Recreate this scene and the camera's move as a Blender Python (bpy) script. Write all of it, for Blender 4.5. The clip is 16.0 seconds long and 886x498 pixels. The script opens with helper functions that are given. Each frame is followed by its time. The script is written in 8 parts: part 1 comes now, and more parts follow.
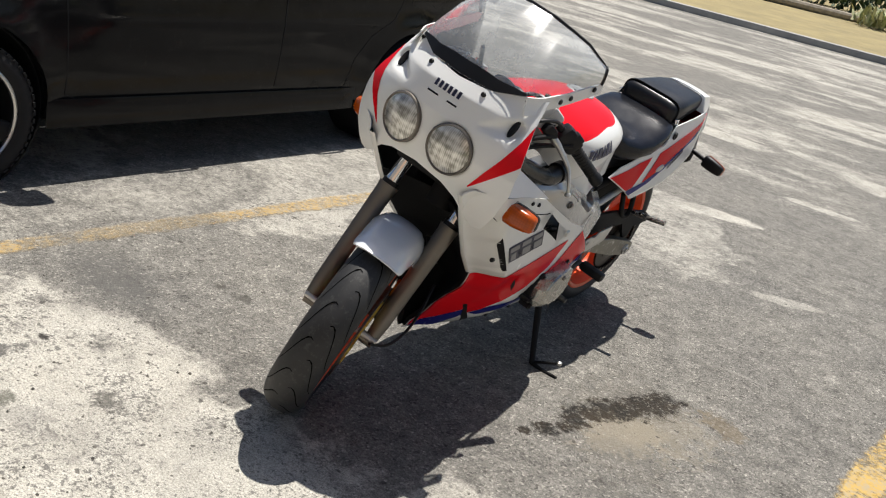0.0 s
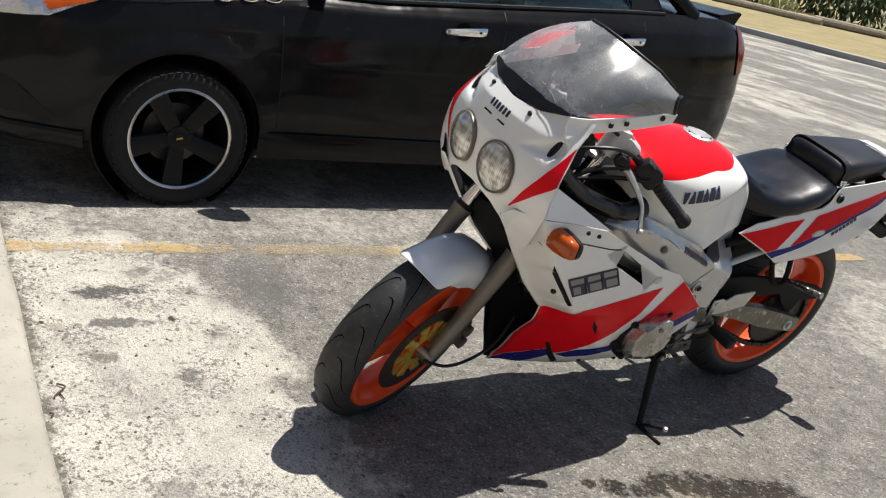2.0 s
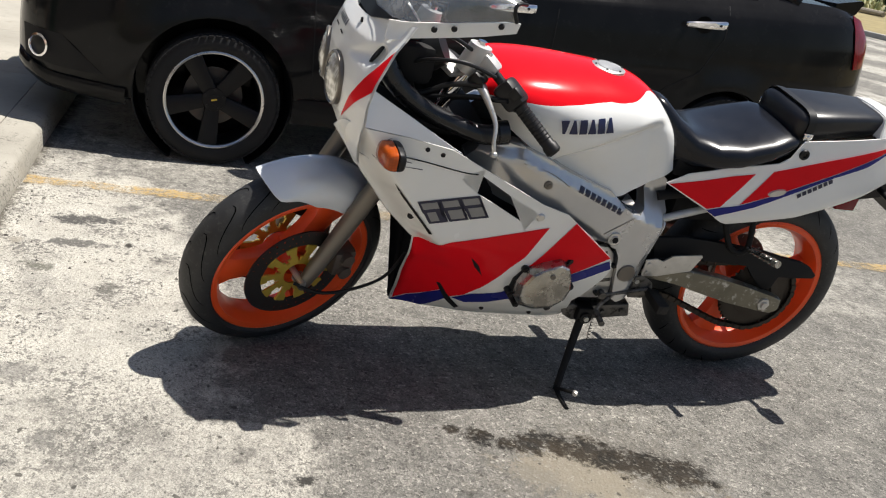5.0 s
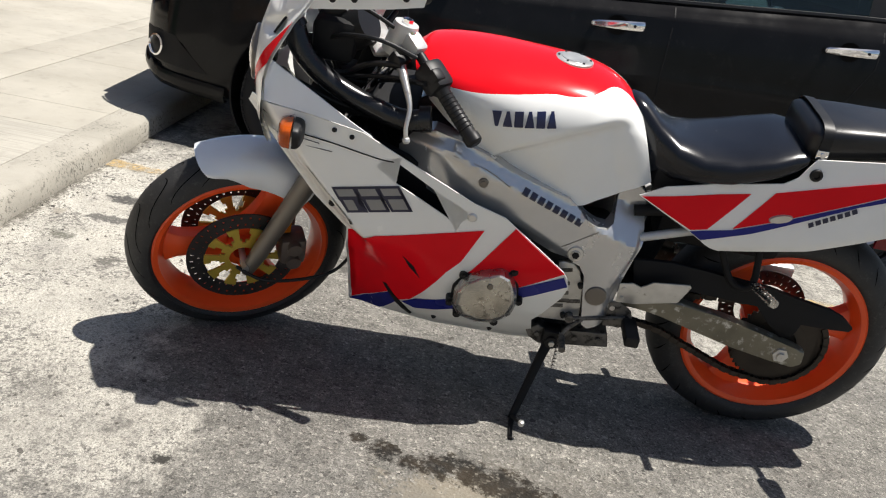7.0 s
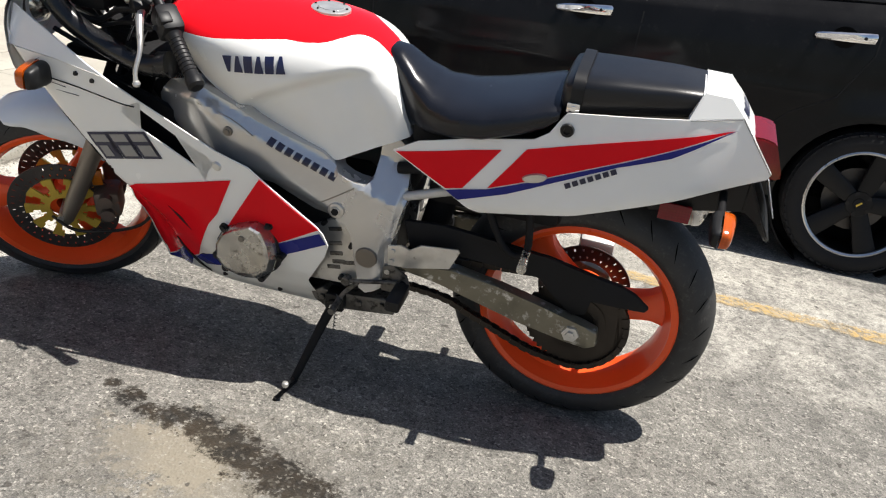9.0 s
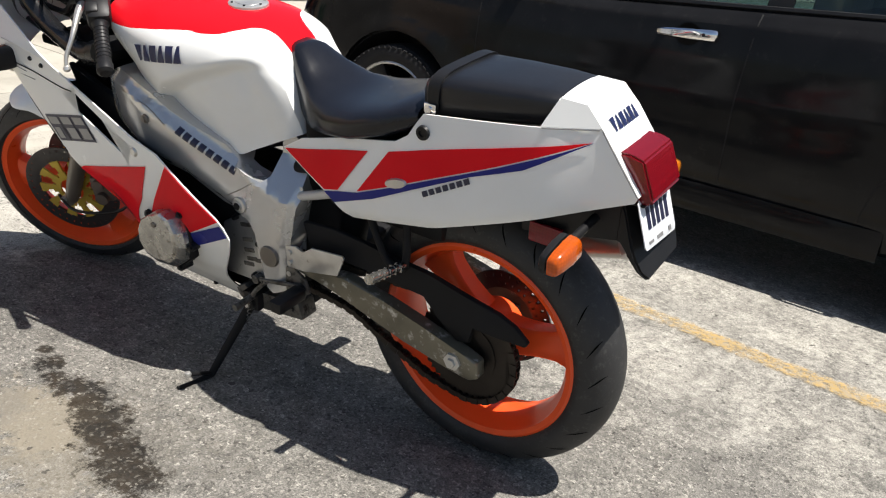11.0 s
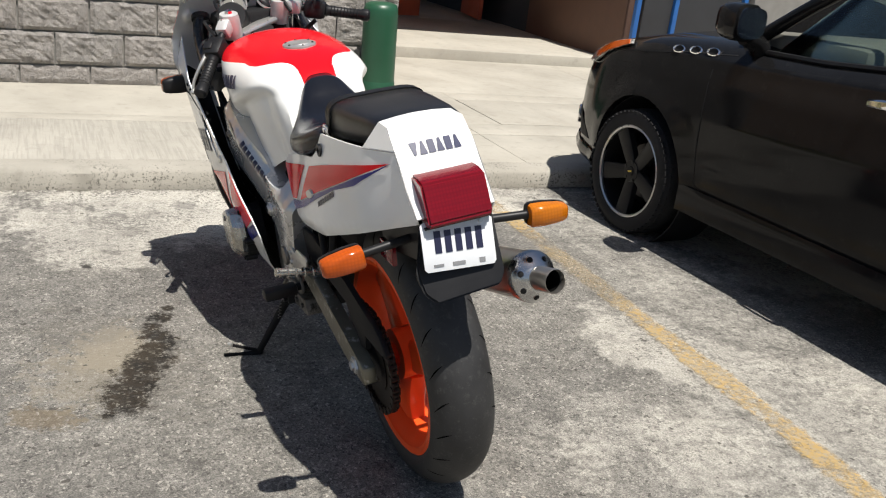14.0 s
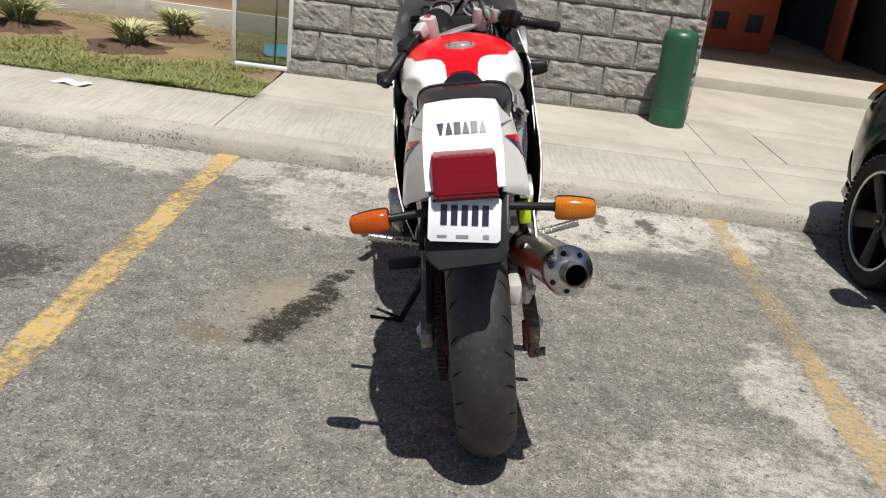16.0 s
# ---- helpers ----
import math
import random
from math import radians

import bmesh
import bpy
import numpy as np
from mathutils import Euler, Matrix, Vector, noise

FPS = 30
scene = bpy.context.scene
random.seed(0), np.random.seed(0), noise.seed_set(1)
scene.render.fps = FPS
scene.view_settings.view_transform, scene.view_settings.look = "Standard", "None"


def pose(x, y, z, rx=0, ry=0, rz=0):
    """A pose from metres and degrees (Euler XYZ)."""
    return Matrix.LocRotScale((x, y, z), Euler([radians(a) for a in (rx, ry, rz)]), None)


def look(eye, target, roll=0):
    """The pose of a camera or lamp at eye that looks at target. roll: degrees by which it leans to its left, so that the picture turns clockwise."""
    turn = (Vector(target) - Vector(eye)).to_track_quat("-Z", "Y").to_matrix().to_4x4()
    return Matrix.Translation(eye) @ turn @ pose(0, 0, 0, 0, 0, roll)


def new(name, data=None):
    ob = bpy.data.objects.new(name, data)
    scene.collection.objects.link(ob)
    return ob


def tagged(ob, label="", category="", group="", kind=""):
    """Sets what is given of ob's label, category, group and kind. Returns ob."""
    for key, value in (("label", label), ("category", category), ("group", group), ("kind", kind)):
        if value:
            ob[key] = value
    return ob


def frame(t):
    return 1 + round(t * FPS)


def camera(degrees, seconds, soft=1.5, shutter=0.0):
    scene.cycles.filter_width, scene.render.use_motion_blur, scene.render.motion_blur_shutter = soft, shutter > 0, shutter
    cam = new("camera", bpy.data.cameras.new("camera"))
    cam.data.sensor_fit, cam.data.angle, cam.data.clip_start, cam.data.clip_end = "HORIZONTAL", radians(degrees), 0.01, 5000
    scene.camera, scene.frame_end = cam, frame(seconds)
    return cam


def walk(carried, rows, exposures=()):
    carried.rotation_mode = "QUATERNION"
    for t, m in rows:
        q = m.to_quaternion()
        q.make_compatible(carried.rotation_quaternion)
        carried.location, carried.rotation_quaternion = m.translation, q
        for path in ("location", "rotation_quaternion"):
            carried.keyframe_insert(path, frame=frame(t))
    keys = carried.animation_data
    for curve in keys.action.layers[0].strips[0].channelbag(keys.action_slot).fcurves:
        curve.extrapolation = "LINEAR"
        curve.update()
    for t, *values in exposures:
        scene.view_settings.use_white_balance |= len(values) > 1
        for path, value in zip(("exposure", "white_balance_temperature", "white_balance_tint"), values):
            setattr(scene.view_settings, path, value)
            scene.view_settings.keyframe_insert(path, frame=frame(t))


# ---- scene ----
cam = camera(52.0, 16.0, soft=1.15)
PATH = [
    (0, (0.651, 0.59, 1.36), (0.409, 2.449, 0.664), 13.4),
    (0.5, (0.807, 0.613, 1.345), (0.391, 2.444, 0.655), 12.2),
    (1, (1.051, 0.632, 1.358), (0.41, 2.399, 0.676), 11.2),
    (1.5, (1.187, 0.713, 1.334), (0.392, 2.423, 0.667), 11.9),
    (2, (1.347, 0.816, 1.333), (0.391, 2.445, 0.675), 12.1),
    (2.5, (1.559, 0.826, 1.322), (0.477, 2.372, 0.659), 11.4),
    (3, (1.76, 0.872, 1.321), (0.614, 2.363, 0.639), 10.7),
    (3.5, (1.853, 0.968, 1.293), (0.682, 2.439, 0.61), 11.3),
    (4, (1.95, 1.131, 1.267), (0.762, 2.587, 0.583), 11.3),
    (4.2, (1.993, 1.186, 1.258), (0.773, 2.614, 0.572), 11.2),
    (6.3, (2.275, 1.936, 1.155), (0.685, 2.941, 0.475), 11.1),
    (6.5, (2.319, 1.996, 1.159), (0.695, 2.935, 0.465), 11.2),
    (7, (2.425, 2.206, 1.177), (0.745, 3.058, 0.505), 10.9),
    (7.5, (2.452, 2.452, 1.174), (0.75, 3.278, 0.527), 9.9),
    (8, (2.534, 2.711, 1.176), (0.77, 3.384, 0.515), 9.5),
    (8.5, (2.685, 2.927, 1.184), (0.88, 3.446, 0.496), 9.6),
    (9, (2.72, 3.194, 1.171), (0.9, 3.657, 0.482), 9.4),
    (9.5, (2.683, 3.431, 1.181), (0.847, 3.789, 0.472), 8.7),
    (9.7, (2.672, 3.529, 1.174), (0.82, 3.789, 0.466), 8.4),
    (11.8, (2.643, 4.489, 1.237), (0.822, 4.031, 0.549), 8.5),
    (12, (2.656, 4.595, 1.255), (0.86, 4.041, 0.569), 8.1),
    (12.5, (2.592, 4.748, 1.256), (0.841, 4.064, 0.574), 7.9),
    (13, (2.46, 4.926, 1.254), (0.765, 4.112, 0.573), 8.5),
    (13.5, (2.356, 5.077, 1.267), (0.729, 4.119, 0.608), 7.7),
    (14, (2.29, 5.315, 1.283), (0.809, 4.15, 0.613), 6.9),
    (14.5, (2.22, 5.465, 1.289), (0.836, 4.197, 0.599), 7.2),
    (15, (2.058, 5.584, 1.298), (0.794, 4.196, 0.607), 8.5),
    (15.5, (1.946, 5.693, 1.312), (0.843, 4.17, 0.632), 8.6),
    (16, (1.841, 5.892, 1.313), (0.983, 4.228, 0.612), 7.7),
]
walk(cam, [(t, look(eye, target, roll)) for t, eye, target, roll in PATH], [(0, 0.34), (2.5, 0.42), (7, 0.45), (9.5, 0.68), (12, 0.52), (13, 0.44), (14, 0.33), (15, 0.33), (16, 0.18)])

# ---- light: high sun behind the bike, clear sky ----
SUN = Vector((0.11, 0.329, 0.938)).normalized()
world = bpy.data.worlds.new("sky")
scene.world = world
world.use_nodes = True
wn = world.node_tree
sky = wn.nodes.new("ShaderNodeTexSky")
sky.sky_type = "NISHITA"
sky.sun_disc = False
sky.sun_elevation = math.asin(SUN.z)
sky.sun_rotation = math.atan2(SUN.x, SUN.y)
sky.altitude = 300
sky.dust_density = 1.6
wn.links.new(sky.outputs[0], wn.nodes["Background"].inputs[0])
wn.nodes["Background"].inputs[1].default_value = 0.06
sun_data = bpy.data.lights.new("sun", "SUN")
sun_data.energy = 5.0
sun_data.angle = radians(0.53)
sun_data.color = (1.0, 0.955, 0.89)
sun_ob = new("sun", sun_data)
sun_ob.matrix_world = look((0, 0, 30), Vector((0, 0, 30)) - SUN)

# ---- materials ----
def material(name):
    m = bpy.data.materials.new(name)
    m.use_nodes = True
    nt = m.node_tree
    return m, nt, nt.nodes["Principled BSDF"]


def coords(nt, scale=1.0, kind="Object"):
    tc = nt.nodes.new("ShaderNodeTexCoord")
    mp = nt.nodes.new("ShaderNodeMapping")
    mp.inputs["Scale"].default_value = (scale,) * 3 if isinstance(scale, (int, float)) else scale
    nt.links.new(tc.outputs[kind], mp.inputs[0])
    return mp.outputs[0]


def noise_tex(nt, vec, scale, detail=4.0, rough=0.55):
    n = nt.nodes.new("ShaderNodeTexNoise")
    nt.links.new(vec, n.inputs["Vector"])
    n.inputs["Scale"].default_value, n.inputs["Detail"].default_value, n.inputs["Roughness"].default_value = scale, detail, rough
    return n.outputs["Fac"]


def ramp(nt, fac, stops):
    r = nt.nodes.new("ShaderNodeValToRGB")
    nt.links.new(fac, r.inputs[0])
    els = r.color_ramp.elements
    while len(els) < len(stops):
        els.new(0.5)
    for e, (p, c) in zip(els, stops):
        e.position = p
        e.color = (c, c, c, 1) if isinstance(c, (int, float)) else (*c, 1)
    return r.outputs[0]


def mixed(nt, fac, a, b):
    m = nt.nodes.new("ShaderNodeMix")
    m.data_type = "RGBA"
    for sock, v in ((m.inputs[0], fac), (m.inputs[6], a), (m.inputs[7], b)):
        if hasattr(v, "is_linked"):
            nt.links.new(v, sock)
        else:
            sock.default_value = v if isinstance(v, (int, float)) else (*v, 1) if len(v) == 3 else v
    return m.outputs[2]


def calc(nt, op, a, b=0.0, clamp=False):
    m = nt.nodes.new("ShaderNodeMath")
    m.operation, m.use_clamp = op, clamp
    for sock, v in zip(m.inputs, (a, b)):
        if hasattr(v, "is_linked"):
            nt.links.new(v, sock)
        else:
            sock.default_value = v
    return m.outputs[0]


def bump(nt, p, height, strength=0.3, dist=0.002):
    b = nt.nodes.new("ShaderNodeBump")
    b.inputs["Strength"].default_value, b.inputs["Distance"].default_value = strength, dist
    nt.links.new(height, b.inputs["Height"])
    nt.links.new(b.outputs[0], p.inputs["Normal"])


def surface(name, colour, rough, metal=0.0, vary=0.12, scale=8.0, grain=60.0, relief=0.15, depth=0.0008, dirt=None, dirt_at=0.62, coat=0.0, spec=0.5):
    """A painted, plastic or metal surface with soft and fine variation, and specks of dirt or wear."""
    m, nt, p = material(name)
    v = coords(nt)
    big = noise_tex(nt, v, scale, 5)
    fine = noise_tex(nt, v, grain, 3)
    dark = tuple(c * (1 - vary) for c in colour)
    lite = tuple(min(1.0, c * (1 + vary * 0.5)) for c in colour)
    col = mixed(nt, ramp(nt, big, [(0.3, 0.0), (0.7, 1.0)]), dark, lite)
    if dirt:
        mask = ramp(nt, calc(nt, "ADD", calc(nt, "MULTIPLY", noise_tex(nt, v, scale * 2.3, 8, 0.7), 0.7), calc(nt, "MULTIPLY", fine, 0.3)), [(dirt_at, 0.0), (dirt_at + 0.1, 1.0)])
        col = mixed(nt, mask, col, dirt)
    nt.links.new(col, p.inputs["Base Color"])
    nt.links.new(calc(nt, "ADD", calc(nt, "MULTIPLY", calc(nt, "SUBTRACT", big, 0.5), 0.25), rough, True), p.inputs["Roughness"])
    p.inputs["Metallic"].default_value = metal
    p.inputs["Coat Weight"].default_value = coat
    p.inputs["Coat Roughness"].default_value = 0.06
    p.inputs["Specular IOR Level"].default_value = spec
    if relief:
        bump(nt, p, fine, relief, depth)
    return m


WHITE = surface("white_paint", (0.87, 0.87, 0.84), 0.22, vary=0.03, relief=0.02, dirt=(0.46, 0.43, 0.36), dirt_at=0.69, coat=0.2)
RED = surface("red_paint", (0.78, 0.008, 0.016), 0.16, vary=0.06, relief=0.02, coat=0.0, spec=0.1)
BLUE = surface("blue_paint", (0.02, 0.025, 0.2), 0.25, vary=0.1, relief=0.02, spec=0.2)
FENDER = surface("silver_white_paint", (0.8, 0.83, 0.87), 0.16, metal=0.1, vary=0.05, relief=0.03, coat=0.4)
ORANGE = surface("orange_paint", (0.96, 0.105, 0.02), 0.32, vary=0.07, relief=0.08, dirt=(0.35, 0.07, 0.02), dirt_at=0.69)
TYRE = surface("tyre_rubber", (0.025, 0.025, 0.0255), 0.6, vary=0.3, scale=22, grain=180, relief=0.4, dirt=(0.046, 0.045, 0.043), dirt_at=0.53)
BLACK = surface("black_plastic", (0.011, 0.011, 0.012), 0.45, vary=0.3, relief=0.15, dirt=(0.04, 0.037, 0.033), dirt_at=0.68, spec=0.3)
MATT = surface("matt_black", (0.01, 0.01, 0.011), 0.7, vary=0.3, relief=0.3, dirt=(0.045, 0.04, 0.035), dirt_at=0.63, spec=0.25)
VINYL = surface("seat_vinyl", (0.009, 0.01, 0.014), 0.22, vary=0.2, grain=420, relief=0.2, depth=0.0004, spec=0.38)
VINYL2 = surface("pillion_vinyl", (0.012, 0.0125, 0.015), 0.34, vary=0.2, grain=420, relief=0.4, depth=0.0006, spec=0.4)
FRAME = surface("silver_frame_paint", (0.6, 0.6, 0.595), 0.24, metal=0.65, vary=0.08, relief=0.05, dirt=(0.3, 0.28, 0.25), dirt_at=0.64)
ALU = surface("worn_aluminium", (0.64, 0.63, 0.6), 0.33, metal=0.7, vary=0.2, scale=18, relief=0.2, dirt=(0.14, 0.125, 0.1), dirt_at=0.58)
SWING = surface("scuffed_swingarm", (0.2, 0.185, 0.14), 0.34, metal=0.55, vary=0.35, scale=9, grain=70, relief=0.25, dirt=(0.6, 0.59, 0.55), dirt_at=0.54)
GRIME = surface("grimy_bracket", (0.17, 0.16, 0.145), 0.5, metal=0.5, vary=0.45, scale=22, relief=0.4, dirt=(0.03, 0.027, 0.023), dirt_at=0.5)
FORK = surface("bronze_grey_fork", (0.2, 0.18, 0.155), 0.4, metal=0.6, vary=0.12, relief=0.08)
CHROME = surface("chrome", (0.85, 0.85, 0.86), 0.08, metal=1.0, vary=0.05, relief=0.02)
STEEL = surface("brake_steel", (0.085, 0.08, 0.078), 0.38, metal=0.7, vary=0.2, relief=0.1, dirt=(0.09, 0.06, 0.045), dirt_at=0.55)
CAN = surface("blued_titanium", (0.42, 0.4, 0.37), 0.3, metal=0.9, vary=0.25, scale=6, relief=0.04)
REFLECT = surface("lamp_reflector", (0.95, 0.94, 0.9), 0.2, metal=0.9, vary=0.08, scale=30)
GOLD = surface("gold_carrier", (0.7, 0.5, 0.08), 0.38, metal=0.45, vary=0.2, relief=0.1)
CHAIN = surface("greasy_chain", (0.05, 0.042, 0.035), 0.45, metal=0.7, vary=0.4, grain=200, relief=0.3, dirt=(0.11, 0.085, 0.06))
CALIPER = surface("dusty_caliper", (0.16, 0.13, 0.11), 0.5, metal=0.4, vary=0.3, relief=0.3, dirt=(0.3, 0.13, 0.07), dirt_at=0.55)
DECAL = surface("decal_dark", (0.02, 0.021, 0.05), 0.35, vary=0.1, relief=0.02)
GREYDECAL = surface("decal_grey", (0.27, 0.27, 0.27), 0.35, metal=0.3, vary=0.1, relief=0.02)
CARPAINT = surface("black_car_paint", (0.0105, 0.0105, 0.011), 0.1, vary=0.2, relief=0.008, spec=0.155, dirt=(0.0165, 0.0162, 0.016), dirt_at=0.56)
CARTYRE = surface("car_tyre", (0.018, 0.018, 0.019), 0.8, vary=0.3, grain=150, relief=0.4, dirt=(0.032, 0.03, 0.028), dirt_at=0.6, spec=0.25)
CARRIM = surface("dark_rim_paint", (0.01, 0.01, 0.011), 0.45, vary=0.2, relief=0.05, spec=0.2)
LIP = surface("machined_lip", (0.6, 0.6, 0.6), 0.3, metal=1.0, vary=0.2, relief=0.1)
NEON = surface("yellow_green_plastic", (0.55, 0.75, 0.02), 0.4)
PLATE = surface("plate_white", (0.72, 0.74, 0.76), 0.35, vary=0.05, relief=0.03)
GREENPIPE = surface("green_paint_metal", (0.016, 0.08, 0.04), 0.4, vary=0.15, scale=5, relief=0.06, dirt=(0.06, 0.13, 0.07), dirt_at=0.64)
DOORORANGE = surface("orange_door_paint", (0.42, 0.085, 0.04), 0.5, vary=0.08, relief=0.05)
BROWN = surface("brown_wall_paint", (0.13, 0.075, 0.055), 0.8, vary=0.12, grain=90, relief=0.3)
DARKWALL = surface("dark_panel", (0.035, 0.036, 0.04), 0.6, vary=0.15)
BLUEPOST = surface("blue_steel", (0.02, 0.13, 0.42), 0.4, vary=0.1)
PINKWALL = surface("peach_wall_paint", (0.52, 0.36, 0.25), 0.85, vary=0.08, grain=70, relief=0.3)
FRAMEWHITE = surface("white_aluminium", (0.9, 0.91, 0.91), 0.35, vary=0.05)
BLUESHEET = surface("blue_plastic_sheet", (0.07, 0.25, 0.36), 0.45, vary=0.2)
PAPER = surface("paper", (0.8, 0.8, 0.78), 0.8, vary=0.05)
LOG = surface("pale_dry_log", (0.36, 0.31, 0.24), 0.85, vary=0.3, scale=6, relief=0.6, depth=0.01)


def thin(name, tint, gloss=0.08, rough=0.03, haze=0.0, dust_glare=(0.6, 0.58, 0.53)):
    """A thin pane: tinted see-through with a mirror sheen, and some dull dusty haze that also imitates glare."""
    m, nt, p = material(name)
    nt.nodes.remove(p)
    tr = nt.nodes.new("ShaderNodeBsdfTransparent")
    tr.inputs[0].default_value = (*tint, 1)
    gl = nt.nodes.new("ShaderNodeBsdfGlossy")
    gl.inputs["Roughness"].default_value = rough
    fr = nt.nodes.new("ShaderNodeFresnel")
    fr.inputs[0].default_value = 1.45
    add = calc(nt, "ADD", fr.outputs[0], gloss, True)
    mx = nt.nodes.new("ShaderNodeMixShader")
    nt.links.new(add, mx.inputs[0])
    nt.links.new(tr.outputs[0], mx.inputs[1])
    nt.links.new(gl.outputs[0], mx.inputs[2])
    out = mx.outputs[0]
    if haze:
        df = nt.nodes.new("ShaderNodeBsdfDiffuse")
        df.inputs[0].default_value = (*dust_glare, 1)
        v = coords(nt)
        f = calc(nt, "MULTIPLY", ramp(nt, noise_tex(nt, v, 7, 6, 0.65), [(0.35, 0.25), (0.7, 1.0)]), haze)
        m2 = nt.nodes.new("ShaderNodeMixShader")
        nt.links.new(f, m2.inputs[0])
        nt.links.new(out, m2.inputs[1])
        nt.links.new(df.outputs[0], m2.inputs[2])
        out = m2.outputs[0]
    nt.links.new(out, nt.nodes["Material Output"].inputs[0])
    return m


CAST = surface("cast_aluminium", (0.6, 0.6, 0.585), 0.42, metal=0.3, vary=0.12, scale=20, relief=0.15, dirt=(0.3, 0.28, 0.25), dirt_at=0.62)
HOSE = surface("glossy_black_rubber", (0.011, 0.011, 0.012), 0.26, vary=0.2, relief=0.06, spec=0.5)
COVER = surface("scuffed_cover", (0.5, 0.49, 0.46), 0.26, metal=0.9, vary=0.3, scale=20, grain=90, relief=0.25, dirt=(0.1, 0.09, 0.075), dirt_at=0.55)
# pale cool haze: dusty film, plus glare and sky reflection painted in
SCREEN = thin("hazy_screen", (0.8, 0.83, 0.84), 0.11, 0.24, 0.42, (0.68, 0.7, 0.7))
CARGLASS = thin("car_glass", (0.66, 0.74, 0.7), 0.01, 0.02)
DASH = surface("grey_dash_plastic", (0.16, 0.155, 0.135), 0.7, vary=0.15)
HOUSEGLASS = thin("window_glass", (0.7, 0.75, 0.74), 0.05, 0.02)
def lamp_glass():
    """Pressed headlight glass with fine upright flutes; uneven reflector glints are painted into the colour."""
    m, nt, p = material("pressed_lamp_glass")
    v = coords(nt)
    glint = noise_tex(nt, coords(nt, (1.0, 2.4, 1.0)), 26, 3, 0.5)
    w = nt.nodes.new("ShaderNodeTexWave")
    w.bands_direction = "Y"
    w.inputs["Scale"].default_value = 62
    nt.links.new(v, w.inputs["Vector"])
    steps = nt.nodes.new("ShaderNodeTexWave")
    steps.bands_direction = "Z"
    steps.inputs["Scale"].default_value = 17
    steps.inputs["Distortion"].default_value = 1.5
    nt.links.new(v, steps.inputs["Vector"])
    mix = calc(nt, "ADD", calc(nt, "MULTIPLY", glint, 0.75), calc(nt, "ADD", calc(nt, "MULTIPLY", w.outputs["Fac"], 0.1), calc(nt, "MULTIPLY", steps.outputs["Fac"], 0.09)))
    # dark to pale mottling imitates reflections in the lamp
    col = mixed(nt, ramp(nt, mix, [(0.34, 0.0), (0.5, 0.6), (0.64, 1.0)]), (0.3, 0.29, 0.25), (0.92, 0.9, 0.84))
    nt.links.new(col, p.inputs["Base Color"])
    p.inputs["Roughness"].default_value = 0.12
    p.inputs["Metallic"].default_value = 0.35
    p.inputs["Coat Weight"].default_value = 1.0
    bump(nt, p, w.outputs["Fac"], 0.25, 0.001)
    return m


LAMPGLASS = lamp_glass()
NAVY = surface("navy_decal", (0.013, 0.018, 0.07), 0.35, vary=0.15, relief=0.02)
# near black, so that flat tread ribbons carry the shade of grooves
GROOVE = surface("tread_groove", (0.004, 0.004, 0.004), 0.95, vary=0.1, spec=0.05)


def lens_plastic(name, colour, scale):
    m, nt, p = material(name)
    v = coords(nt)
    vor = nt.nodes.new("ShaderNodeTexVoronoi")
    nt.links.new(v, vor.inputs["Vector"])
    vor.inputs["Scale"].default_value = scale
    vor.inputs["Randomness"].default_value = 0.12
    col = mixed(nt, ramp(nt, vor.outputs["Distance"], [(0.15, 0.0), (0.7, 1.0)]), tuple(c * 1.12 for c in colour), tuple(c * 0.86 for c in colour))
    nt.links.new(col, p.inputs["Base Color"])
    p.inputs["Roughness"].default_value = 0.15
    p.inputs["Transmission Weight"].default_value = 0.25
    p.inputs["Specular IOR Level"].default_value = 0.15
    p.inputs["Coat Weight"].default_value = 0.5
    bump(nt, p, vor.outputs["Distance"], 0.12, 0.001)
    return m


AMBER = lens_plastic("amber_lens", (0.56, 0.095, 0.006), 140)
AMBER2 = lens_plastic("amber_yellow_lens", (0.62, 0.18, 0.008), 140)
REDLENS = lens_plastic("red_lens", (0.2, 0.004, 0.01), 150)


def ellipse_mask(nt, xy, cx, cy, rx, ry, turn, ragged):
    """1 inside a ragged ellipse on the ground, 0 outside."""
    mp = nt.nodes.new("ShaderNodeMapping")
    mp.vector_type = "TEXTURE"
    mp.inputs["Location"].default_value = (cx, cy, 0)
    mp.inputs["Rotation"].default_value = (0, 0, radians(turn))
    mp.inputs["Scale"].default_value = (rx, ry, 1)
    nt.links.new(xy, mp.inputs[0])
    ln = nt.nodes.new("ShaderNodeVectorMath")
    ln.operation = "LENGTH"
    nt.links.new(mp.outputs[0], ln.inputs[0])
    d = calc(nt, "ADD", ln.outputs["Value"], ragged)
    return ramp(nt, d, [(0.62, 1.0), (1.0, 0.0)])


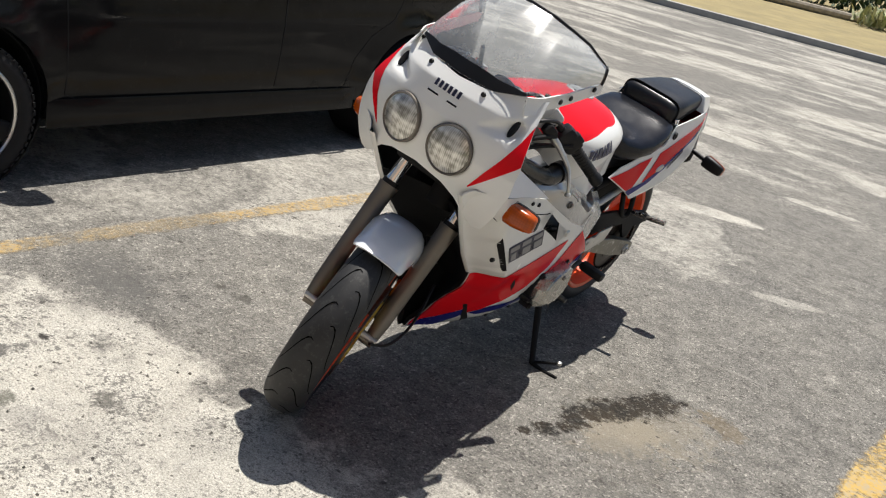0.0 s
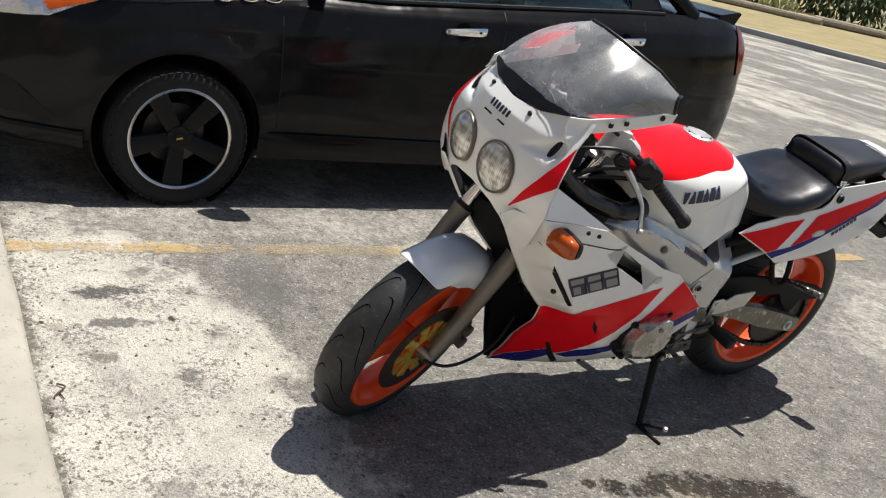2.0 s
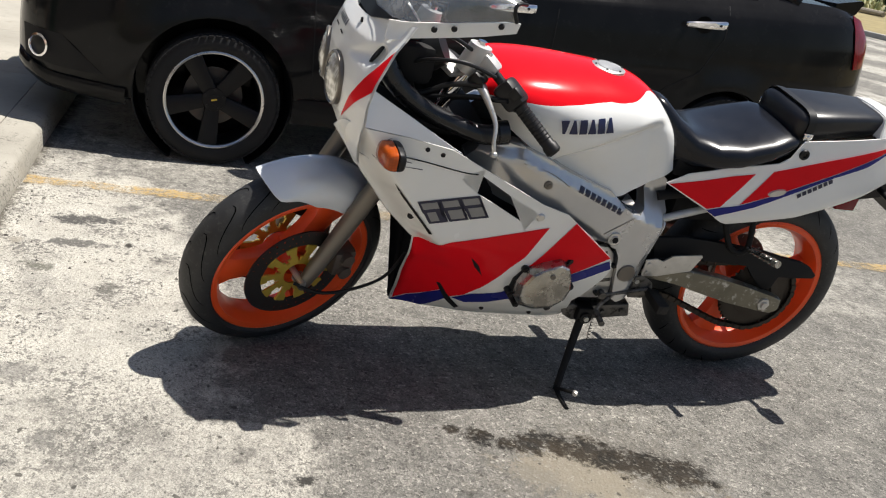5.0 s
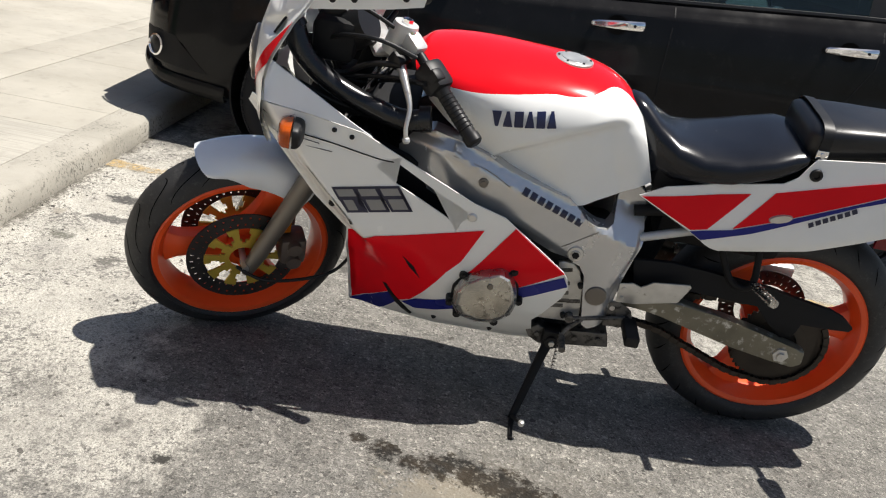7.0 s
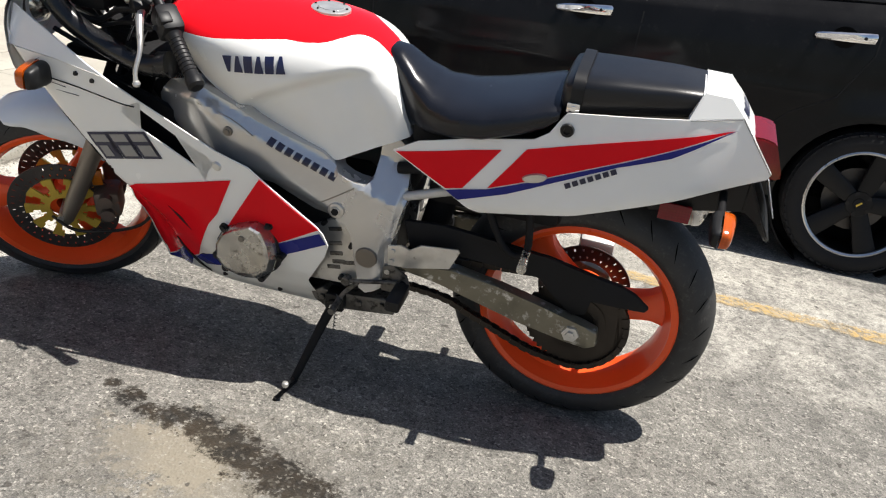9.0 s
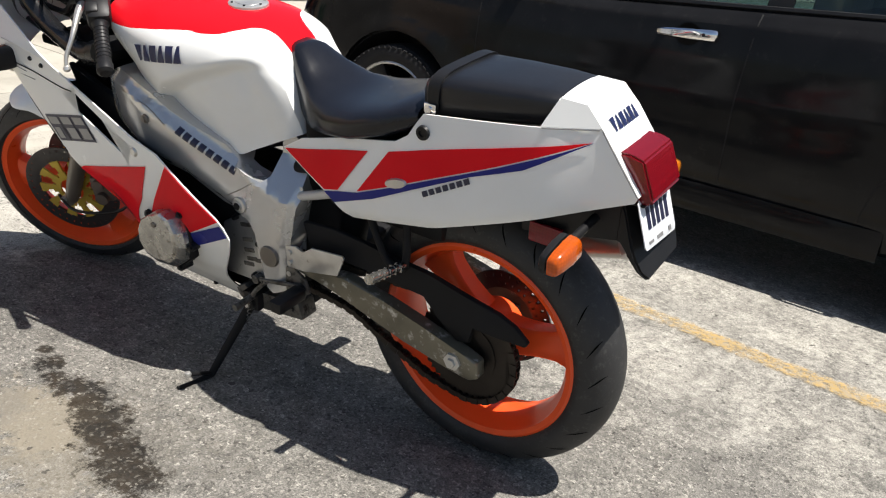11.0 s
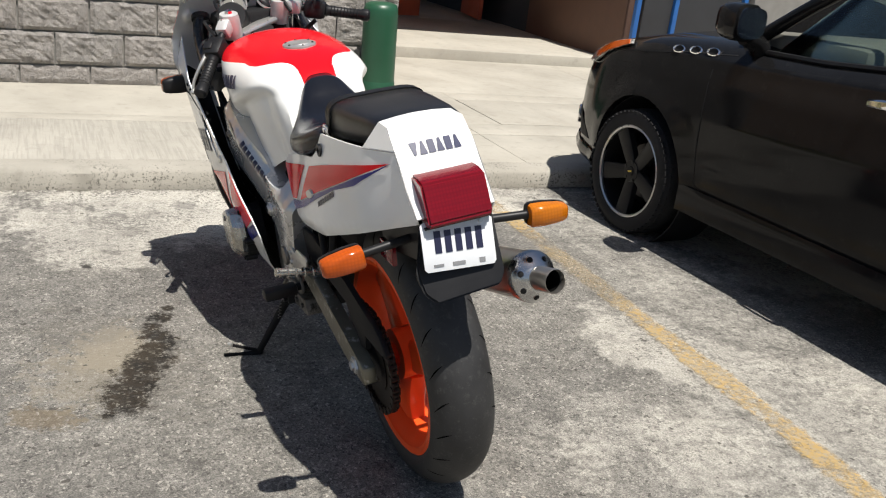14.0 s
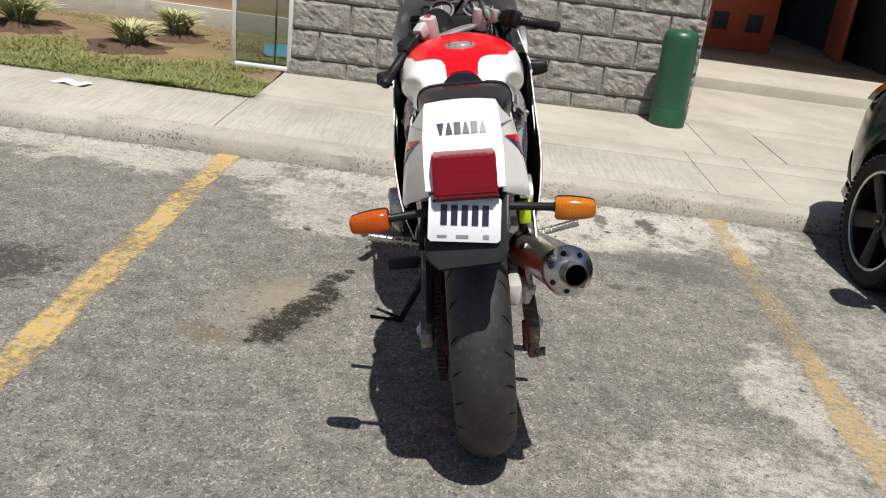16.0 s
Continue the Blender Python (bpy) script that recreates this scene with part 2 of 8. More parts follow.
def asphalt_material():
    """Sun-bleached asphalt with pale cement wash, dark worn patches, oil stains. Coordinates: along the kerb and out from it."""
    m, nt, p = material("bleached_asphalt")
    v = coords(nt)
    mid = noise_tex(nt, v, 3.2, 9, 0.66)
    chips = noise_tex(nt, v, 24, 9, 0.78)
    fine = noise_tex(nt, v, 230, 4, 0.75)
    flakes = noise_tex(nt, v, 11, 9, 0.74)
    centred = calc(nt, "SUBTRACT", mid, 0.5)
    crumbs = calc(nt, "SUBTRACT", chips, 0.5)
    rag = calc(nt, "ADD", calc(nt, "MULTIPLY", centred, 1.5), calc(nt, "MULTIPLY", crumbs, 2.2))
    soft = calc(nt, "MULTIPLY", centred, 2.0)

    def multiply(a, b):
        mul = nt.nodes.new("ShaderNodeMix")
        mul.data_type, mul.blend_type = "RGBA", "MULTIPLY"
        mul.inputs[0].default_value = 1.0
        nt.links.new(a, mul.inputs[6])
        nt.links.new(b, mul.inputs[7])
        return mul.outputs[2]
    vor = nt.nodes.new("ShaderNodeTexVoronoi")
    nt.links.new(v, vor.inputs["Vector"])
    vor.inputs["Scale"].default_value = 140
    stones = ramp(nt, vor.outputs["Color"], [(0.1, (0.07, 0.067, 0.061)), (0.32, (0.145, 0.139, 0.127)), (0.7, (0.2, 0.191, 0.173)), (0.92, (0.36, 0.342, 0.305))])
    base = mixed(nt, ramp(nt, noise_tex(nt, v, 45, 4, 0.6), [(0.38, 0.35), (0.6, 1.0)]), (0.165, 0.158, 0.144), stones)
    base = multiply(base, ramp(nt, fine, [(0.3, 0.38), (0.5, 1.0), (0.7, 1.85)]))
    base = multiply(base, ramp(nt, noise_tex(nt, v, 1.3, 8, 0.62), [(0.3, (0.84, 0.84, 0.845)), (0.7, (1.2, 1.19, 1.16))]))
    base = multiply(base, ramp(nt, flakes, [(0.3, 0.6), (0.5, 1.0), (0.7, 1.36)]))
    for stretch, at in (((0.35, 2.6, 1.0), 0.6), ((2.4, 0.5, 1.0), 0.62)):
        scrape = calc(nt, "ADD", calc(nt, "MULTIPLY", noise_tex(nt, coords(nt, stretch), 5.0, 8, 0.72), 0.7), calc(nt, "MULTIPLY", chips, 0.3))
        base = mixed(nt, ramp(nt, scrape, [(at - 0.02, 0.0), (at + 0.05, 0.55)]), base, (0.36, 0.345, 0.31))
    # pale cement wash: cover thins out in chips towards the rims
    cover = None
    for cx, cy, rx, ry, turn, amount in PALE:
        e = calc(nt, "MULTIPLY", ellipse_mask(nt, v, cx, cy, rx, ry, turn, soft), amount)
        cover = e if cover is None else calc(nt, "MAXIMUM", cover, e)
    streak = ramp(nt, noise_tex(nt, coords(nt, (0.9, 1.9, 1.0)), 0.34, 10, 0.68), [(0.4, 0.0), (0.58, 0.82)])
    sep = nt.nodes.new("ShaderNodeSeparateXYZ")
    nt.links.new(v, sep.inputs[0])
    away = ramp(nt, calc(nt, "MULTIPLY", sep.outputs[1], 0.1), [(0.38, 0.0), (0.7, 1.0)])
    cover = calc(nt, "MAXIMUM", cover, calc(nt, "MULTIPLY", streak, away))
    cover = calc(nt, "MAXIMUM", cover, 0.2)
    for cx, cy, rx, ry, turn, amount in WORN:
        cover = calc(nt, "SUBTRACT", cover, calc(nt, "MULTIPLY", ellipse_mask(nt, v, cx, cy, rx, ry, turn, soft), amount))
    level = calc(nt, "ADD", cover, calc(nt, "ADD", calc(nt, "MULTIPLY", crumbs, 1.5), calc(nt, "MULTIPLY", centred, 0.9)))
    pale = ramp(nt, level, [(0.38, 0.0), (0.68, 0.75), (0.95, 1.0)])
    chalk = mixed(nt, ramp(nt, noise_tex(nt, v, 7, 9, 0.72), [(0.32, 0.0), (0.68, 1.0)]), (0.41, 0.388, 0.338), (0.57, 0.545, 0.482))
    chalk = multiply(chalk, ramp(nt, fine, [(0.3, 0.5), (0.5, 1.0), (0.7, 1.4)]))
    chalk = multiply(chalk, ramp(nt, noise_tex(nt, v, 2.1, 7, 0.68), [(0.3, (0.74, 0.74, 0.745)), (0.5, (1.0, 1.0, 1.0)), (0.7, (1.14, 1.14, 1.13))]))
    chalk = multiply(chalk, ramp(nt, noise_tex(nt, v, 110, 5, 0.8), [(0.32, 0.55), (0.5, 1.0), (0.7, 1.25)]))
    chalk = mixed(nt, ramp(nt, flakes, [(0.55, 0.0), (0.68, 0.55)]), chalk, (0.22, 0.207, 0.188))
    cluster = noise_tex(nt, v, 3.6, 5, 0.6)
    for size, at, share in ((52, 0.54, 0.85), (125, 0.545, 0.85)):
        spots = calc(nt, "ADD", calc(nt, "MULTIPLY", noise_tex(nt, v, size, 6, 0.72), 0.72), calc(nt, "MULTIPLY", cluster, 0.28))
        chalk = mixed(nt, ramp(nt, spots, [(at, 0.0), (at + 0.03, share)]), chalk, mixed(nt, fine, (0.09, 0.085, 0.077), (0.2, 0.19, 0.172)))
    col = mixed(nt, pale, base, chalk)
    peek = ramp(nt, vor.outputs["Color"], [(0.7, 1.0), (0.86, 0.6)])
    for cx, cy, rx, ry, turn, amount, tint in STAINS:
        e = calc(nt, "MULTIPLY", ellipse_mask(nt, v, cx, cy, rx, ry, turn, calc(nt, "MULTIPLY", rag, 1.7)), amount)
        col = mixed(nt, calc(nt, "MULTIPLY", e, peek), col, tint)
    torn = calc(nt, "ADD", calc(nt, "MULTIPLY", centred, 1.6), calc(nt, "MULTIPLY", crumbs, 3.6))
    oil = None
    for cx, cy, r in OIL:
        e = ellipse_mask(nt, v, cx, cy, r, r, 0, torn)
        oil = e if oil is None else calc(nt, "MAXIMUM", oil, e)
    oil = calc(nt, "MULTIPLY", calc(nt, "MULTIPLY", oil, peek), ramp(nt, chips, [(0.35, 1.0), (0.62, 0.86)]))
    col = mixed(nt, oil, col, mixed(nt, ramp(nt, flakes, [(0.4, 0.0), (0.6, 1.0)]), (0.01, 0.009, 0.008), (0.03, 0.022, 0.014)))
    # grime gathered along the foot of the kerb
    foot = calc(nt, "ADD", sep.outputs[1], calc(nt, "MULTIPLY", calc(nt, "ADD", calc(nt, "MULTIPLY", crumbs, 2.0), centred), 0.13))
    col = mixed(nt, ramp(nt, calc(nt, "ABSOLUTE", foot), [(0.012, 0.85), (0.055, 0.0)]), col, (0.08, 0.072, 0.058))
    specks = ramp(nt, noise_tex(nt, v, 30, 2, 0.5), [(0.68, 0.0), (0.71, 0.8)])
    col = mixed(nt, specks, col, (0.06, 0.055, 0.048))
    dots = ramp(nt, noise_tex(nt, v, 75, 2, 0.5), [(0.7, 0.0), (0.73, 0.7)])
    col = mixed(nt, dots, col, (0.05, 0.047, 0.042))
    nt.links.new(col, p.inputs["Base Color"])
    p.inputs["Roughness"].default_value = 0.9
    p.inputs["Specular IOR Level"].default_value = 0.25
    h = calc(nt, "ADD", calc(nt, "MULTIPLY", vor.outputs["Distance"], 0.7), calc(nt, "ADD", calc(nt, "MULTIPLY", pale, -0.25), fine))
    bump(nt, p, h, 0.9, 0.0032)
    return m


# along the kerb, out from it, radii, turn, amount
PALE = [
    (-1.45, 0.1, 1.75, 0.82, 2, 0.97), (-2.7, 1.2, 0.5, 1.5, 0, 0.45), (-2.6, 2.7, 0.6, 1.3, 0, 0.6), (0.8, 0.06, 1.7, 0.46, 0, 0.8), (-0.75, 0.3, 0.5, 0.62, 25, 0.85),
    (-1.45, 3.9, 0.5, 1.1, 35, 0.6), (-2.0, 2.6, 0.55, 0.7, 28, 0.58), (-1.95, 3.3, 0.5, 0.7, 20, 0.5), (-3.7, 0.8, 1.0, 1.2, 0, 0.7), (-2.3, 1.9, 0.3, 0.5, 10, 0.7), (-0.5, 0.75, 0.3, 0.35, 20, 0.7),
    (-1.46, 4.48, 0.42, 0.13, 24, 0.95), (-1.12, 5.66, 0.34, 0.1, 8, 0.85), (-2.47, 7.2, 0.7, 0.3, 0, 0.8), (-0.62, 3.45, 0.26, 0.08, 30, 0.65), (-1.0, 3.68, 0.06, 0.045, 0, 1.0),
]
WORN = [(-2.1, 1.02, 0.42, 0.42, 0, 0.75), (-1.72, 0.98, 0.4, 0.24, 0, 0.5), (-1.45, 1.2, 0.5, 0.5, 0, 0.3), (-0.56, 0.3, 0.3, 0.22, 10, 0.3), (-0.66, 0.52, 0.2, 0.16, 0, 0.2)]
STAINS = [
    (1.15, 0.34, 0.34, 0.07, 4, 0.7, (0.11, 0.105, 0.095)), (1.7, 0.2, 0.3, 0.06, 3, 0.6, (0.11, 0.105, 0.095)),
    (-0.475, 0.93, 0.022, 0.03, 30, 1.0, (0.05, 0.047, 0.042)), (-0.57, 0.8, 0.05, 0.03, 0, 0.6, (0.1, 0.095, 0.088)), (-0.62, 0.36, 0.05, 0.04, 20, 0.6, (0.12, 0.116, 0.107)), (-0.52, 0.27, 0.03, 0.05, 0, 0.7, (0.1, 0.096, 0.09)),
    (-2.0, 0.29, 0.06, 0.16, 10, 1.0, (0.09, 0.086, 0.08)), (-1.785, 0.265, 0.04, 0.11, 0, 0.9, (0.11, 0.105, 0.097)), (-1.776, 0.102, 0.03, 0.025, 0, 0.7, (0.3, 0.27, 0.22)), (-1.807, 0.067, 0.014, 0.01, 0, 1.0, (0.05, 0.045, 0.04)), (-1.46, 0.21, 0.1, 0.07, 0, 0.45, (0.2, 0.19, 0.172)), (-0.91, 0.26, 0.06, 0.06, 0, 0.6, (0.14, 0.134, 0.124)), (-1.433, 0.408, 0.07, 0.04, 0, 0.8, (0.09, 0.085, 0.075)), (-1.57, 0.2, 0.045, 0.06, 0, 0.75, (0.09, 0.09, 0.07)), (-1.236, 0.261, 0.013, 0.011, 0, 1.0, (0.05, 0.045, 0.04)), (-1.796, 0.45, 0.018, 0.014, 0, 1.0, (0.05, 0.045, 0.04)),
    (-2.08, 0.85, 0.2, 0.14, 0, 0.5, (0.1, 0.097, 0.092)), (-1.95, 0.8, 0.14, 0.1, 0, 0.45, (0.11, 0.107, 0.1)),
    (-0.53, 1.61, 0.17, 0.14, 60, 0.6, (0.36, 0.315, 0.235)), (-0.43, 1.75, 0.16, 0.2, 20, 0.4, (0.31, 0.275, 0.21)), (-0.46, 1.5, 0.1, 0.07, 30, 0.35, (0.16, 0.155, 0.145)), (-0.56, 1.7, 0.2, 0.4, 22, 0.28, (0.14, 0.125, 0.1)),
    (0.42, 1.66, 0.2, 0.2, 30, 0.8, (0.04, 0.037, 0.033)), (-1.743, 1.123, 0.04, 0.03, 0, 0.7, (0.08, 0.075, 0.065)), (-1.85, 1.108, 0.025, 0.02, 0, 0.7, (0.07, 0.065, 0.055)), (-0.33, 1.95, 0.06, 0.1, 60, 0.6, (0.16, 0.125, 0.08)),
]
# oil drips: along the kerb, out from it, radius
OIL = [(-0.712, 1.325, 0.028), (-0.675, 1.39, 0.05), (-0.65, 1.47, 0.045), (-0.653, 1.53, 0.06), (-0.648, 1.6, 0.062), (-0.622, 1.67, 0.068), (-0.595, 1.735, 0.072), (-0.565, 1.795, 0.082), (-0.54, 1.86, 0.085), (-0.53, 1.92, 0.07)]
ASPHALT = asphalt_material()


def concrete_material(name, lo, hi, broom=0.0, pit=0.66, pit_size=42):
    m, nt, p = material(name)
    v = coords(nt)
    big = noise_tex(nt, v, 1.6, 8, 0.62)
    fine = noise_tex(nt, v, 60, 6, 0.7)
    col = mixed(nt, ramp(nt, big, [(0.3, 0.0), (0.7, 1.0)]), lo, hi)
    col = mixed(nt, ramp(nt, noise_tex(nt, v, 11, 8, 0.7), [(0.54, 0.0), (0.7, 0.38)]), col, tuple(c * 0.62 for c in lo))
    pits = ramp(nt, calc(nt, "ADD", calc(nt, "MULTIPLY", noise_tex(nt, v, pit_size, 5, 0.7), 0.6), calc(nt, "MULTIPLY", noise_tex(nt, v, 4.5, 5, 0.65), 0.4)), [(pit, 0.0), (pit + 0.06, 0.8)])
    col = mixed(nt, pits, col, tuple(c * 0.42 for c in lo))
    if pit < 0.6:
        # grime in blotches on the upright face
        geo = nt.nodes.new("ShaderNodeNewGeometry")
        nz = nt.nodes.new("ShaderNodeSeparateXYZ")
        nt.links.new(geo.outputs["Normal"], nz.inputs[0])
        face = ramp(nt, nz.outputs[2], [(0.35, 1.0), (0.75, 0.0)])
        blot = ramp(nt, noise_tex(nt, v, 85, 3, 0.6), [(0.56, 0.0), (0.62, 0.9)])
        blot = calc(nt, "MULTIPLY", blot, ramp(nt, noise_tex(nt, v, 3.2, 4, 0.6), [(0.4, 0.1), (0.58, 1.0)]))
        col = mixed(nt, calc(nt, "MULTIPLY", face, blot), col, (0.075, 0.068, 0.055))
    h = fine
    if broom:
        lines = noise_tex(nt, coords(nt, (1.0, 0.05, 1.0)), 80, 2, 0.5)
        h = calc(nt, "ADD", fine, calc(nt, "MULTIPLY", lines, 2.0))
        col = mixed(nt, calc(nt, "MULTIPLY", ramp(nt, lines, [(0.4, 0.7), (0.55, 0.0)]), broom), col, tuple(c * 0.6 for c in lo))
    nt.links.new(col, p.inputs["Base Color"])
    p.inputs["Roughness"].default_value = 0.9
    bump(nt, p, h, 0.6, 0.004)
    return m


CONCRETE = concrete_material("pale_concrete", (0.325, 0.303, 0.255), (0.445, 0.418, 0.358))
BROOM = concrete_material("brushed_concrete", (0.34, 0.32, 0.275), (0.46, 0.435, 0.375), 0.38)
KERB = concrete_material("weathered_kerb", (0.285, 0.268, 0.225), (0.42, 0.394, 0.34), 0.0, 0.56, 80)
DARKKERB = concrete_material("far_kerb_shade", (0.3, 0.29, 0.27), (0.42, 0.4, 0.37))


def block_material():
    m, nt, p = material("split_face_block")
    v = coords(nt)
    oi = nt.nodes.new("ShaderNodeObjectInfo")
    col = mixed(nt, ramp(nt, noise_tex(nt, v, 22, 8, 0.7), [(0.3, 0.0), (0.7, 1.0)]), (0.2, 0.188, 0.172), (0.4, 0.375, 0.345))
    col = mixed(nt, calc(nt, "MULTIPLY", oi.outputs["Random"], 0.35), col, (0.36, 0.32, 0.29))
    nt.links.new(col, p.inputs["Base Color"])
    p.inputs["Roughness"].default_value = 0.95
    bump(nt, p, calc(nt, "ADD", noise_tex(nt, v, 45, 8, 0.7), calc(nt, "MULTIPLY", noise_tex(nt, v, 14, 5, 0.6), 1.4)), 1.0, 0.02)
    return m


BLOCK = block_material()
MORTAR = surface("mortar", (0.27, 0.26, 0.24), 0.95, vary=0.15, relief=0.5, depth=0.003)


def yellow_paint(name, keep, cover, a0, slope, half, lo, hi, faded=None):
    """Worn road paint with frayed edges: chips let the asphalt show. keep: how much of it is left."""
    m, nt, p = material(name)
    v = coords(nt)
    chips = noise_tex(nt, v, 34, 9, 0.78)
    col = mixed(nt, noise_tex(nt, v, 12, 5), lo, hi)
    col = mixed(nt, ramp(nt, noise_tex(nt, v, 60, 5, 0.7), [(0.42, 0.0), (0.6, 0.7)]), col, (0.36, 0.33, 0.26))
    nt.links.new(col, p.inputs["Base Color"])
    p.inputs["Roughness"].default_value = 0.88
    tr = nt.nodes.new("ShaderNodeBsdfTransparent")
    mx = nt.nodes.new("ShaderNodeMixShader")
    sep = nt.nodes.new("ShaderNodeSeparateXYZ")
    nt.links.new(v, sep.inputs[0])
    off = calc(nt, "ABSOLUTE", calc(nt, "SUBTRACT", calc(nt, "SUBTRACT", sep.outputs[0], a0), calc(nt, "MULTIPLY", sep.outputs[1], slope)))
    off = calc(nt, "ADD", off, calc(nt, "MULTIPLY", calc(nt, "SUBTRACT", noise_tex(nt, v, 2.6, 5, 0.6), 0.5), 0.09))
    off = calc(nt, "ADD", off, calc(nt, "MULTIPLY", calc(nt, "SUBTRACT", chips, 0.5), 0.07))
    edge = ramp(nt, calc(nt, "MULTIPLY", off, 5.0), [((half - 0.012) * 5, 1.0), ((half + 0.008) * 5, 0.0)])
    n = calc(nt, "ADD", calc(nt, "MULTIPLY", noise_tex(nt, v, 2.1, 6, 0.6), 0.55), calc(nt, "MULTIPLY", chips, 0.45))
    left = ramp(nt, n, [(keep, cover), (keep + 0.09, cover * 0.12)])
    if faded:
        # traffic has rubbed one stretch almost away
        run = calc(nt, "ADD", sep.outputs[1], calc(nt, "MULTIPLY", calc(nt, "SUBTRACT", noise_tex(nt, v, 4.0, 6, 0.65), 0.5), 0.5))
        left = calc(nt, "MULTIPLY", left, ramp(nt, calc(nt, "MULTIPLY", run, 0.2), [(faded[0] * 0.2 - 0.03, 1.0), (faded[0] * 0.2 + 0.03, faded[2]), (faded[1] * 0.2 - 0.03, faded[2]), (faded[1] * 0.2 + 0.03, 1.0)]))
    nt.links.new(calc(nt, "MULTIPLY", edge, left), mx.inputs[0])
    nt.links.new(tr.outputs[0], mx.inputs[1])
    nt.links.new(p.outputs[0], mx.inputs[2])
    nt.links.new(mx.outputs[0], nt.nodes["Material Output"].inputs[0])
    return m


YELLOW = yellow_paint("worn_yellow_paint", 0.485, 0.88, 0.085, 0.0076, 0.052, (0.5, 0.31, 0.07), (0.58, 0.41, 0.13))
FAINT = yellow_paint("faint_yellow_paint", 0.475, 0.68, -2.4, 0.0284, 0.05, (0.5, 0.31, 0.085), (0.56, 0.4, 0.16), (0.85, 1.5, 0.35))


def leafy(name, a, b):
    m, nt, p = material(name)
    g = nt.nodes.new("ShaderNodeNewGeometry")
    nt.links.new(mixed(nt, g.outputs["Random Per Island"], a, b), p.inputs["Base Color"])
    p.inputs["Roughness"].default_value = 0.65
    return m


GRASS = leafy("lawn_blades", (0.08, 0.14, 0.025), (0.34, 0.31, 0.12))
DRYGRASS = surface("dry_lawn", (0.3, 0.245, 0.12), 0.95, vary=0.25, scale=1.2, grain=30, relief=0.8, depth=0.02)
TUFT = leafy("pale_striped_leaves", (0.22, 0.26, 0.1), (0.56, 0.54, 0.32))
HEDGE = leafy("dark_hedge_leaves", (0.03, 0.055, 0.02), (0.08, 0.12, 0.04))
SOIL = surface("lawn_soil", (0.22, 0.15, 0.085), 0.95, vary=0.3, scale=3, grain=50, relief=0.8, depth=0.01, dirt=(0.17, 0.15, 0.06), dirt_at=0.5)
EARTH = surface("brown_earth", (0.1, 0.06, 0.036), 0.95, vary=0.3, scale=8, grain=60, relief=1.0, depth=0.01)
GRIT = leafy("loose_grit", (0.05, 0.045, 0.04), (0.3, 0.28, 0.24))


# ---- shape helpers ----
def part(name, bm, mat, parent=None, label="", angle=38, at=None):
    """Links a bmesh as one mesh object under a thing or a part."""
    bmesh.ops.recalc_face_normals(bm, faces=bm.faces)
    me = bpy.data.meshes.new(name)
    bm.to_mesh(me)
    bm.free()
    for mm in mat if isinstance(mat, (list, tuple)) else (mat,):
        me.materials.append(mm)
    me.shade_smooth()
    me.set_sharp_from_angle(angle=radians(angle))
    ob = new(name, me)
    if parent:
        ob.parent = parent
    if at is not None:
        ob.matrix_basis = at
    if label:
        ob["label"] = label
    return ob


def thing(name, m, label, category, group="", kind=""):
    e = new(name)
    e.empty_display_size = 0.1
    e.matrix_basis = m
    return tagged(e, label, category, group, kind)


def lerp(table, x):
    """Piecewise linear look-up in [(x, y), ...] sorted by x."""
    return float(np.interp(x, [a for a, _ in table], [b for _, b in table]))


def smooth01(t):
    t = min(max(t, 0.0), 1.0)
    return t * t * (3 - 2 * t)


def curve(table, x):
    """Smooth look-up in [(x, y), ...] sorted by x."""
    xs, ys = [a for a, _ in table], [b for _, b in table]
    if x <= xs[0] or x >= xs[-1]:
        return ys[0] if x <= xs[0] else ys[-1]
    i = max(k for k in range(len(xs) - 1) if xs[k] <= x)

    def slope(k):
        a, b = max(k - 1, 0), min(k + 1, len(xs) - 1)
        return (ys[b] - ys[a]) / (xs[b] - xs[a])
    h = xs[i + 1] - xs[i]
    t = (x - xs[i]) / h
    return (2 * t ** 3 - 3 * t * t + 1) * ys[i] + (t ** 3 - 2 * t * t + t) * h * slope(i) + (3 * t * t - 2 * t ** 3) * ys[i + 1] + (t ** 3 - t * t) * h * slope(i + 1)


def catmull(pts, n=6, closed=False):
    """A smooth line through points."""
    pts = [Vector(p) for p in pts]
    k = len(pts)
    out = []
    for i in range(k if closed else k - 1):
        p0, p1, p2, p3 = (pts[j % k] if closed else pts[min(max(j, 0), k - 1)] for j in (i - 1, i, i + 1, i + 2))
        for s in range(n):
            t = s / n
            out.append(0.5 * (2 * p1 + (p2 - p0) * t + (2 * p0 - 5 * p1 + 4 * p2 - p3) * t * t + (3 * p1 - p0 - 3 * p2 + p3) * t ** 3))
    if not closed:
        out.append(pts[-1])
    return out


def loft(bm, rings, closed=True, caps=True, mats=None):
    """Skin through rings of equal length."""
    rows = [[bm.verts.new(p) for p in r] for r in rings]
    n = len(rows[0])
    for a, b in zip(rows, rows[1:]):
        for i in range(n if closed else n - 1):
            j = (i + 1) % n
            try:
                f = bm.faces.new((a[i], a[j], b[j], b[i]))
                if mats:
                    f.material_index = mats(i)
            except ValueError:
                pass
    if caps and closed:
        bm.faces.new(rows[0][::-1])
        bm.faces.new(rows[-1])
    return rows


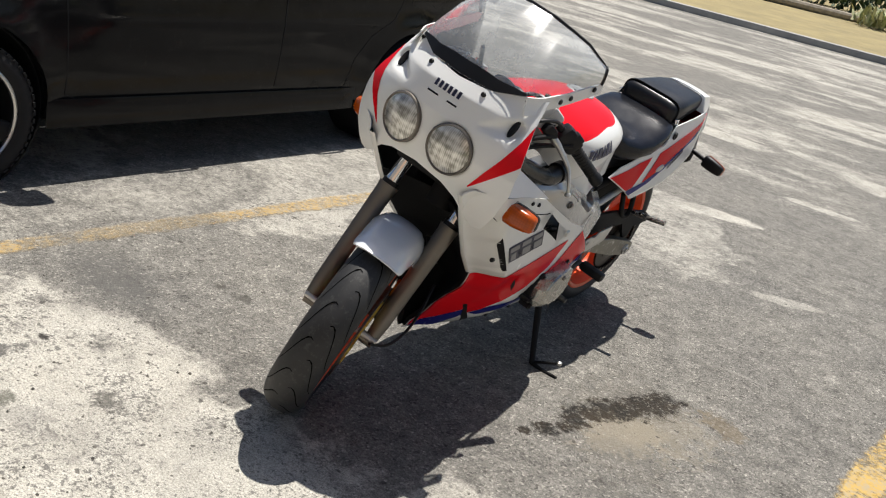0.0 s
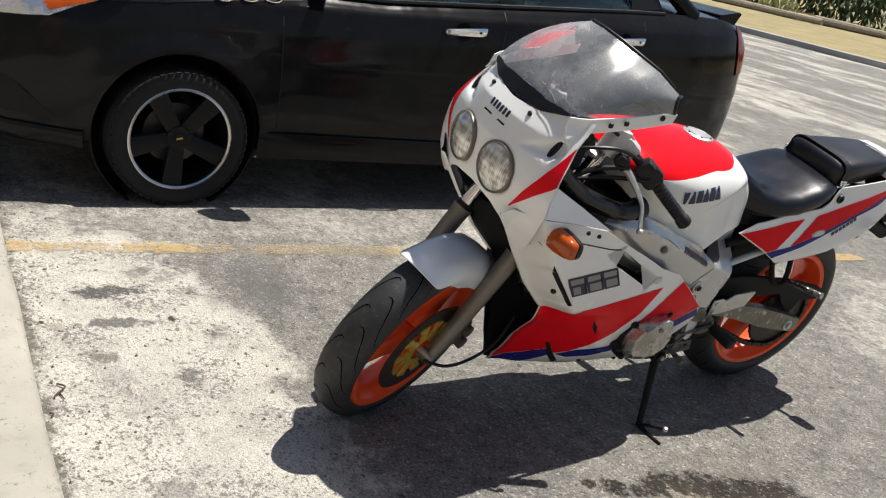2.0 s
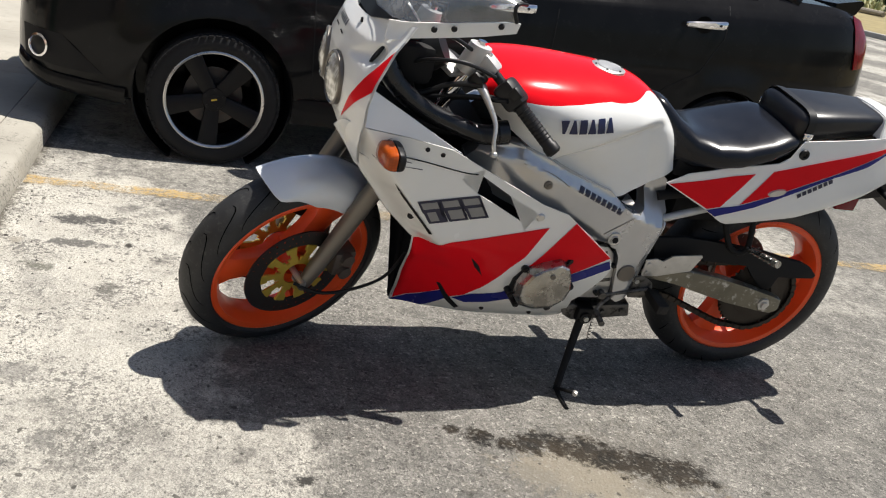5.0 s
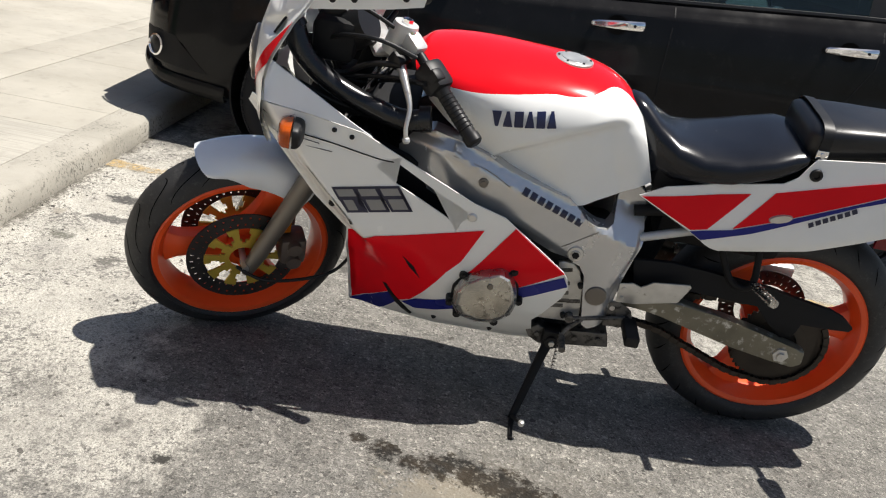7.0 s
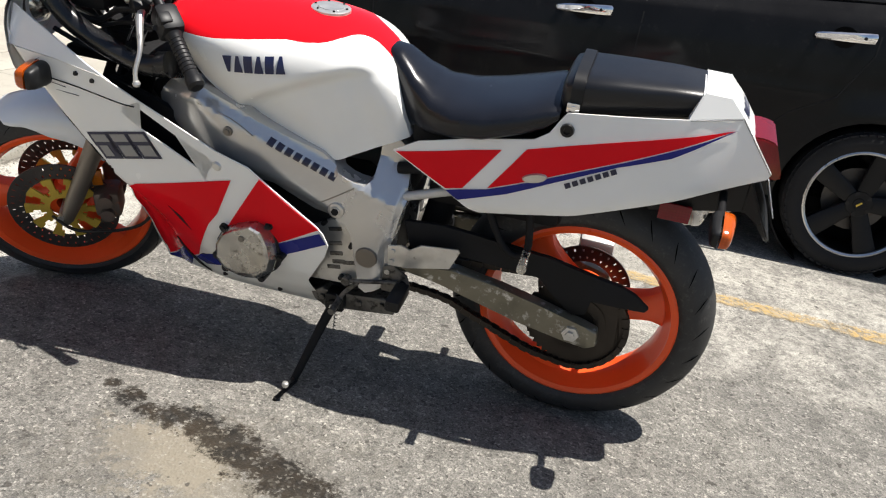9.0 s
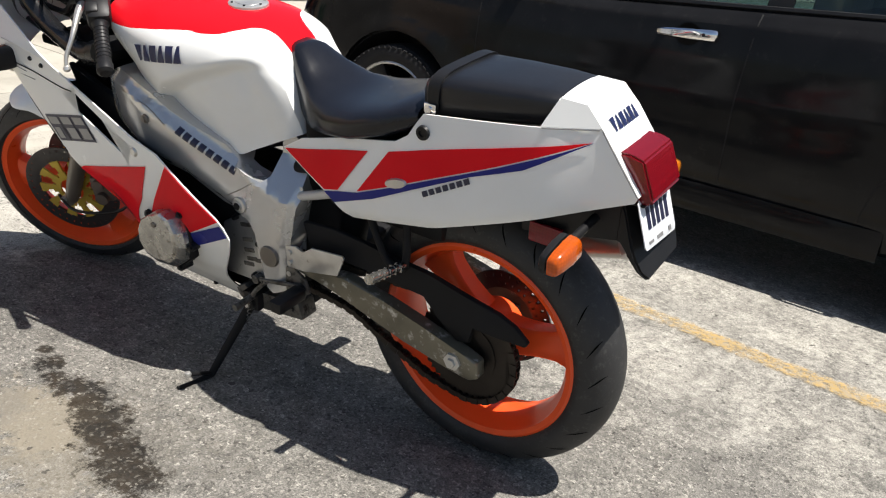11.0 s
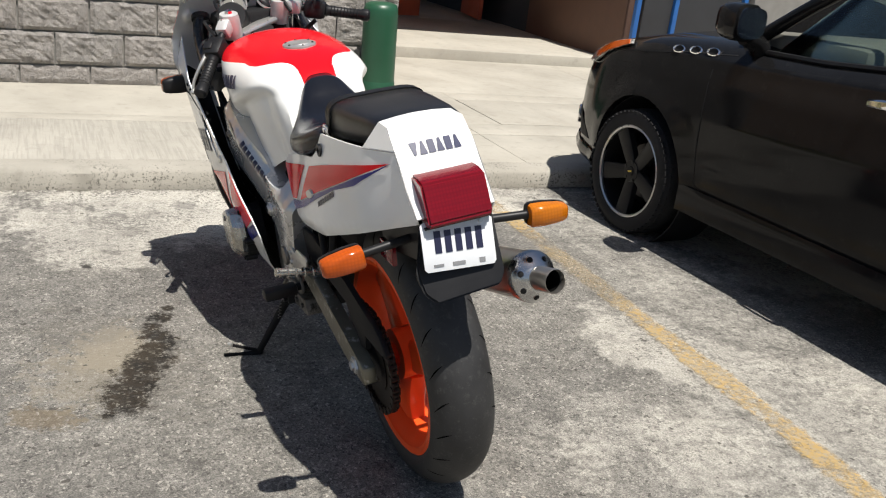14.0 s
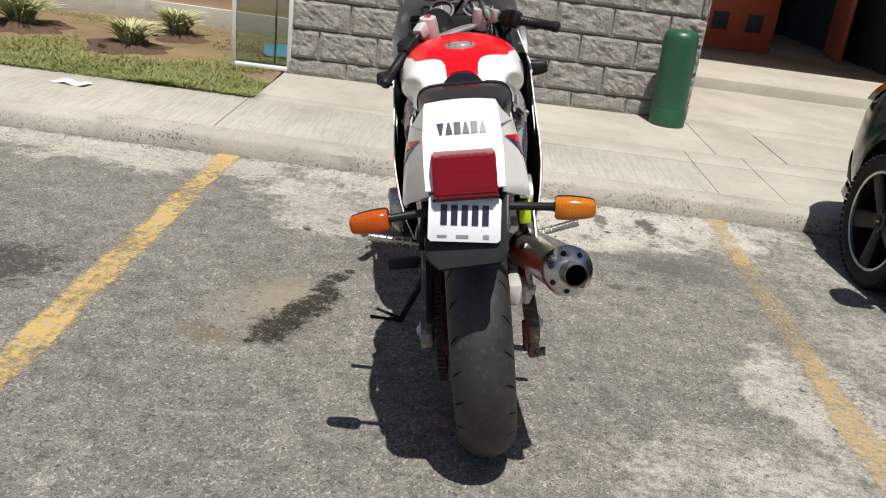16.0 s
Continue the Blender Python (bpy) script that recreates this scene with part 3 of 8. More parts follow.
def tube(bm, pts, r, seg=10, smooth=5, caps=True):
    """A round bar along points; r a number or one for each point."""
    rs = [r] * len(pts) if isinstance(r, (int, float)) else list(r)
    line = catmull(pts, smooth) if smooth > 1 and len(pts) > 2 else [Vector(p) for p in pts]
    m = len(line) - 1
    rad = [float(np.interp(i / m * (len(rs) - 1), range(len(rs)), rs)) for i in range(m + 1)]
    rings, ref = [], None
    for i, p in enumerate(line):
        d = (line[min(i + 1, m)] - line[max(i - 1, 0)]).normalized()
        if ref is None:
            ref = d.orthogonal().normalized()
        ref = (ref - d * ref.dot(d)).normalized()
        side = d.cross(ref)
        rings.append([p + rad[i] * (math.cos(a) * ref + math.sin(a) * side) for a in (2 * math.pi * k / seg for k in range(seg))])
    loft(bm, rings, True, caps)
    return bm


def rod(bm, a, b, r0, r1=None, seg=16):
    return tube(bm, [a, b], [r0, r0 if r1 is None else r1], seg, 1)


def lathe(bm, profile, seg=48, closed=True, axis="y", at=None, caps=False):
    """Turns (radius, along) points about an axis through the origin or at."""
    rings = []
    for k in range(seg):
        a = 2 * math.pi * k / seg
        c, s = math.cos(a), math.sin(a)
        ring = []
        for r, h in profile:
            v = Vector((r * c, h, r * s)) if axis == "y" else Vector((r * c, r * s, h)) if axis == "z" else Vector((h, r * c, r * s))
            ring.append(at @ v if at is not None else v)
        rings.append(ring)
    rings.append(rings[0])
    rows = [[bm.verts.new(p) for p in r] for r in rings[:-1]]
    rows.append(rows[0])
    n = len(profile)
    for a, b in zip(rows, rows[1:]):
        for i in range(n if closed else n - 1):
            j = (i + 1) % n
            if profile[i][0] < 1e-6 and profile[j][0] < 1e-6:
                continue
            bm.faces.new((a[i], a[j], b[j], b[i]))
    bmesh.ops.remove_doubles(bm, verts=bm.verts, dist=1e-6)
    return bm


def box(bm, cx, cy, cz, sx, sy, sz, bev=0.0, m=None):
    """A box by centre and size, with rounded edges."""
    tmp = bmesh.new()
    bmesh.ops.create_cube(tmp, size=1.0, matrix=Matrix.Translation((cx, cy, cz)) @ Matrix.Diagonal((sx, sy, sz, 1)))
    if bev:
        bmesh.ops.bevel(tmp, geom=tmp.edges[:], offset=bev, segments=2, affect="EDGES", profile=0.5)
    append(bm, tmp, m)
    return bm


def append(bm, tmp, m=None):
    if m is not None:
        tmp.transform(m)
    vs = {v: bm.verts.new(v.co) for v in tmp.verts}
    for f in tmp.faces:
        try:
            g = bm.faces.new([vs[v] for v in f.verts])
            g.material_index = f.material_index
        except ValueError:
            pass
    tmp.free()


def slab(bm, poly, y0, y1, bev=0.0, plane="xz"):
    """A plate: a polygon drawn in x, z (or x, y) and given thickness from y0 to y1, with rounded rims."""
    tmp = bmesh.new()
    put = (lambda a, b, c: (a, c, b)) if plane == "xz" else (lambda a, b, c: (a, b, c))
    lo = [tmp.verts.new(put(a, b, y0)) for a, b in poly]
    hi = [tmp.verts.new(put(a, b, y1)) for a, b in poly]
    n = len(poly)
    tmp.faces.new(lo[::-1])
    tmp.faces.new(hi)
    for i in range(n):
        tmp.faces.new((lo[i], lo[(i + 1) % n], hi[(i + 1) % n], hi[i]))
    if bev:
        bmesh.ops.bevel(tmp, geom=[e for e in tmp.edges], offset=bev, segments=2, affect="EDGES", profile=0.5)
    bmesh.ops.triangulate(tmp, faces=[f for f in tmp.faces if len(f.verts) > 4])
    append(bm, tmp)
    return bm


def shell(bm, poly, depth, step=0.03, th=0.004, off=0.0, side=1, inner_slot=0):
    """A curved sheet: the polygon in x, z, bent to y = depth(x, z), with a thickness inwards."""
    tmp = bmesh.new()
    tmp.faces.new([tmp.verts.new((x, 0, z)) for x, z in poly])
    bmesh.ops.triangulate(tmp, faces=tmp.faces[:])
    for ax in (0, 2):
        vals = [p[0 if ax == 0 else 1] for p in poly]
        k = math.ceil(min(vals) / step)
        while k * step < max(vals):
            no = (1, 0, 0) if ax == 0 else (0, 0, 1)
            bmesh.ops.bisect_plane(tmp, geom=tmp.verts[:] + tmp.edges[:] + tmp.faces[:], plane_co=Vector(no) * (k * step), plane_no=no, dist=1e-5)
            k += 1
    bmesh.ops.triangulate(tmp, faces=[f for f in tmp.faces if len(f.verts) > 4])
    outer, inner = {}, {}
    for v in tmp.verts:
        y = depth(v.co.x, v.co.z)
        outer[v] = bm.verts.new((v.co.x, side * (y + off), v.co.z))
        inner[v] = bm.verts.new((v.co.x, side * (y + off - th), v.co.z))
    for f in tmp.faces:
        bm.faces.new([outer[v] for v in f.verts])
        bm.faces.new([inner[v] for v in reversed(f.verts)]).material_index = inner_slot
    for e in tmp.edges:
        if e.is_boundary:
            a, b = e.verts
            bm.faces.new((outer[a], outer[b], inner[b], inner[a]))
    tmp.free()
    return bm


def mark_shapes(w, h):
    """Plain trapezoids and blocks in a row, w long and h high, in the rhythm of the maker's mark."""
    c = w / 6
    out = []
    for k, kind in enumerate("vanana"):
        x0, x1, m = c * (k + 0.06), c * (k + 0.94), c * (k + 0.5)
        if kind == "v":
            out.append([(x0, h), (m - c * 0.13, 0), (m + c * 0.13, 0), (x1, h)])
        elif kind == "a":
            out.append([(x0, 0), (m - c * 0.13, h), (m + c * 0.13, h), (x1, 0)])
        else:
            out.append([(x0 + c * 0.04, 0), (x0 + c * 0.04, h), (x1 - c * 0.04, h), (x1 - c * 0.04, 0)])
    return out


def mark_on(bm, x0, z0, x1, z1, h, depth, off, side):
    """The maker's mark laid on a curved side, from x0, z0 to x1, z1 along its foot."""
    along = Vector((x1 - x0, z1 - z0))
    w = along.length
    along.normalize()
    up = Vector((-along.y, along.x))
    if up.y < 0:
        up = -up
    for poly in mark_shapes(w, h):
        shell(bm, [Vector((x0, z0)) + along * a + up * b for a, b in poly], depth, 0.008, 0.0008, off, side)


def letters_as_bars(bm, n, x0, z0, x1, z1, h, depth, off=0.0012, side=1, fill=0.55):
    """A row of plain upright bars where a maker's name stands."""
    dx, dz = (x1 - x0) / n, (z1 - z0) / n
    up = Vector((-(z1 - z0), x1 - x0)).normalized() * h
    if up.y < 0:
        up = -up
    for k in range(n):
        a = Vector((x0 + dx * (k + 0.12), z0 + dz * (k + 0.12)))
        b = Vector((x0 + dx * (k + 0.12 + fill), z0 + dz * (k + 0.12 + fill)))
        shell(bm, [a, b, b + up, a + up], depth, 0.008, 0.0008, off, side)
    return bm


# ---- the place: car park, kerb, walk, building ----
LOT = pose(0.7345, 1.4495, 0, 0, 0, -26.87)


def ground():
    bm = bmesh.new()
    far = 900
    vs = [bm.verts.new(p) for p in ((-far, -0.0, 0), (far, 0.0, 0), (far, far, 0), (-far, far, 0), (-far, -far, 0), (far, -far, 0))]
    bm.faces.new(vs[:4])
    bm.faces.new((vs[4], vs[5], vs[1], vs[0]))
    tagged(part("ground", bm, ASPHALT, at=LOT.copy()), "sun-bleached grey asphalt with pale cement wash and oil stains", "ground", kind="structure")


ground()


def painted_line(a0, b0, a1, b1, w, mat):
    """A worn paint stripe, laid 4 mm above the asphalt."""
    bm = bmesh.new()
    n = 4
    rows = []
    for k in range(n + 1):
        t = k / n
        rows.append([(a0 + (a1 - a0) * t - w * 0.8, b0 + (b1 - b0) * t, 0.004), (a0 + (a1 - a0) * t + w * 0.8, b0 + (b1 - b0) * t, 0.004)])
    loft(bm, rows, False, False)
    tagged(part("parking_line", bm, mat, at=LOT.copy()), "worn yellow parking bay line on the asphalt", "parking line", "parking lines", "structure")


painted_line(-2.4, 0.02, -2.27, 4.6, 0.11, FAINT)
painted_line(0.085, 0.02, 0.12, 4.6, 0.105, YELLOW)

WALK_Z = 0.095


def kerb_and_walk():
    # kerb: long stones with a worn arris
    bm = bmesh.new()
    prof = [(0.012, 0.0), (0.0, 0.07), (-0.012, WALK_Z - 0.012), (-0.03, WALK_Z), (-0.15, WALK_Z + 0.001), (-0.15, -0.05), (0.012, -0.05)]
    rows = []
    for k in range(161):
        a = -9 + k * 0.1
        j = [0.006 * noise.noise(Vector((a * 3.1, s * 2.3, 1.7))) for s in range(len(prof))]
        rows.append([(a, b + jj, z + (jj * 0.7 if 0 < i < 4 else 0)) for i, ((b, z), jj) in enumerate(zip(prof, j))])
    loft(bm, rows)
    tagged(part("kerb", bm, KERB, at=LOT.copy(), angle=50), "weathered pale concrete kerb with chipped edge", "kerb", kind="structure")
    walkway = thing("pavement", LOT.copy(), "pale concrete walkway in brushed and smooth slabs", "pavement", kind="structure")
    joints = [-9.0, -6.4, -5.0, -3.82, -2.81, -2.45, -1.2, 0.222, 2.6, 5.0, 7.0]
    slabs = []
    for a0, a1 in zip(joints, joints[1:]):
        if -5 <= a0 < -2.5 or a0 == -2.45:
            slabs += [(a0, a1, -0.785, -0.152, 0.0), (a0, a1, -1.072, -0.785, 0.002)]
        else:
            slabs.append((a0, a1, -0.94, -0.152, 0.0))
    slabs += [(-2.66, 0.2, -2.6, -1.072, 0.0), (-2.45, 0.2, -1.072, -0.94, 0.0), (-3.1, -2.66, -2.11, -1.072, 0.0015), (-3.585, -3.1, -1.845, -1.072, 0.004), (-4.9, -3.1, -2.11, -1.845, 0.0), (-4.9, -3.585, -1.845, -1.072, 0.0005),
              (-4.9, -2.66, -4.3, -2.11, 0.0), (-6.4, -4.9, -4.5, -1.072, 0.0), (-6.4, -5.0, -1.072, -0.94, 0.0), (-9, -6.4, -4.5, -0.94, 0.0)]
    for a0, a1, b0, b1, zz in slabs:
        bm = bmesh.new()
        box(bm, (a0 + a1) / 2, (b0 + b1) / 2, WALK_Z - 0.05 + zz, a1 - a0 - 0.0035, b1 - b0 - 0.0035, 0.1, 0.003)
        part("slab", bm, BROOM if a0 > -2.5 and b1 > -0.2 else CONCRETE, walkway)
    bm = bmesh.new()
    box(bm, -4.4, -2.4, 0.042, 9.2, 4.6, 0.09)
    box(bm, 3.6, -0.52, 0.042, 6.8, 0.83, 0.09)
    part("bedding", bm, MORTAR, walkway)


kerb_and_walk()


WALL = LOT @ pose(0.17, -1.84, 0, 0, 0, 4.4)  # block wall: runs along -x, its face looks along +y
WALL_LEN, WALL_H = 2.86, 2.6


def block_wall():
    wall = thing("wall_north", WALL, "grey split-face concrete block wall with mortar joints", "wall", kind="structure")
    bm = bmesh.new()
    box(bm, -WALL_LEN / 2, -0.13, WALL_H / 2, WALL_LEN - 0.02, 0.22, WALL_H)
    part("mortar", bm, MORTAR, wall)


block_wall()


def plain_box(name, mat, centre, size, label, category, kind="structure", m=None, bev=0.006):
    bm = bmesh.new()
    box(bm, *centre, *size, bev)
    return tagged(part(name, bm, mat, at=(LOT if m is None else m).copy()), label, category, kind=kind)


plain_box("wall_return", PINKWALL, (-2.62, -4.35, 1.4), (0.2, 4.2, 2.8), "painted side wall behind the block wall", "wall")
plain_box("wall_garden", PINKWALL, (2.8, -3.45, 1.56), (5.6, 0.2, 2.68), "peach painted wall behind the lawn", "wall")
plain_box("plinth", CONCRETE, (2.8, -3.43, 0.14), (5.6, 0.24, 0.26), "pale rendered plinth along the garden wall", "plinth")
plain_box("step", CONCRETE, (-4.2, -5.0, 0.1), (3.0, 2.55, 0.19), "pale concrete entrance step", "step", bev=0.012)
plain_box("floor_porch", CONCRETE, (-4.2, -7.8, 0.09), (3.0, 3.0, 0.19), "concrete floor inside the dark entrance", "floor")
plain_box("wall_porch", BROWN, (-5.72, -4.6, 1.4), (0.2, 2.0, 2.8), "brown painted porch side wall", "wall")
# gloom of the hall is put into the near-black colour of these two walls
plain_box("wall_inner", DARKWALL, (-5.72, -7.5, 1.4), (0.2, 3.8, 2.8), "inner hall wall, near black with its shade in the colour", "wall")
plain_box("wall_back", DARKWALL, (-4.2, -9.3, 1.4), (3.2, 0.2, 2.8), "back wall of the hall, near black with its shade in the colour", "wall")
plain_box("ceiling", PINKWALL, (-4.2, -6.7, 2.72), (3.3, 5.2, 0.22), "painted porch ceiling slab", "ceiling")
plain_box("wall_east", MORTAR, (-8.2, -3.5, 1.4), (2.4, 0.22, 2.8), "grey block wall beyond the gate", "wall")


def entrance():
    gate = thing("gate", LOT @ Matrix.Translation((-6.3, -3.48, 0.095)), "dark sheet metal gate with blue steel posts", "gate")
    bm = bmesh.new()
    box(bm, 0, 0, 1.1, 1.15, 0.04, 2.1, 0.004)
    part("panel", bm, DARKWALL, gate)
    for x in (-0.62, 0.22, 0.66):
        bm = bmesh.new()
        box(bm, x, 0.035, 1.15, 0.05, 0.05, 2.3, 0.004)
        part("post", bm, BLUEPOST, gate, "blue steel post")
    door = thing("door_1", LOT @ pose(-3.55, -6.02, 0.195, 0, 0, 196), "orange painted metal door with small dark panes, standing open", "door", kind="structure")
    bm = bmesh.new()
    box(bm, 0.5, 0, 1.05, 1.0, 0.05, 2.06, 0.006)
    part("leaf", bm, DOORORANGE, door)
    for x in (0.28, 0.72):
        for z in (0.32, 0.86, 1.4):
            for s in (-1, 1):
                bm = bmesh.new()
                box(bm, x, s * 0.027, z, 0.2, 0.008, 0.2, 0.003)
                part("pane", bm, DARKWALL, door, "small dark pane")
    door = thing("door_2", LOT @ pose(-5.5, -7.2, 0.195, 0, 0, 80), "dark orange door leaf inside the hall", "door", kind="structure")
    bm = bmesh.new()
    box(bm, 0.45, 0, 1.05, 0.9, 0.05, 2.06, 0.006)
    part("leaf", bm, DOORORANGE, door)


entrance()


def bollard():
    b = thing("bollard", LOT @ pose(-2.488, -1.83, WALK_Z, 0, 2.0, 0), "dark green painted steel pipe bollard with rounded cap by the wall", "bollard")
    bm = bmesh.new()
    lathe(bm, [(0.0, 0.12), (0.118, 0.12), (0.118, 0.56), (0.116, 0.6), (0.105, 0.632), (0.075, 0.645), (0.0, 0.648)], 36, False, "z")
    part("pipe", bm, GREENPIPE, b, angle=60)
    bm = bmesh.new()
    lathe(bm, [(0.0, 0.0), (0.122, 0.0), (0.122, 0.112), (0.118, 0.122), (0.0, 0.122)], 36, False, "z")
    part("base", bm, GREENPIPE, b)


bollard()


def leaning_window():
    w = thing("window_frame", LOT @ pose(0.36, -1.86, WALK_Z + 0.01, -9, 0, 4), "white framed glass pane leaning upright on the lawn", "window pane")
    for x, z, sx, sz in ((-0.19, 0.55, 0.028, 1.1), (0.19, 0.55, 0.028, 1.1), (0, 0.014, 0.408, 0.028), (0, 1.086, 0.408, 0.028)):
        bm = bmesh.new()
        box(bm, x, 0, z, sx, 0.04, sz, 0.003)
        part("rail", bm, FRAMEWHITE, w)
    for x in (-0.09,):
        bm = bmesh.new()
        box(bm, x, -0.012, 0.55, 0.012, 0.012, 1.04, 0.002)
        part("sash_bar", bm, CONCRETE, w)
    bm = bmesh.new()
    box(bm, 0, 0, 0.55, 0.36, 0.006, 1.05)
    part("pane", bm, HOUSEGLASS, w)


leaning_window()


def blue_sheet():
    bm = bmesh.new()
    rows = [[(0.035 * i, 0.04 * j, 0.03 + 0.05 * abs(noise.noise(Vector((i * 0.5, j * 0.6, 2)))) + 0.03 * math.sin(j * 0.9)) for j in range(6)] for i in range(8)]
    loft(bm, rows, False, False)
    tagged(part("plastic_sheet", bm, BLUESHEET, at=LOT @ pose(0.25, -2.6, 0.1, 0, 0, 8)), "crumpled blue plastic sheet on the lawn behind the pane", "plastic sheet")


blue_sheet()


def blades(bm, spots, h0, h1, w, lean, rnd, droop=1.0):
    """Bent three-sided leaves at the given spots."""
    for a, b, z in spots:
        t = rnd.uniform(0, 6.283)
        h = rnd.uniform(h0, h1)
        l = rnd.uniform(0.1, lean) * h
        d, s = Vector((math.cos(t), math.sin(t), 0)), Vector((-math.sin(t), math.cos(t), 0)) * w
        p = Vector((a, b, z))
        v = [bm.verts.new(q) for q in (p - s, p + s, p + d * l * 0.4 + s * 0.8 + Vector((0, 0, h * 0.6)), p + d * l * 0.4 - s * 0.8 + Vector((0, 0, h * 0.6)), p + d * l + Vector((0, 0, h * droop)))]
        bm.faces.new((v[0], v[1], v[2], v[3]))
        bm.faces.new((v[3], v[2], v[4]))


def lawn():
    rnd = random.Random(4)
    bm = bmesh.new()
    n = 40
    rows = []
    for i in range(n + 1):
        b = -0.95 - 2.4 * i / n
        rows.append([(a, b, 0.085 + 0.03 * noise.noise(Vector((a * 1.6, b * 1.6, 0))) + 0.02 * i / n) for a in np.linspace(0.21, 5.6, 60)])
    loft(bm, rows, False, False)
    tagged(part("lawn", bm, SOIL, at=LOT.copy()), "patchy lawn of green and dry grass on brown soil", "lawn", kind="structure")
    mesh = bmesh.new()
    spots = []
    while len(spots) < 60000:
        a, b = 0.22 + 3.8 * rnd.random() ** 1.4, -0.95 - 2.3 * rnd.random() ** 1.5
        bare = smooth01(1.5 - 1.1 * math.hypot((a - 1.25) / 0.42, (b + 2.3) / 0.62)) + smooth01(1.4 - math.hypot((a - 2.3) / 0.4, (b + 2.3) / 0.5))
        thick = 0.58 + 1.3 * noise.noise(Vector((a * 1.9, b * 2.4, 3))) + 0.5 * smooth01((b + 1.75) / 0.4) - 0.1 - 1.2 * bare
        if rnd.random() < thick:
            spots.append((a, b, 0.08 + 0.03 * noise.noise(Vector((a * 1.6, b * 1.6, 0)))))
    blades(mesh, spots, 0.01, 0.042, 0.0032, 3.2, rnd)
    tagged(part("grass", mesh, GRASS, at=LOT.copy()), "short green and straw coloured grass blades", "grass", kind="stuff")
    for a, b, r, h in ((1.34, -2.02, 0.2, 0.27), (1.22, -2.72, 0.2, 0.3), (2.26, -2.3, 0.26, 0.34)):
        plant = thing("plant", LOT @ Matrix.Translation((a, b, 0.09)), "low tuft of pale green striped leaves on bare soil", "plant", "garden tufts")
        mesh = bmesh.new()
        for k in range(300):
            t = rnd.uniform(0, 6.283)
            d, sd = Vector((math.cos(t), math.sin(t), 0)), Vector((-math.sin(t), math.cos(t), 0))
            root = d * r * 0.3 * rnd.random()
            out, up, w = r * rnd.uniform(0.25, 1.25), h * rnd.uniform(0.55, 1.0), rnd.uniform(0.006, 0.01)
            prev = None
            for i in range(6):
                q = i / 5
                c = root + d * out * q ** 1.5 + Vector((0, 0, up * (1.35 * q - 0.62 * q ** 2.6))) + sd * 0.02 * q * math.sin(k)
                row = [mesh.verts.new(c - sd * w * (1 - q ** 3)), mesh.verts.new(c + sd * w * (1 - q ** 3) + Vector((0, 0, 0.002)))] if i < 5 else [mesh.verts.new(c)]
                if prev:
                    mesh.faces.new((prev[0], prev[1], *reversed(row)))
                prev = row
        part("leaves", mesh, TUFT, plant)
        mound = bmesh.new()
        lathe(mound, [(0.0, 0.04), (r * 0.5, 0.04), (r * 0.9, 0.03), (r * 1.3, 0.008), (r * 1.7, -0.02), (0.0, -0.03)], 28, False, "z")
        for q in mound.verts:
            q.co *= 1 + 0.6 * noise.noise(Vector((q.co.x * 9 + a, q.co.y * 9, q.co.z * 9)))
        part("soil_mound", mound, EARTH, plant)
    bm = bmesh.new()
    rows = [[(1.08 + 0.2 * i / 8 + 0.01 * j, -0.72 - 0.03 * i / 8 + 0.05 * j, WALK_Z + 0.008 + 0.006 * math.sin(i * 1.3 + j)) for j in range(3)] for i in range(9)]
    loft(bm, rows, False, False)
    tagged(part("paper_strip", bm, PAPER, at=LOT.copy()), "crumpled strip of white paper on the walkway", "litter")


lawn()


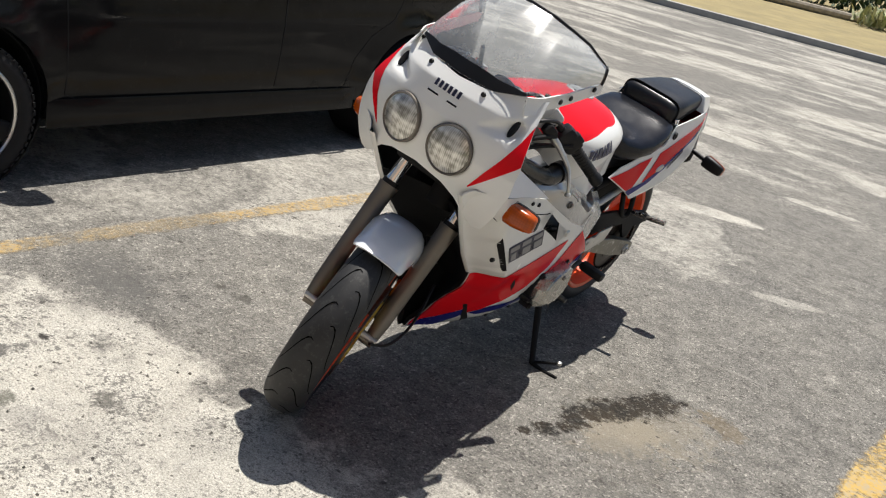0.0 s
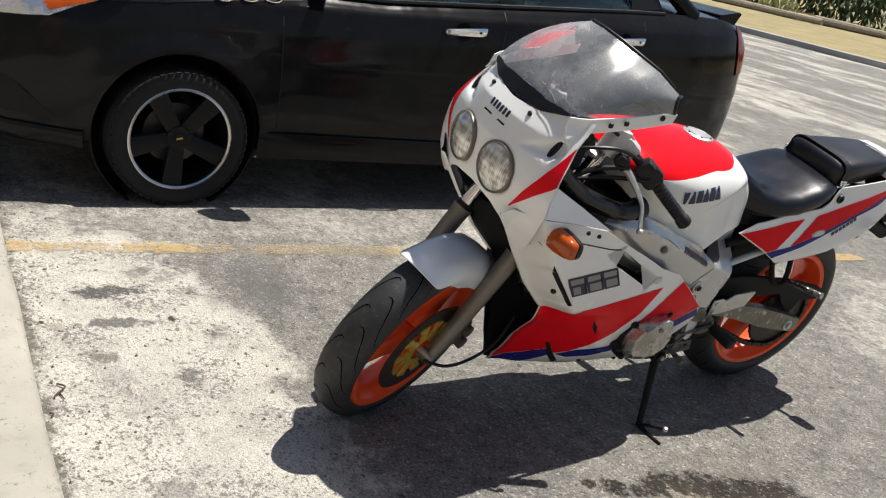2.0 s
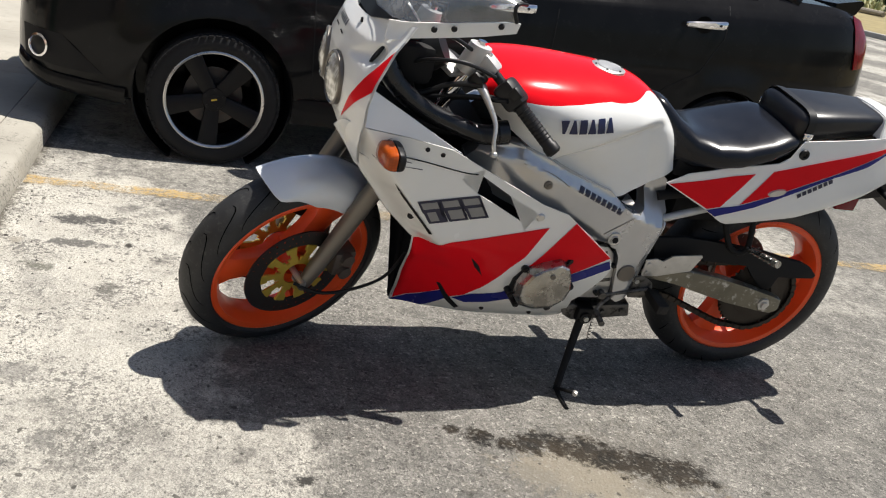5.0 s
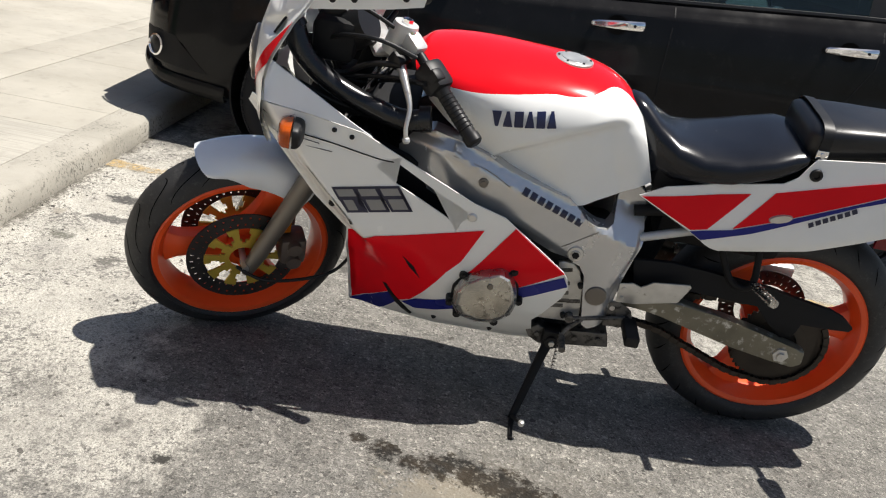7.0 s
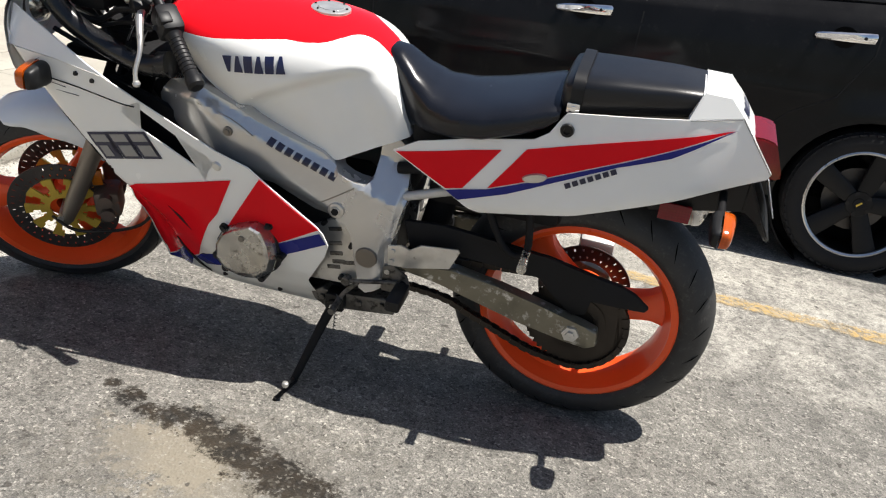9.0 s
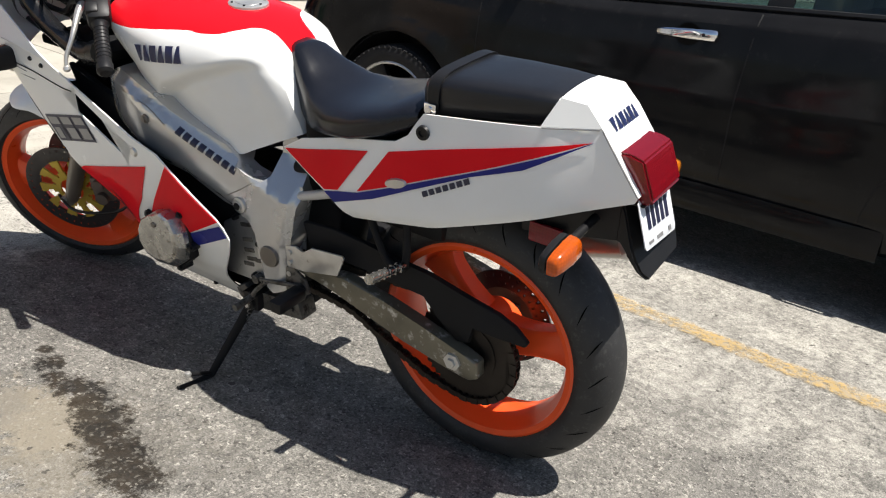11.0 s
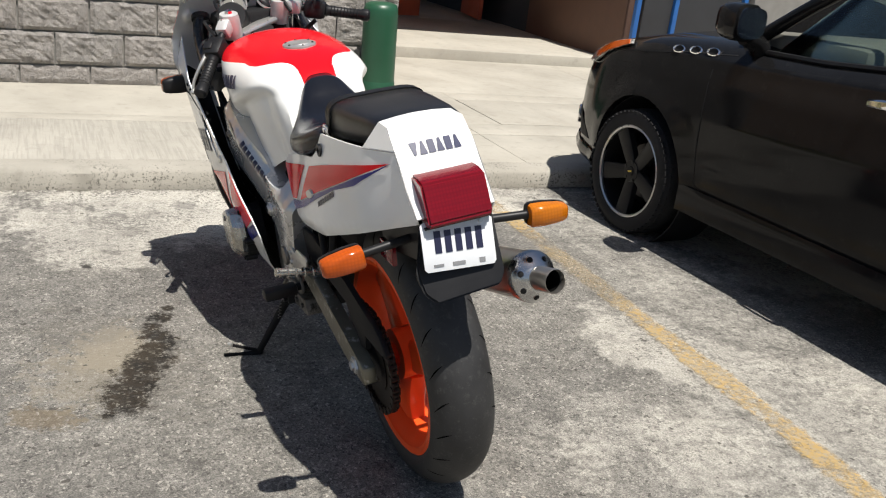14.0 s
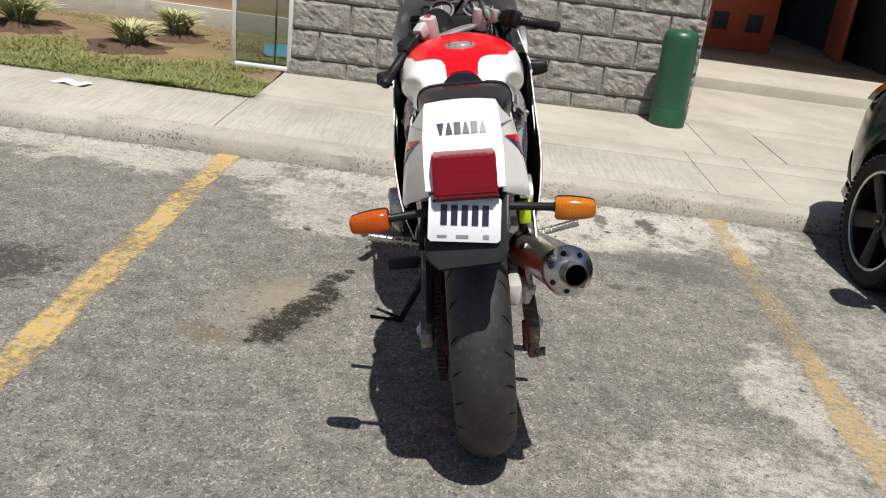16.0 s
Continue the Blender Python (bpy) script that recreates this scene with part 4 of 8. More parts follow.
def distance():
    """Far side of the road: kerb, dry grass verge, pale logs, dark hedge."""
    m = LOT @ pose(-9.3, 25.0, 0, 0, 0, 4)
    bm = bmesh.new()
    box(bm, -60, 0.2, 0.06, 300, 0.5, 0.24, 0.03)
    tagged(part("far_kerb", bm, DARKKERB, at=m), "concrete kerb on the far side of the road", "kerb", kind="structure")
    bm = bmesh.new()
    rows = []
    for i in range(30):
        b = 0.45 + 60 * (i / 29) ** 1.5
        rows.append([(a, b, 0.14 + 0.05 * noise.noise(Vector((a * 0.3, b * 0.3, 0))) + 0.035 * max(0.0, b - 1.0)) for a in np.linspace(-190, 70, 90)])
    loft(bm, rows, False, False)
    tagged(part("verge", bm, DRYGRASS, at=m), "dry straw-coloured grass verge beyond the road", "verge", kind="structure")
    rnd = random.Random(8)
    for k in range(10):
        a, b = -58 + k * 6.2 + rnd.uniform(-1, 1), 11.5 + (k % 2) * 1.6 + rnd.uniform(-0.4, 0.4)
        bm = bmesh.new()
        n = 8
        pts = [(-3.2 + 6.4 * i / n, 0.12 * noise.noise(Vector((i * 0.7, k, 0))), 0.0) for i in range(n + 1)]
        tube(bm, pts, [0.2 - 0.06 * i / n for i in range(n + 1)], 9, 2)
        tagged(part("log", bm, LOG, at=m @ pose(a, b, 0.3 + 0.035 * (b - 1), 0, 0, rnd.uniform(-5, 9))), "pale weathered log lying on the dry verge", "log", "logs on the verge")
    for k in range(7):
        a, b = -50 + k * 8.6 + rnd.uniform(-2, 2), 13.0 + rnd.uniform(-1, 1.5)
        bm = bmesh.new()
        spots = [(rnd.gauss(0, 0.45), rnd.gauss(0, 0.45), rnd.uniform(0, 0.5)) for _ in range(260)]
        blades(bm, spots, 0.2, 0.5, 0.06, 1.3, rnd)
        tagged(part("shrub", bm, TUFT, at=m @ pose(a, b, 0.12 + 0.035 * (b - 1))), "low yellow-green shrub on the dry verge", "shrub", "shrubs on the verge")
    bm = bmesh.new()
    spots = [(rnd.uniform(-110, 40), rnd.uniform(19, 22), 0.7 + 2.2 * rnd.random() ** 0.8) for _ in range(26000)]
    blades(bm, spots, 0.25, 0.5, 0.09, 1.4, rnd)
    tagged(part("hedge", bm, HEDGE, at=m), "dark green hedge in the distance", "hedge", kind="stuff")


distance()


def loose_grit():
    """Small stones and crumbs of dirt, thickest along the foot of the kerb."""
    rnd = random.Random(21)
    bm = bmesh.new()
    spots = [(rnd.uniform(-3.2, 3.0), 0.02 + 0.05 * rnd.expovariate(1.0), rnd.uniform(0.002, 0.0065)) for _ in range(420)]
    spots += [(rnd.uniform(-2.6, 1.2), 0.1 + 2.8 * rnd.random(), rnd.uniform(0.002, 0.006)) for _ in range(160)]
    spots += [(rnd.uniform(-2.4, -0.9), rnd.uniform(0.05, 0.7), rnd.uniform(0.002, 0.007)) for _ in range(90)]
    for a, b, q in spots:
        top = bm.verts.new((a + rnd.uniform(-0.3, 0.3) * q, b + rnd.uniform(-0.3, 0.3) * q, q * rnd.uniform(0.7, 1.3)))
        n = 5
        ring = [bm.verts.new((a + q * rnd.uniform(0.7, 1.3) * math.cos(6.283 * k / n), b + q * rnd.uniform(0.7, 1.3) * math.sin(6.283 * k / n), -0.001)) for k in range(n)]
        for k in range(n):
            bm.faces.new((ring[k], ring[(k + 1) % n], top))
    tagged(part("grit", bm, GRIT, at=LOT.copy(), angle=10), "small loose stones and dirt crumbs on the asphalt", "grit", kind="stuff")
    for pts in ([(-1.43, 0.062, 0.005), (-1.41, 0.08, 0.008), (-1.385, 0.065, 0.005), (-1.352, 0.072, 0.004)], [(-1.39, 0.066, 0.006), (-1.372, 0.052, 0.006), (-1.36, 0.048, 0.004)], [(-1.29, 0.028, 0.005), (-1.28, 0.036, 0.007), (-1.27, 0.03, 0.004)]):
        bm = bmesh.new()
        tube(bm, pts, [0.003, 0.0025, 0.002, 0.0015][:len(pts)], 6, 4)
        tagged(part("twig", bm, EARTH, at=LOT.copy()), "thin dark dry twig lying near the kerb", "twig", "twigs by the kerb")


loose_grit()


# ---- the motorcycle: x ahead from the rear axle, y to its left, z up from the ground in its own plane ----
BIKE = pose(0.7026, 4.0908, -0.004, -11.5, 0, 245.1)
bike = thing("motorcycle", BIKE, "white and red sport motorcycle with orange wheels on its side stand", "motorcycle")
STEER = 25.0
AX = Vector((-0.4147, 0, 0.91))  # steering axis, pointing up and back
HEADSTOCK = Vector((1.2, 0, 0.88))
TURN = Matrix.Translation(HEADSTOCK) @ Matrix.Rotation(radians(STEER), 4, AX) @ Matrix.Translation(-HEADSTOCK)


def torus_tyre(bm, R, half, crown, bead, seg=72, n=14):
    """A motorcycle tyre: round tread, side walls and beads."""
    prof = []
    for k in range(n + 1):
        a = math.pi * (k / n - 0.5)
        prof.append((R - crown + crown * math.cos(a), half * math.sin(a)))
    prof += [(bead + 0.008, half * 0.95), (bead, half * 0.86), (bead - 0.008, half * 0.74), (bead - 0.008, -half * 0.74), (bead, -half * 0.86), (bead + 0.008, -half * 0.95)]
    lathe(bm, prof, seg)


def tread_cuts(bm, R, half, crown, count, sweep, low=6, high=72, groove=0.0105, wave=0.05):
    """Slanted grooves of the tread: flat ribbons on the rubber, groove shade painted near black."""
    for k in range(count):
        for s in (-1, 1):
            a0 = 2 * math.pi * (k + (0.5 if s > 0 else 0)) / count
            rows = []
            for i in range(9):
                t = i / 8
                lat = s * radians(low + (high - low) * t)
                ang = a0 + sweep * (t ** 1.4) + wave * math.sin(t * 6)
                w = groove * math.sin(math.pi * min(max(t, 0.06), 0.94)) / R * 0.42
                ring = []
                for d in (-w, w):
                    r = R - crown + (crown + 0.0006) * math.cos(lat)
                    ring.append((r * math.cos(ang + d), (half + 0.0006) * math.sin(lat), r * math.sin(ang + d)))
                rows.append(ring)
            loft(bm, rows, False, False)


def spoked_rim(bm, R, half, hub_r, hub_half, phase, seg=72):
    lathe(bm, [(R, half), (R - 0.006, half + 0.004), (R - 0.018, half), (R - 0.02, half * 0.82), (R - 0.034, half * 0.5), (R - 0.036, 0), (R - 0.034, -half * 0.5), (R - 0.02, -half * 0.82), (R - 0.018, -half), (R - 0.006, -half - 0.004), (R, -half), (R - 0.012, -half * 0.7), (R - 0.022, 0), (R - 0.012, half * 0.7)], seg)
    lathe(bm, [(hub_r, -hub_half), (hub_r, hub_half), (hub_r * 0.5, hub_half), (hub_r * 0.5, -hub_half)], 28)
    for k in range(3):
        a = phase + 2 * math.pi * k / 3
        rows = []
        for t in np.linspace(0, 1, 9):
            r = hub_r * 0.85 + (R - 0.03 - hub_r * 0.85) * t
            w = 0.036 + 0.012 * (2 * t - 1) ** 2 + 0.024 * max(0, t - 0.75) * 4 * 0.5
            d = 0.026 + 0.008 * (1 - t)
            ring = []
            for j in range(12):
                u = 2 * math.pi * j / 12
                cu, su = math.cos(u), math.sin(u)
                tang = w * math.copysign(abs(cu) ** 0.6, cu)
                lat = d * math.copysign(abs(su) ** 0.6, su)
                rad = Vector((math.cos(a), 0, math.sin(a))) * r
                ring.append(rad + Vector((-math.sin(a), 0, math.cos(a))) * tang + Vector((0, lat, 0)))
            rows.append(ring)
        loft(bm, rows)


def brake_disc(bm, r0, r1, th, y, holes):
    """A drilled brake disc: rings of metal between rows of holes."""
    n = holes * 4
    mid = [(r0 + (r1 - r0) * f) for f in (0.0, 0.14, 0.34, 0.6, 0.82, 1.0)]
    for f in (-1, 1):
        grid = [[bm.verts.new((r * math.cos(2 * math.pi * k / n), y + f * th / 2, r * math.sin(2 * math.pi * k / n))) for r in mid] for k in range(n)]
        for k in range(n):
            for i in range(5):
                if (i == 1 and k % 4 == 0) or (i == 3 and k % 4 == 2):
                    continue
                bm.faces.new((grid[k][i], grid[k][i + 1], grid[(k + 1) % n][i + 1], grid[(k + 1) % n][i]))
    lathe(bm, [(r1, y - th / 2), (r1, y + th / 2)], n, False)
    lathe(bm, [(r0, y - th / 2), (r0, y + th / 2)], n, False)


def carrier(bm, r0, r1, th, y, arms):
    """Disc carrier: a hub ring, paired arms and outer buttons in one plate."""
    n = arms * 8
    radii = [r0, r0 + 0.014, r0 + 0.026, r1 - 0.014, r1 + 0.004]
    grid = [[bm.verts.new((q * math.cos(2 * math.pi * k / n), y, q * math.sin(2 * math.pi * k / n))) for q in radii] for k in range(n)]
    for k in range(n):
        for i in range(4):
            c = k % 8
            if (i == 1 and c in (3, 4)) or (i == 2 and c not in (0, 7, 1)) or (i == 3 and c not in (0, 7, 1, 6)):
                continue
            bm.faces.new((grid[k][i], grid[k][i + 1], grid[(k + 1) % n][i + 1], grid[(k + 1) % n][i]))
    bmesh.ops.delete(bm, geom=[v for v in bm.verts if not v.link_faces], context="VERTS")
    bmesh.ops.solidify(bm, geom=bm.faces[:], thickness=th)


# rear wheel
RW = new("rear_wheel")
RW.parent = bike
RW.matrix_basis = Matrix.Translation((0.0, 0, 0.331))
R_REAR = 0.327
bm = bmesh.new()
torus_tyre(bm, R_REAR, 0.074, 0.066, 0.243)
part("tyre", bm, TYRE, RW, "worn black rear tyre")
bm = bmesh.new()
tread_cuts(bm, R_REAR, 0.074, 0.066, 24, 0.1, 40, 74, 0.006, 0.0)
part("tread_groove", bm, GROOVE, RW)["kind"] = "stuff"
bm = bmesh.new()
spoked_rim(bm, 0.243, 0.064, 0.062, 0.05, radians(48))
part("rim", bm, ORANGE, RW, "orange painted three-spoke rim")
bm = bmesh.new()
brake_disc(bm, 0.075, 0.118, 0.005, -0.07, 30)
part("brake_disc", bm, STEEL, RW, "drilled steel brake disc")
bm = bmesh.new()
n = 46
tooth = [(0.118 + 0.005 * (1 if k % 2 else -1)) for k in range(2 * n)]
slab(bm, [(tooth[k] * math.cos(math.pi * k / n), tooth[k] * math.sin(math.pi * k / n)) for k in range(2 * n)], 0.094, 0.1)
lathe(bm, [(0.062, 0.07), (0.075, 0.103), (0.05, 0.105), (0.03, 0.07)], 30)
part("sprocket", bm, CHAIN, RW, "greasy dark rear sprocket")

# front wheel, turned to the left
FW = new("front_wheel")
FW.parent = bike
FC = Vector((1.45, -0.004, 0.288))
FW.matrix_basis = Matrix.Translation(FC) @ Matrix.Rotation(radians(STEER), 4, AX)
R_FRONT = 0.294
bm = bmesh.new()
torus_tyre(bm, R_FRONT, 0.06, 0.054, 0.233)
part("tyre", bm, TYRE, FW, "worn black front tyre")
bm = bmesh.new()
tread_cuts(bm, R_FRONT, 0.06, 0.054, 18, -0.42)
part("tread_groove", bm, GROOVE, FW)["kind"] = "stuff"
bm = bmesh.new()
spoked_rim(bm, 0.233, 0.05, 0.045, 0.05, radians(2))
part("rim", bm, ORANGE, FW, "orange painted three-spoke rim")
for s in (-1, 1):
    bm = bmesh.new()
    brake_disc(bm, 0.1, 0.146, 0.005, s * 0.066, 36)
    part("brake_disc", bm, STEEL, FW, "drilled steel brake disc")
    bm = bmesh.new()
    carrier(bm, 0.036, 0.098, 0.006, s * 0.066, 10)
    part("disc_carrier", bm, GOLD, FW, "gold disc carrier")

# fork, fender, calipers: they turn with the front wheel
FORKPIV = Matrix.Translation(FC) @ Matrix.Rotation(radians(STEER), 4, AX)
fork = new("fork")
fork.parent = bike
fork.matrix_basis = FORKPIV
for s in (-1, 1):
    foot = Vector((-0.012, s * 0.1, -0.012))
    up = AX
    back = Vector((-0.03, 0, 0))
    bm = bmesh.new()
    tube(bm, [foot, foot + up * 0.06, foot + up * 0.16, foot + up * 0.36, foot + up * 0.375], [0.018, 0.023, 0.024, 0.027, 0.03], 18, 1)
    rod(bm, foot + Vector((0.004, s * 0.012, 0.0)), foot + Vector((0.004, -s * 0.03, 0.0)), 0.017)
    part("fork_leg", bm, FORK, fork)
    bm = bmesh.new()
    rod(bm, foot + up * 0.375, foot + up * 0.73, 0.0195)
    part("fork_tube", bm, CHROME, fork, "chrome fork tube")
    bm = bmesh.new()
    rod(bm, foot + up * 0.372, foot + up * 0.388, 0.024)
    part("dust_seal", bm, BLACK, fork)
    bm = bmesh.new()
    box(bm, -0.125, s * 0.07, 0.035, 0.07, 0.075, 0.085, 0.014)
    for z in (0.012, 0.058):
        rod(bm, (-0.125, s * 0.1, z), (-0.125, s * 0.122, z), 0.019)
    part("caliper", bm, CALIPER, fork, "dusty front brake caliper")
bm = bmesh.new()
box(bm, -0.105, 0.075, 0.112, 0.028, 0.012, 0.05, 0.003)
part("reflector", bm, AMBER2, fork, "amber side reflector")
bm = bmesh.new()
rod(bm, (0, -0.115, 0), (0, 0.118, 0), 0.009)
part("axle", bm, ALU, fork)
bm = bmesh.new()
tube(bm, [(1.43, 0.1, 0.27), (1.36, 0.112, 0.252), (1.27, 0.1, 0.262), (1.18, 0.07, 0.29), (1.13, 0.05, 0.36)], 0.0045, 8)
part("speedometer_cable", bm, BLACK, bike, "thin black cable from the front hub")
# fender over the tyre
bm = bmesh.new()
rows = []
for k in range(19):
    q = k / 18
    ra = R_FRONT + 0.026
    wid = 0.073 + 0.012 * q
    drop = (0.055 + 0.03 * q) * (0.55 + 0.45 * smooth01(q / 0.22))
    ring = []
    for j in range(-8, 9):
        u = j / 8
        lat = wid * math.copysign(min(1.0, abs(u) * 1.5) ** 0.9, u)
        d = 0 if abs(u) < 0.45 else drop * ((abs(u) - 0.45) / 0.55)
        d += 0.016 * min(1.0, abs(u) / 0.6) ** 2
        a0 = 68 + 3 * u * u + 11 * max(0.0, (abs(u) - 0.4) / 0.6) ** 2.2
        a = radians(a0 + (128 - a0) * q)
        ring.append(((ra - d) * math.cos(a), lat, (ra - d) * math.sin(a)))
    rows.append(ring)
inner = [[Vector(p) * 0.985 for p in r] for r in rows]
va, vb = loft(bm, rows, False, False), loft(bm, inner, False, False)
for ra_, rb_ in ((va[0], vb[0]), (va[-1], vb[-1]), ([r[0] for r in va], [r[0] for r in vb]), ([r[-1] for r in va], [r[-1] for r in vb])):
    for i in range(len(ra_) - 1):
        bm.faces.new((ra_[i], ra_[i + 1], rb_[i + 1], rb_[i]))
part("fender", bm, FENDER, fork, "silver white front mudguard", 60)
# yokes, bars and levers
bars = new("handlebar")
bars.parent = bike
bm = bmesh.new()
box(bm, 0, 0, 0, 0.06, 0.24, 0.018, 0.008, TURN @ Matrix.Translation((1.165, 0, 0.935)))
part("top_yoke", bm, ALU, bars, "silver top yoke")
bm = bmesh.new()
box(bm, 0, 0, 0, 0.08, 0.26, 0.05, 0.012, TURN @ Matrix.Translation((1.235, 0, 0.72)))
part("lower_yoke", bm, MATT, bars)
for s, clamp, end in ((1, Vector((1.085, 0.11, 0.975)), Vector((0.89, 0.262, 0.808))), (-1, Vector((1.17, -0.09, 0.985)), Vector((1.066, -0.345, 0.93)))):
    d = (end - clamp).normalized()
    ln = (end - clamp).length
    q = d.to_track_quat("Z", "X").to_matrix().to_4x4()
    bm = bmesh.new()
    rod(bm, clamp, clamp + d * 0.15, 0.0115)
    part("clip_on", bm, BLACK, bars, "black clip-on bar")
    bm = bmesh.new()
    tube(bm, [clamp + Vector((0.02, -s * 0.012, -0.05)), clamp + Vector((0.004, -s * 0.006, 0.0)), clamp + Vector((0, -s * 0.006, 0.02))], [0.031, 0.032, 0.028], 20, 1)
    box(bm, 0, 0, 0, 0.044, 0.04, 0.05, 0.01, Matrix.Translation(clamp + d * 0.035) @ q)
    holder = part("bar_clamp", bm, CAST, bars, "cast silver bar clamp")
    bm = bmesh.new()
    rod(bm, clamp + Vector((0.0, -s * 0.006, 0.018)), clamp + Vector((-0.002, -s * 0.006, 0.03)), 0.013, 0.012, 6)
    rod(bm, clamp + d * 0.04 + Vector((0.01, 0, 0.02)), clamp + d * 0.04 + Vector((0.008, 0, 0.034)), 0.007, 0.006, 8)
    part("clamp_bolt", bm, CHROME, holder)
    bm = bmesh.new()
    g0 = ln - 0.135
    tube(bm, [clamp + d * (g0 - 0.006), clamp + d * g0, clamp + d * (ln - 0.028), clamp + d * (ln - 0.024), clamp + d * (ln - 0.006), clamp + d * ln], [0.021, 0.0165, 0.0165, 0.0195, 0.0195, 0.013], 16, 1)
    part("grip", bm, BLACK, bars, "black ribbed rubber grip")
    rib = bmesh.new()
    for k in range(9):
        lathe(rib, [(0.0163, -0.002), (0.018, 0), (0.0163, 0.002)], 14, False, "z", at=Matrix.Translation(clamp + d * (g0 + 0.01 + k * 0.0105)) @ q)
    part("grip_rib", rib, MATT, bars)["kind"] = "stuff"
    bm = bmesh.new()
    box(bm, 0, 0, 0, 0.056, 0.056, 0.072, 0.014, Matrix.Translation(clamp + d * (g0 - 0.042)) @ q)
    box(bm, 0.018, 0.014, 0, 0.03, 0.03, 0.03, 0.006, Matrix.Translation(clamp + d * (g0 - 0.035)) @ q)
    part("switch_box", bm, BLACK, bars)
    bm = bmesh.new()
    if s > 0:
        tip = Vector((1.041, 0.257, 0.786))
        tube(bm, [(1.083, 0.156, 0.915), (1.068, 0.185, 0.895), (1.046, 0.226, 0.852), (1.046, 0.25, 0.812), tip], [0.012, 0.009, 0.0058, 0.005, 0.005], 10, 5)
    else:
        tip = Vector((1.15, -0.33, 0.925))
        tube(bm, [(1.19, -0.15, 0.975), (1.18, -0.22, 0.955), tip], [0.009, 0.007, 0.006], 8, 5)
    lathe(bm, [(0.0, -0.009), (0.007, -0.006), (0.0095, 0), (0.007, 0.006), (0.0, 0.009)], 10, False, "z", at=Matrix.Translation(tip))
    part("lever", bm, ALU, bars, "worn aluminium lever")
    bm = bmesh.new()
    p = Vector((1.088, 0.148, 0.925)) if s > 0 else Vector((1.185, -0.14, 0.975))
    box(bm, 0, 0, 0, 0.034, 0.04, 0.036, 0.008, Matrix.Translation(p) @ q)
    rod(bm, p + Vector((0, 0, -0.02)), p + Vector((0, 0, 0.022)), 0.011, None, 12)
    part("lever_mount", bm, BLACK, bars, "black lever mount")
for pts, r in (([(1.12, -0.1, 0.97), (1.22, -0.06, 1.06), (1.27, 0.0, 1.0), (1.25, 0.08, 0.9), (1.2, 0.1, 0.8)], 0.006), ([(1.1, 0.12, 0.98), (1.2, 0.12, 1.02), (1.27, 0.07, 0.98), (1.25, 0.03, 0.85)], 0.005), ([(1.05, 0.16, 0.94), (1.15, 0.17, 0.97), (1.25, 0.12, 0.93), (1.2, 0.08, 0.82)], 0.005), ([(1.0, 0.19, 0.9), (1.12, 0.15, 0.88), (1.22, 0.1, 0.84)], 0.005)):
    bm = bmesh.new()
    tube(bm, pts, r, 8)
    part("cable", bm, BLACK, bars)
bm = bmesh.new()
box(bm, 1.24, 0, 0.93, 0.1, 0.26, 0.1, 0.02)
part("instrument_bay", bm, MATT, bars, "black instrument surround")
bm = bmesh.new()
box(bm, 1.16, 0, 0.785, 0.26, 0.3, 0.025, 0.006)
part("inner_tray", bm, MATT, bars, "black tray under the dials")
bm = bmesh.new()
tube(bm, [(1.235, 0.06, 0.93), (1.2, 0.07, 0.955), (1.17, 0.08, 0.975)], [0.05, 0.053, 0.045], 20, 3)
part("instrument_pod", bm, BLACK, bars, "black round instrument back")
for pts, r in (([(1.3, 0.14, 0.88), (1.22, 0.12, 0.86), (1.15, 0.14, 0.9), (1.08, 0.17, 0.92)], 0.007), ([(1.28, 0.1, 0.85), (1.18, 0.08, 0.83), (1.1, 0.11, 0.86), (1.02, 0.2, 0.9)], 0.006), ([(1.32, 0.05, 0.86), (1.22, 0.03, 0.82), (1.12, 0.06, 0.84)], 0.009), ([(1.27, -0.1, 0.9), (1.18, -0.12, 0.88), (1.13, -0.18, 0.93)], 0.007), ([(1.3, 0.17, 0.84), (1.2, 0.16, 0.8), (1.1, 0.14, 0.79)], 0.006)):
    bm = bmesh.new()
    tube(bm, pts, r, 8)
    part("cable", bm, BLACK, bars)
# dials inside the fairing
for y, r in ((0.055, 0.042), (-0.06, 0.038)):
    dm = Matrix.Translation((1.23, y, 1.0)) @ Matrix.Rotation(radians(-48), 4, "Y")
    dial = bmesh.new()
    lathe(dial, [(0.0, -0.04), (r, -0.04), (r, 0.004), (r - 0.005, 0.006), (r - 0.006, 0.001), (0.0, 0.001)], 28, False, "z", at=dm)
    d_ob = part("dial", dial, BLACK, bike, "black instrument with a grey rim")
    face = bmesh.new()
    lathe(face, [(0.0, 0.0022), (r - 0.012, 0.0022), (r - 0.012, 0.0018), (0.0, 0.0018)], 28, False, "z", at=dm)
    part("dial_face", face, DASH, d_ob, "grey dial face")
    rim = bmesh.new()
    lathe(rim, [(r - 0.006, 0.004), (r - 0.002, 0.008), (r + 0.002, 0.004)], 28, True, "z", at=dm)
    part("dial_rim", rim, ALU, d_ob, "pale metal dial rim")
    hand = bmesh.new()
    box(hand, -0.004, 0.0, 0.003, r * 1.1, 0.0022, 0.001, 0, dm)
    part("pointer", hand, PAPER, d_ob, "white pointer")

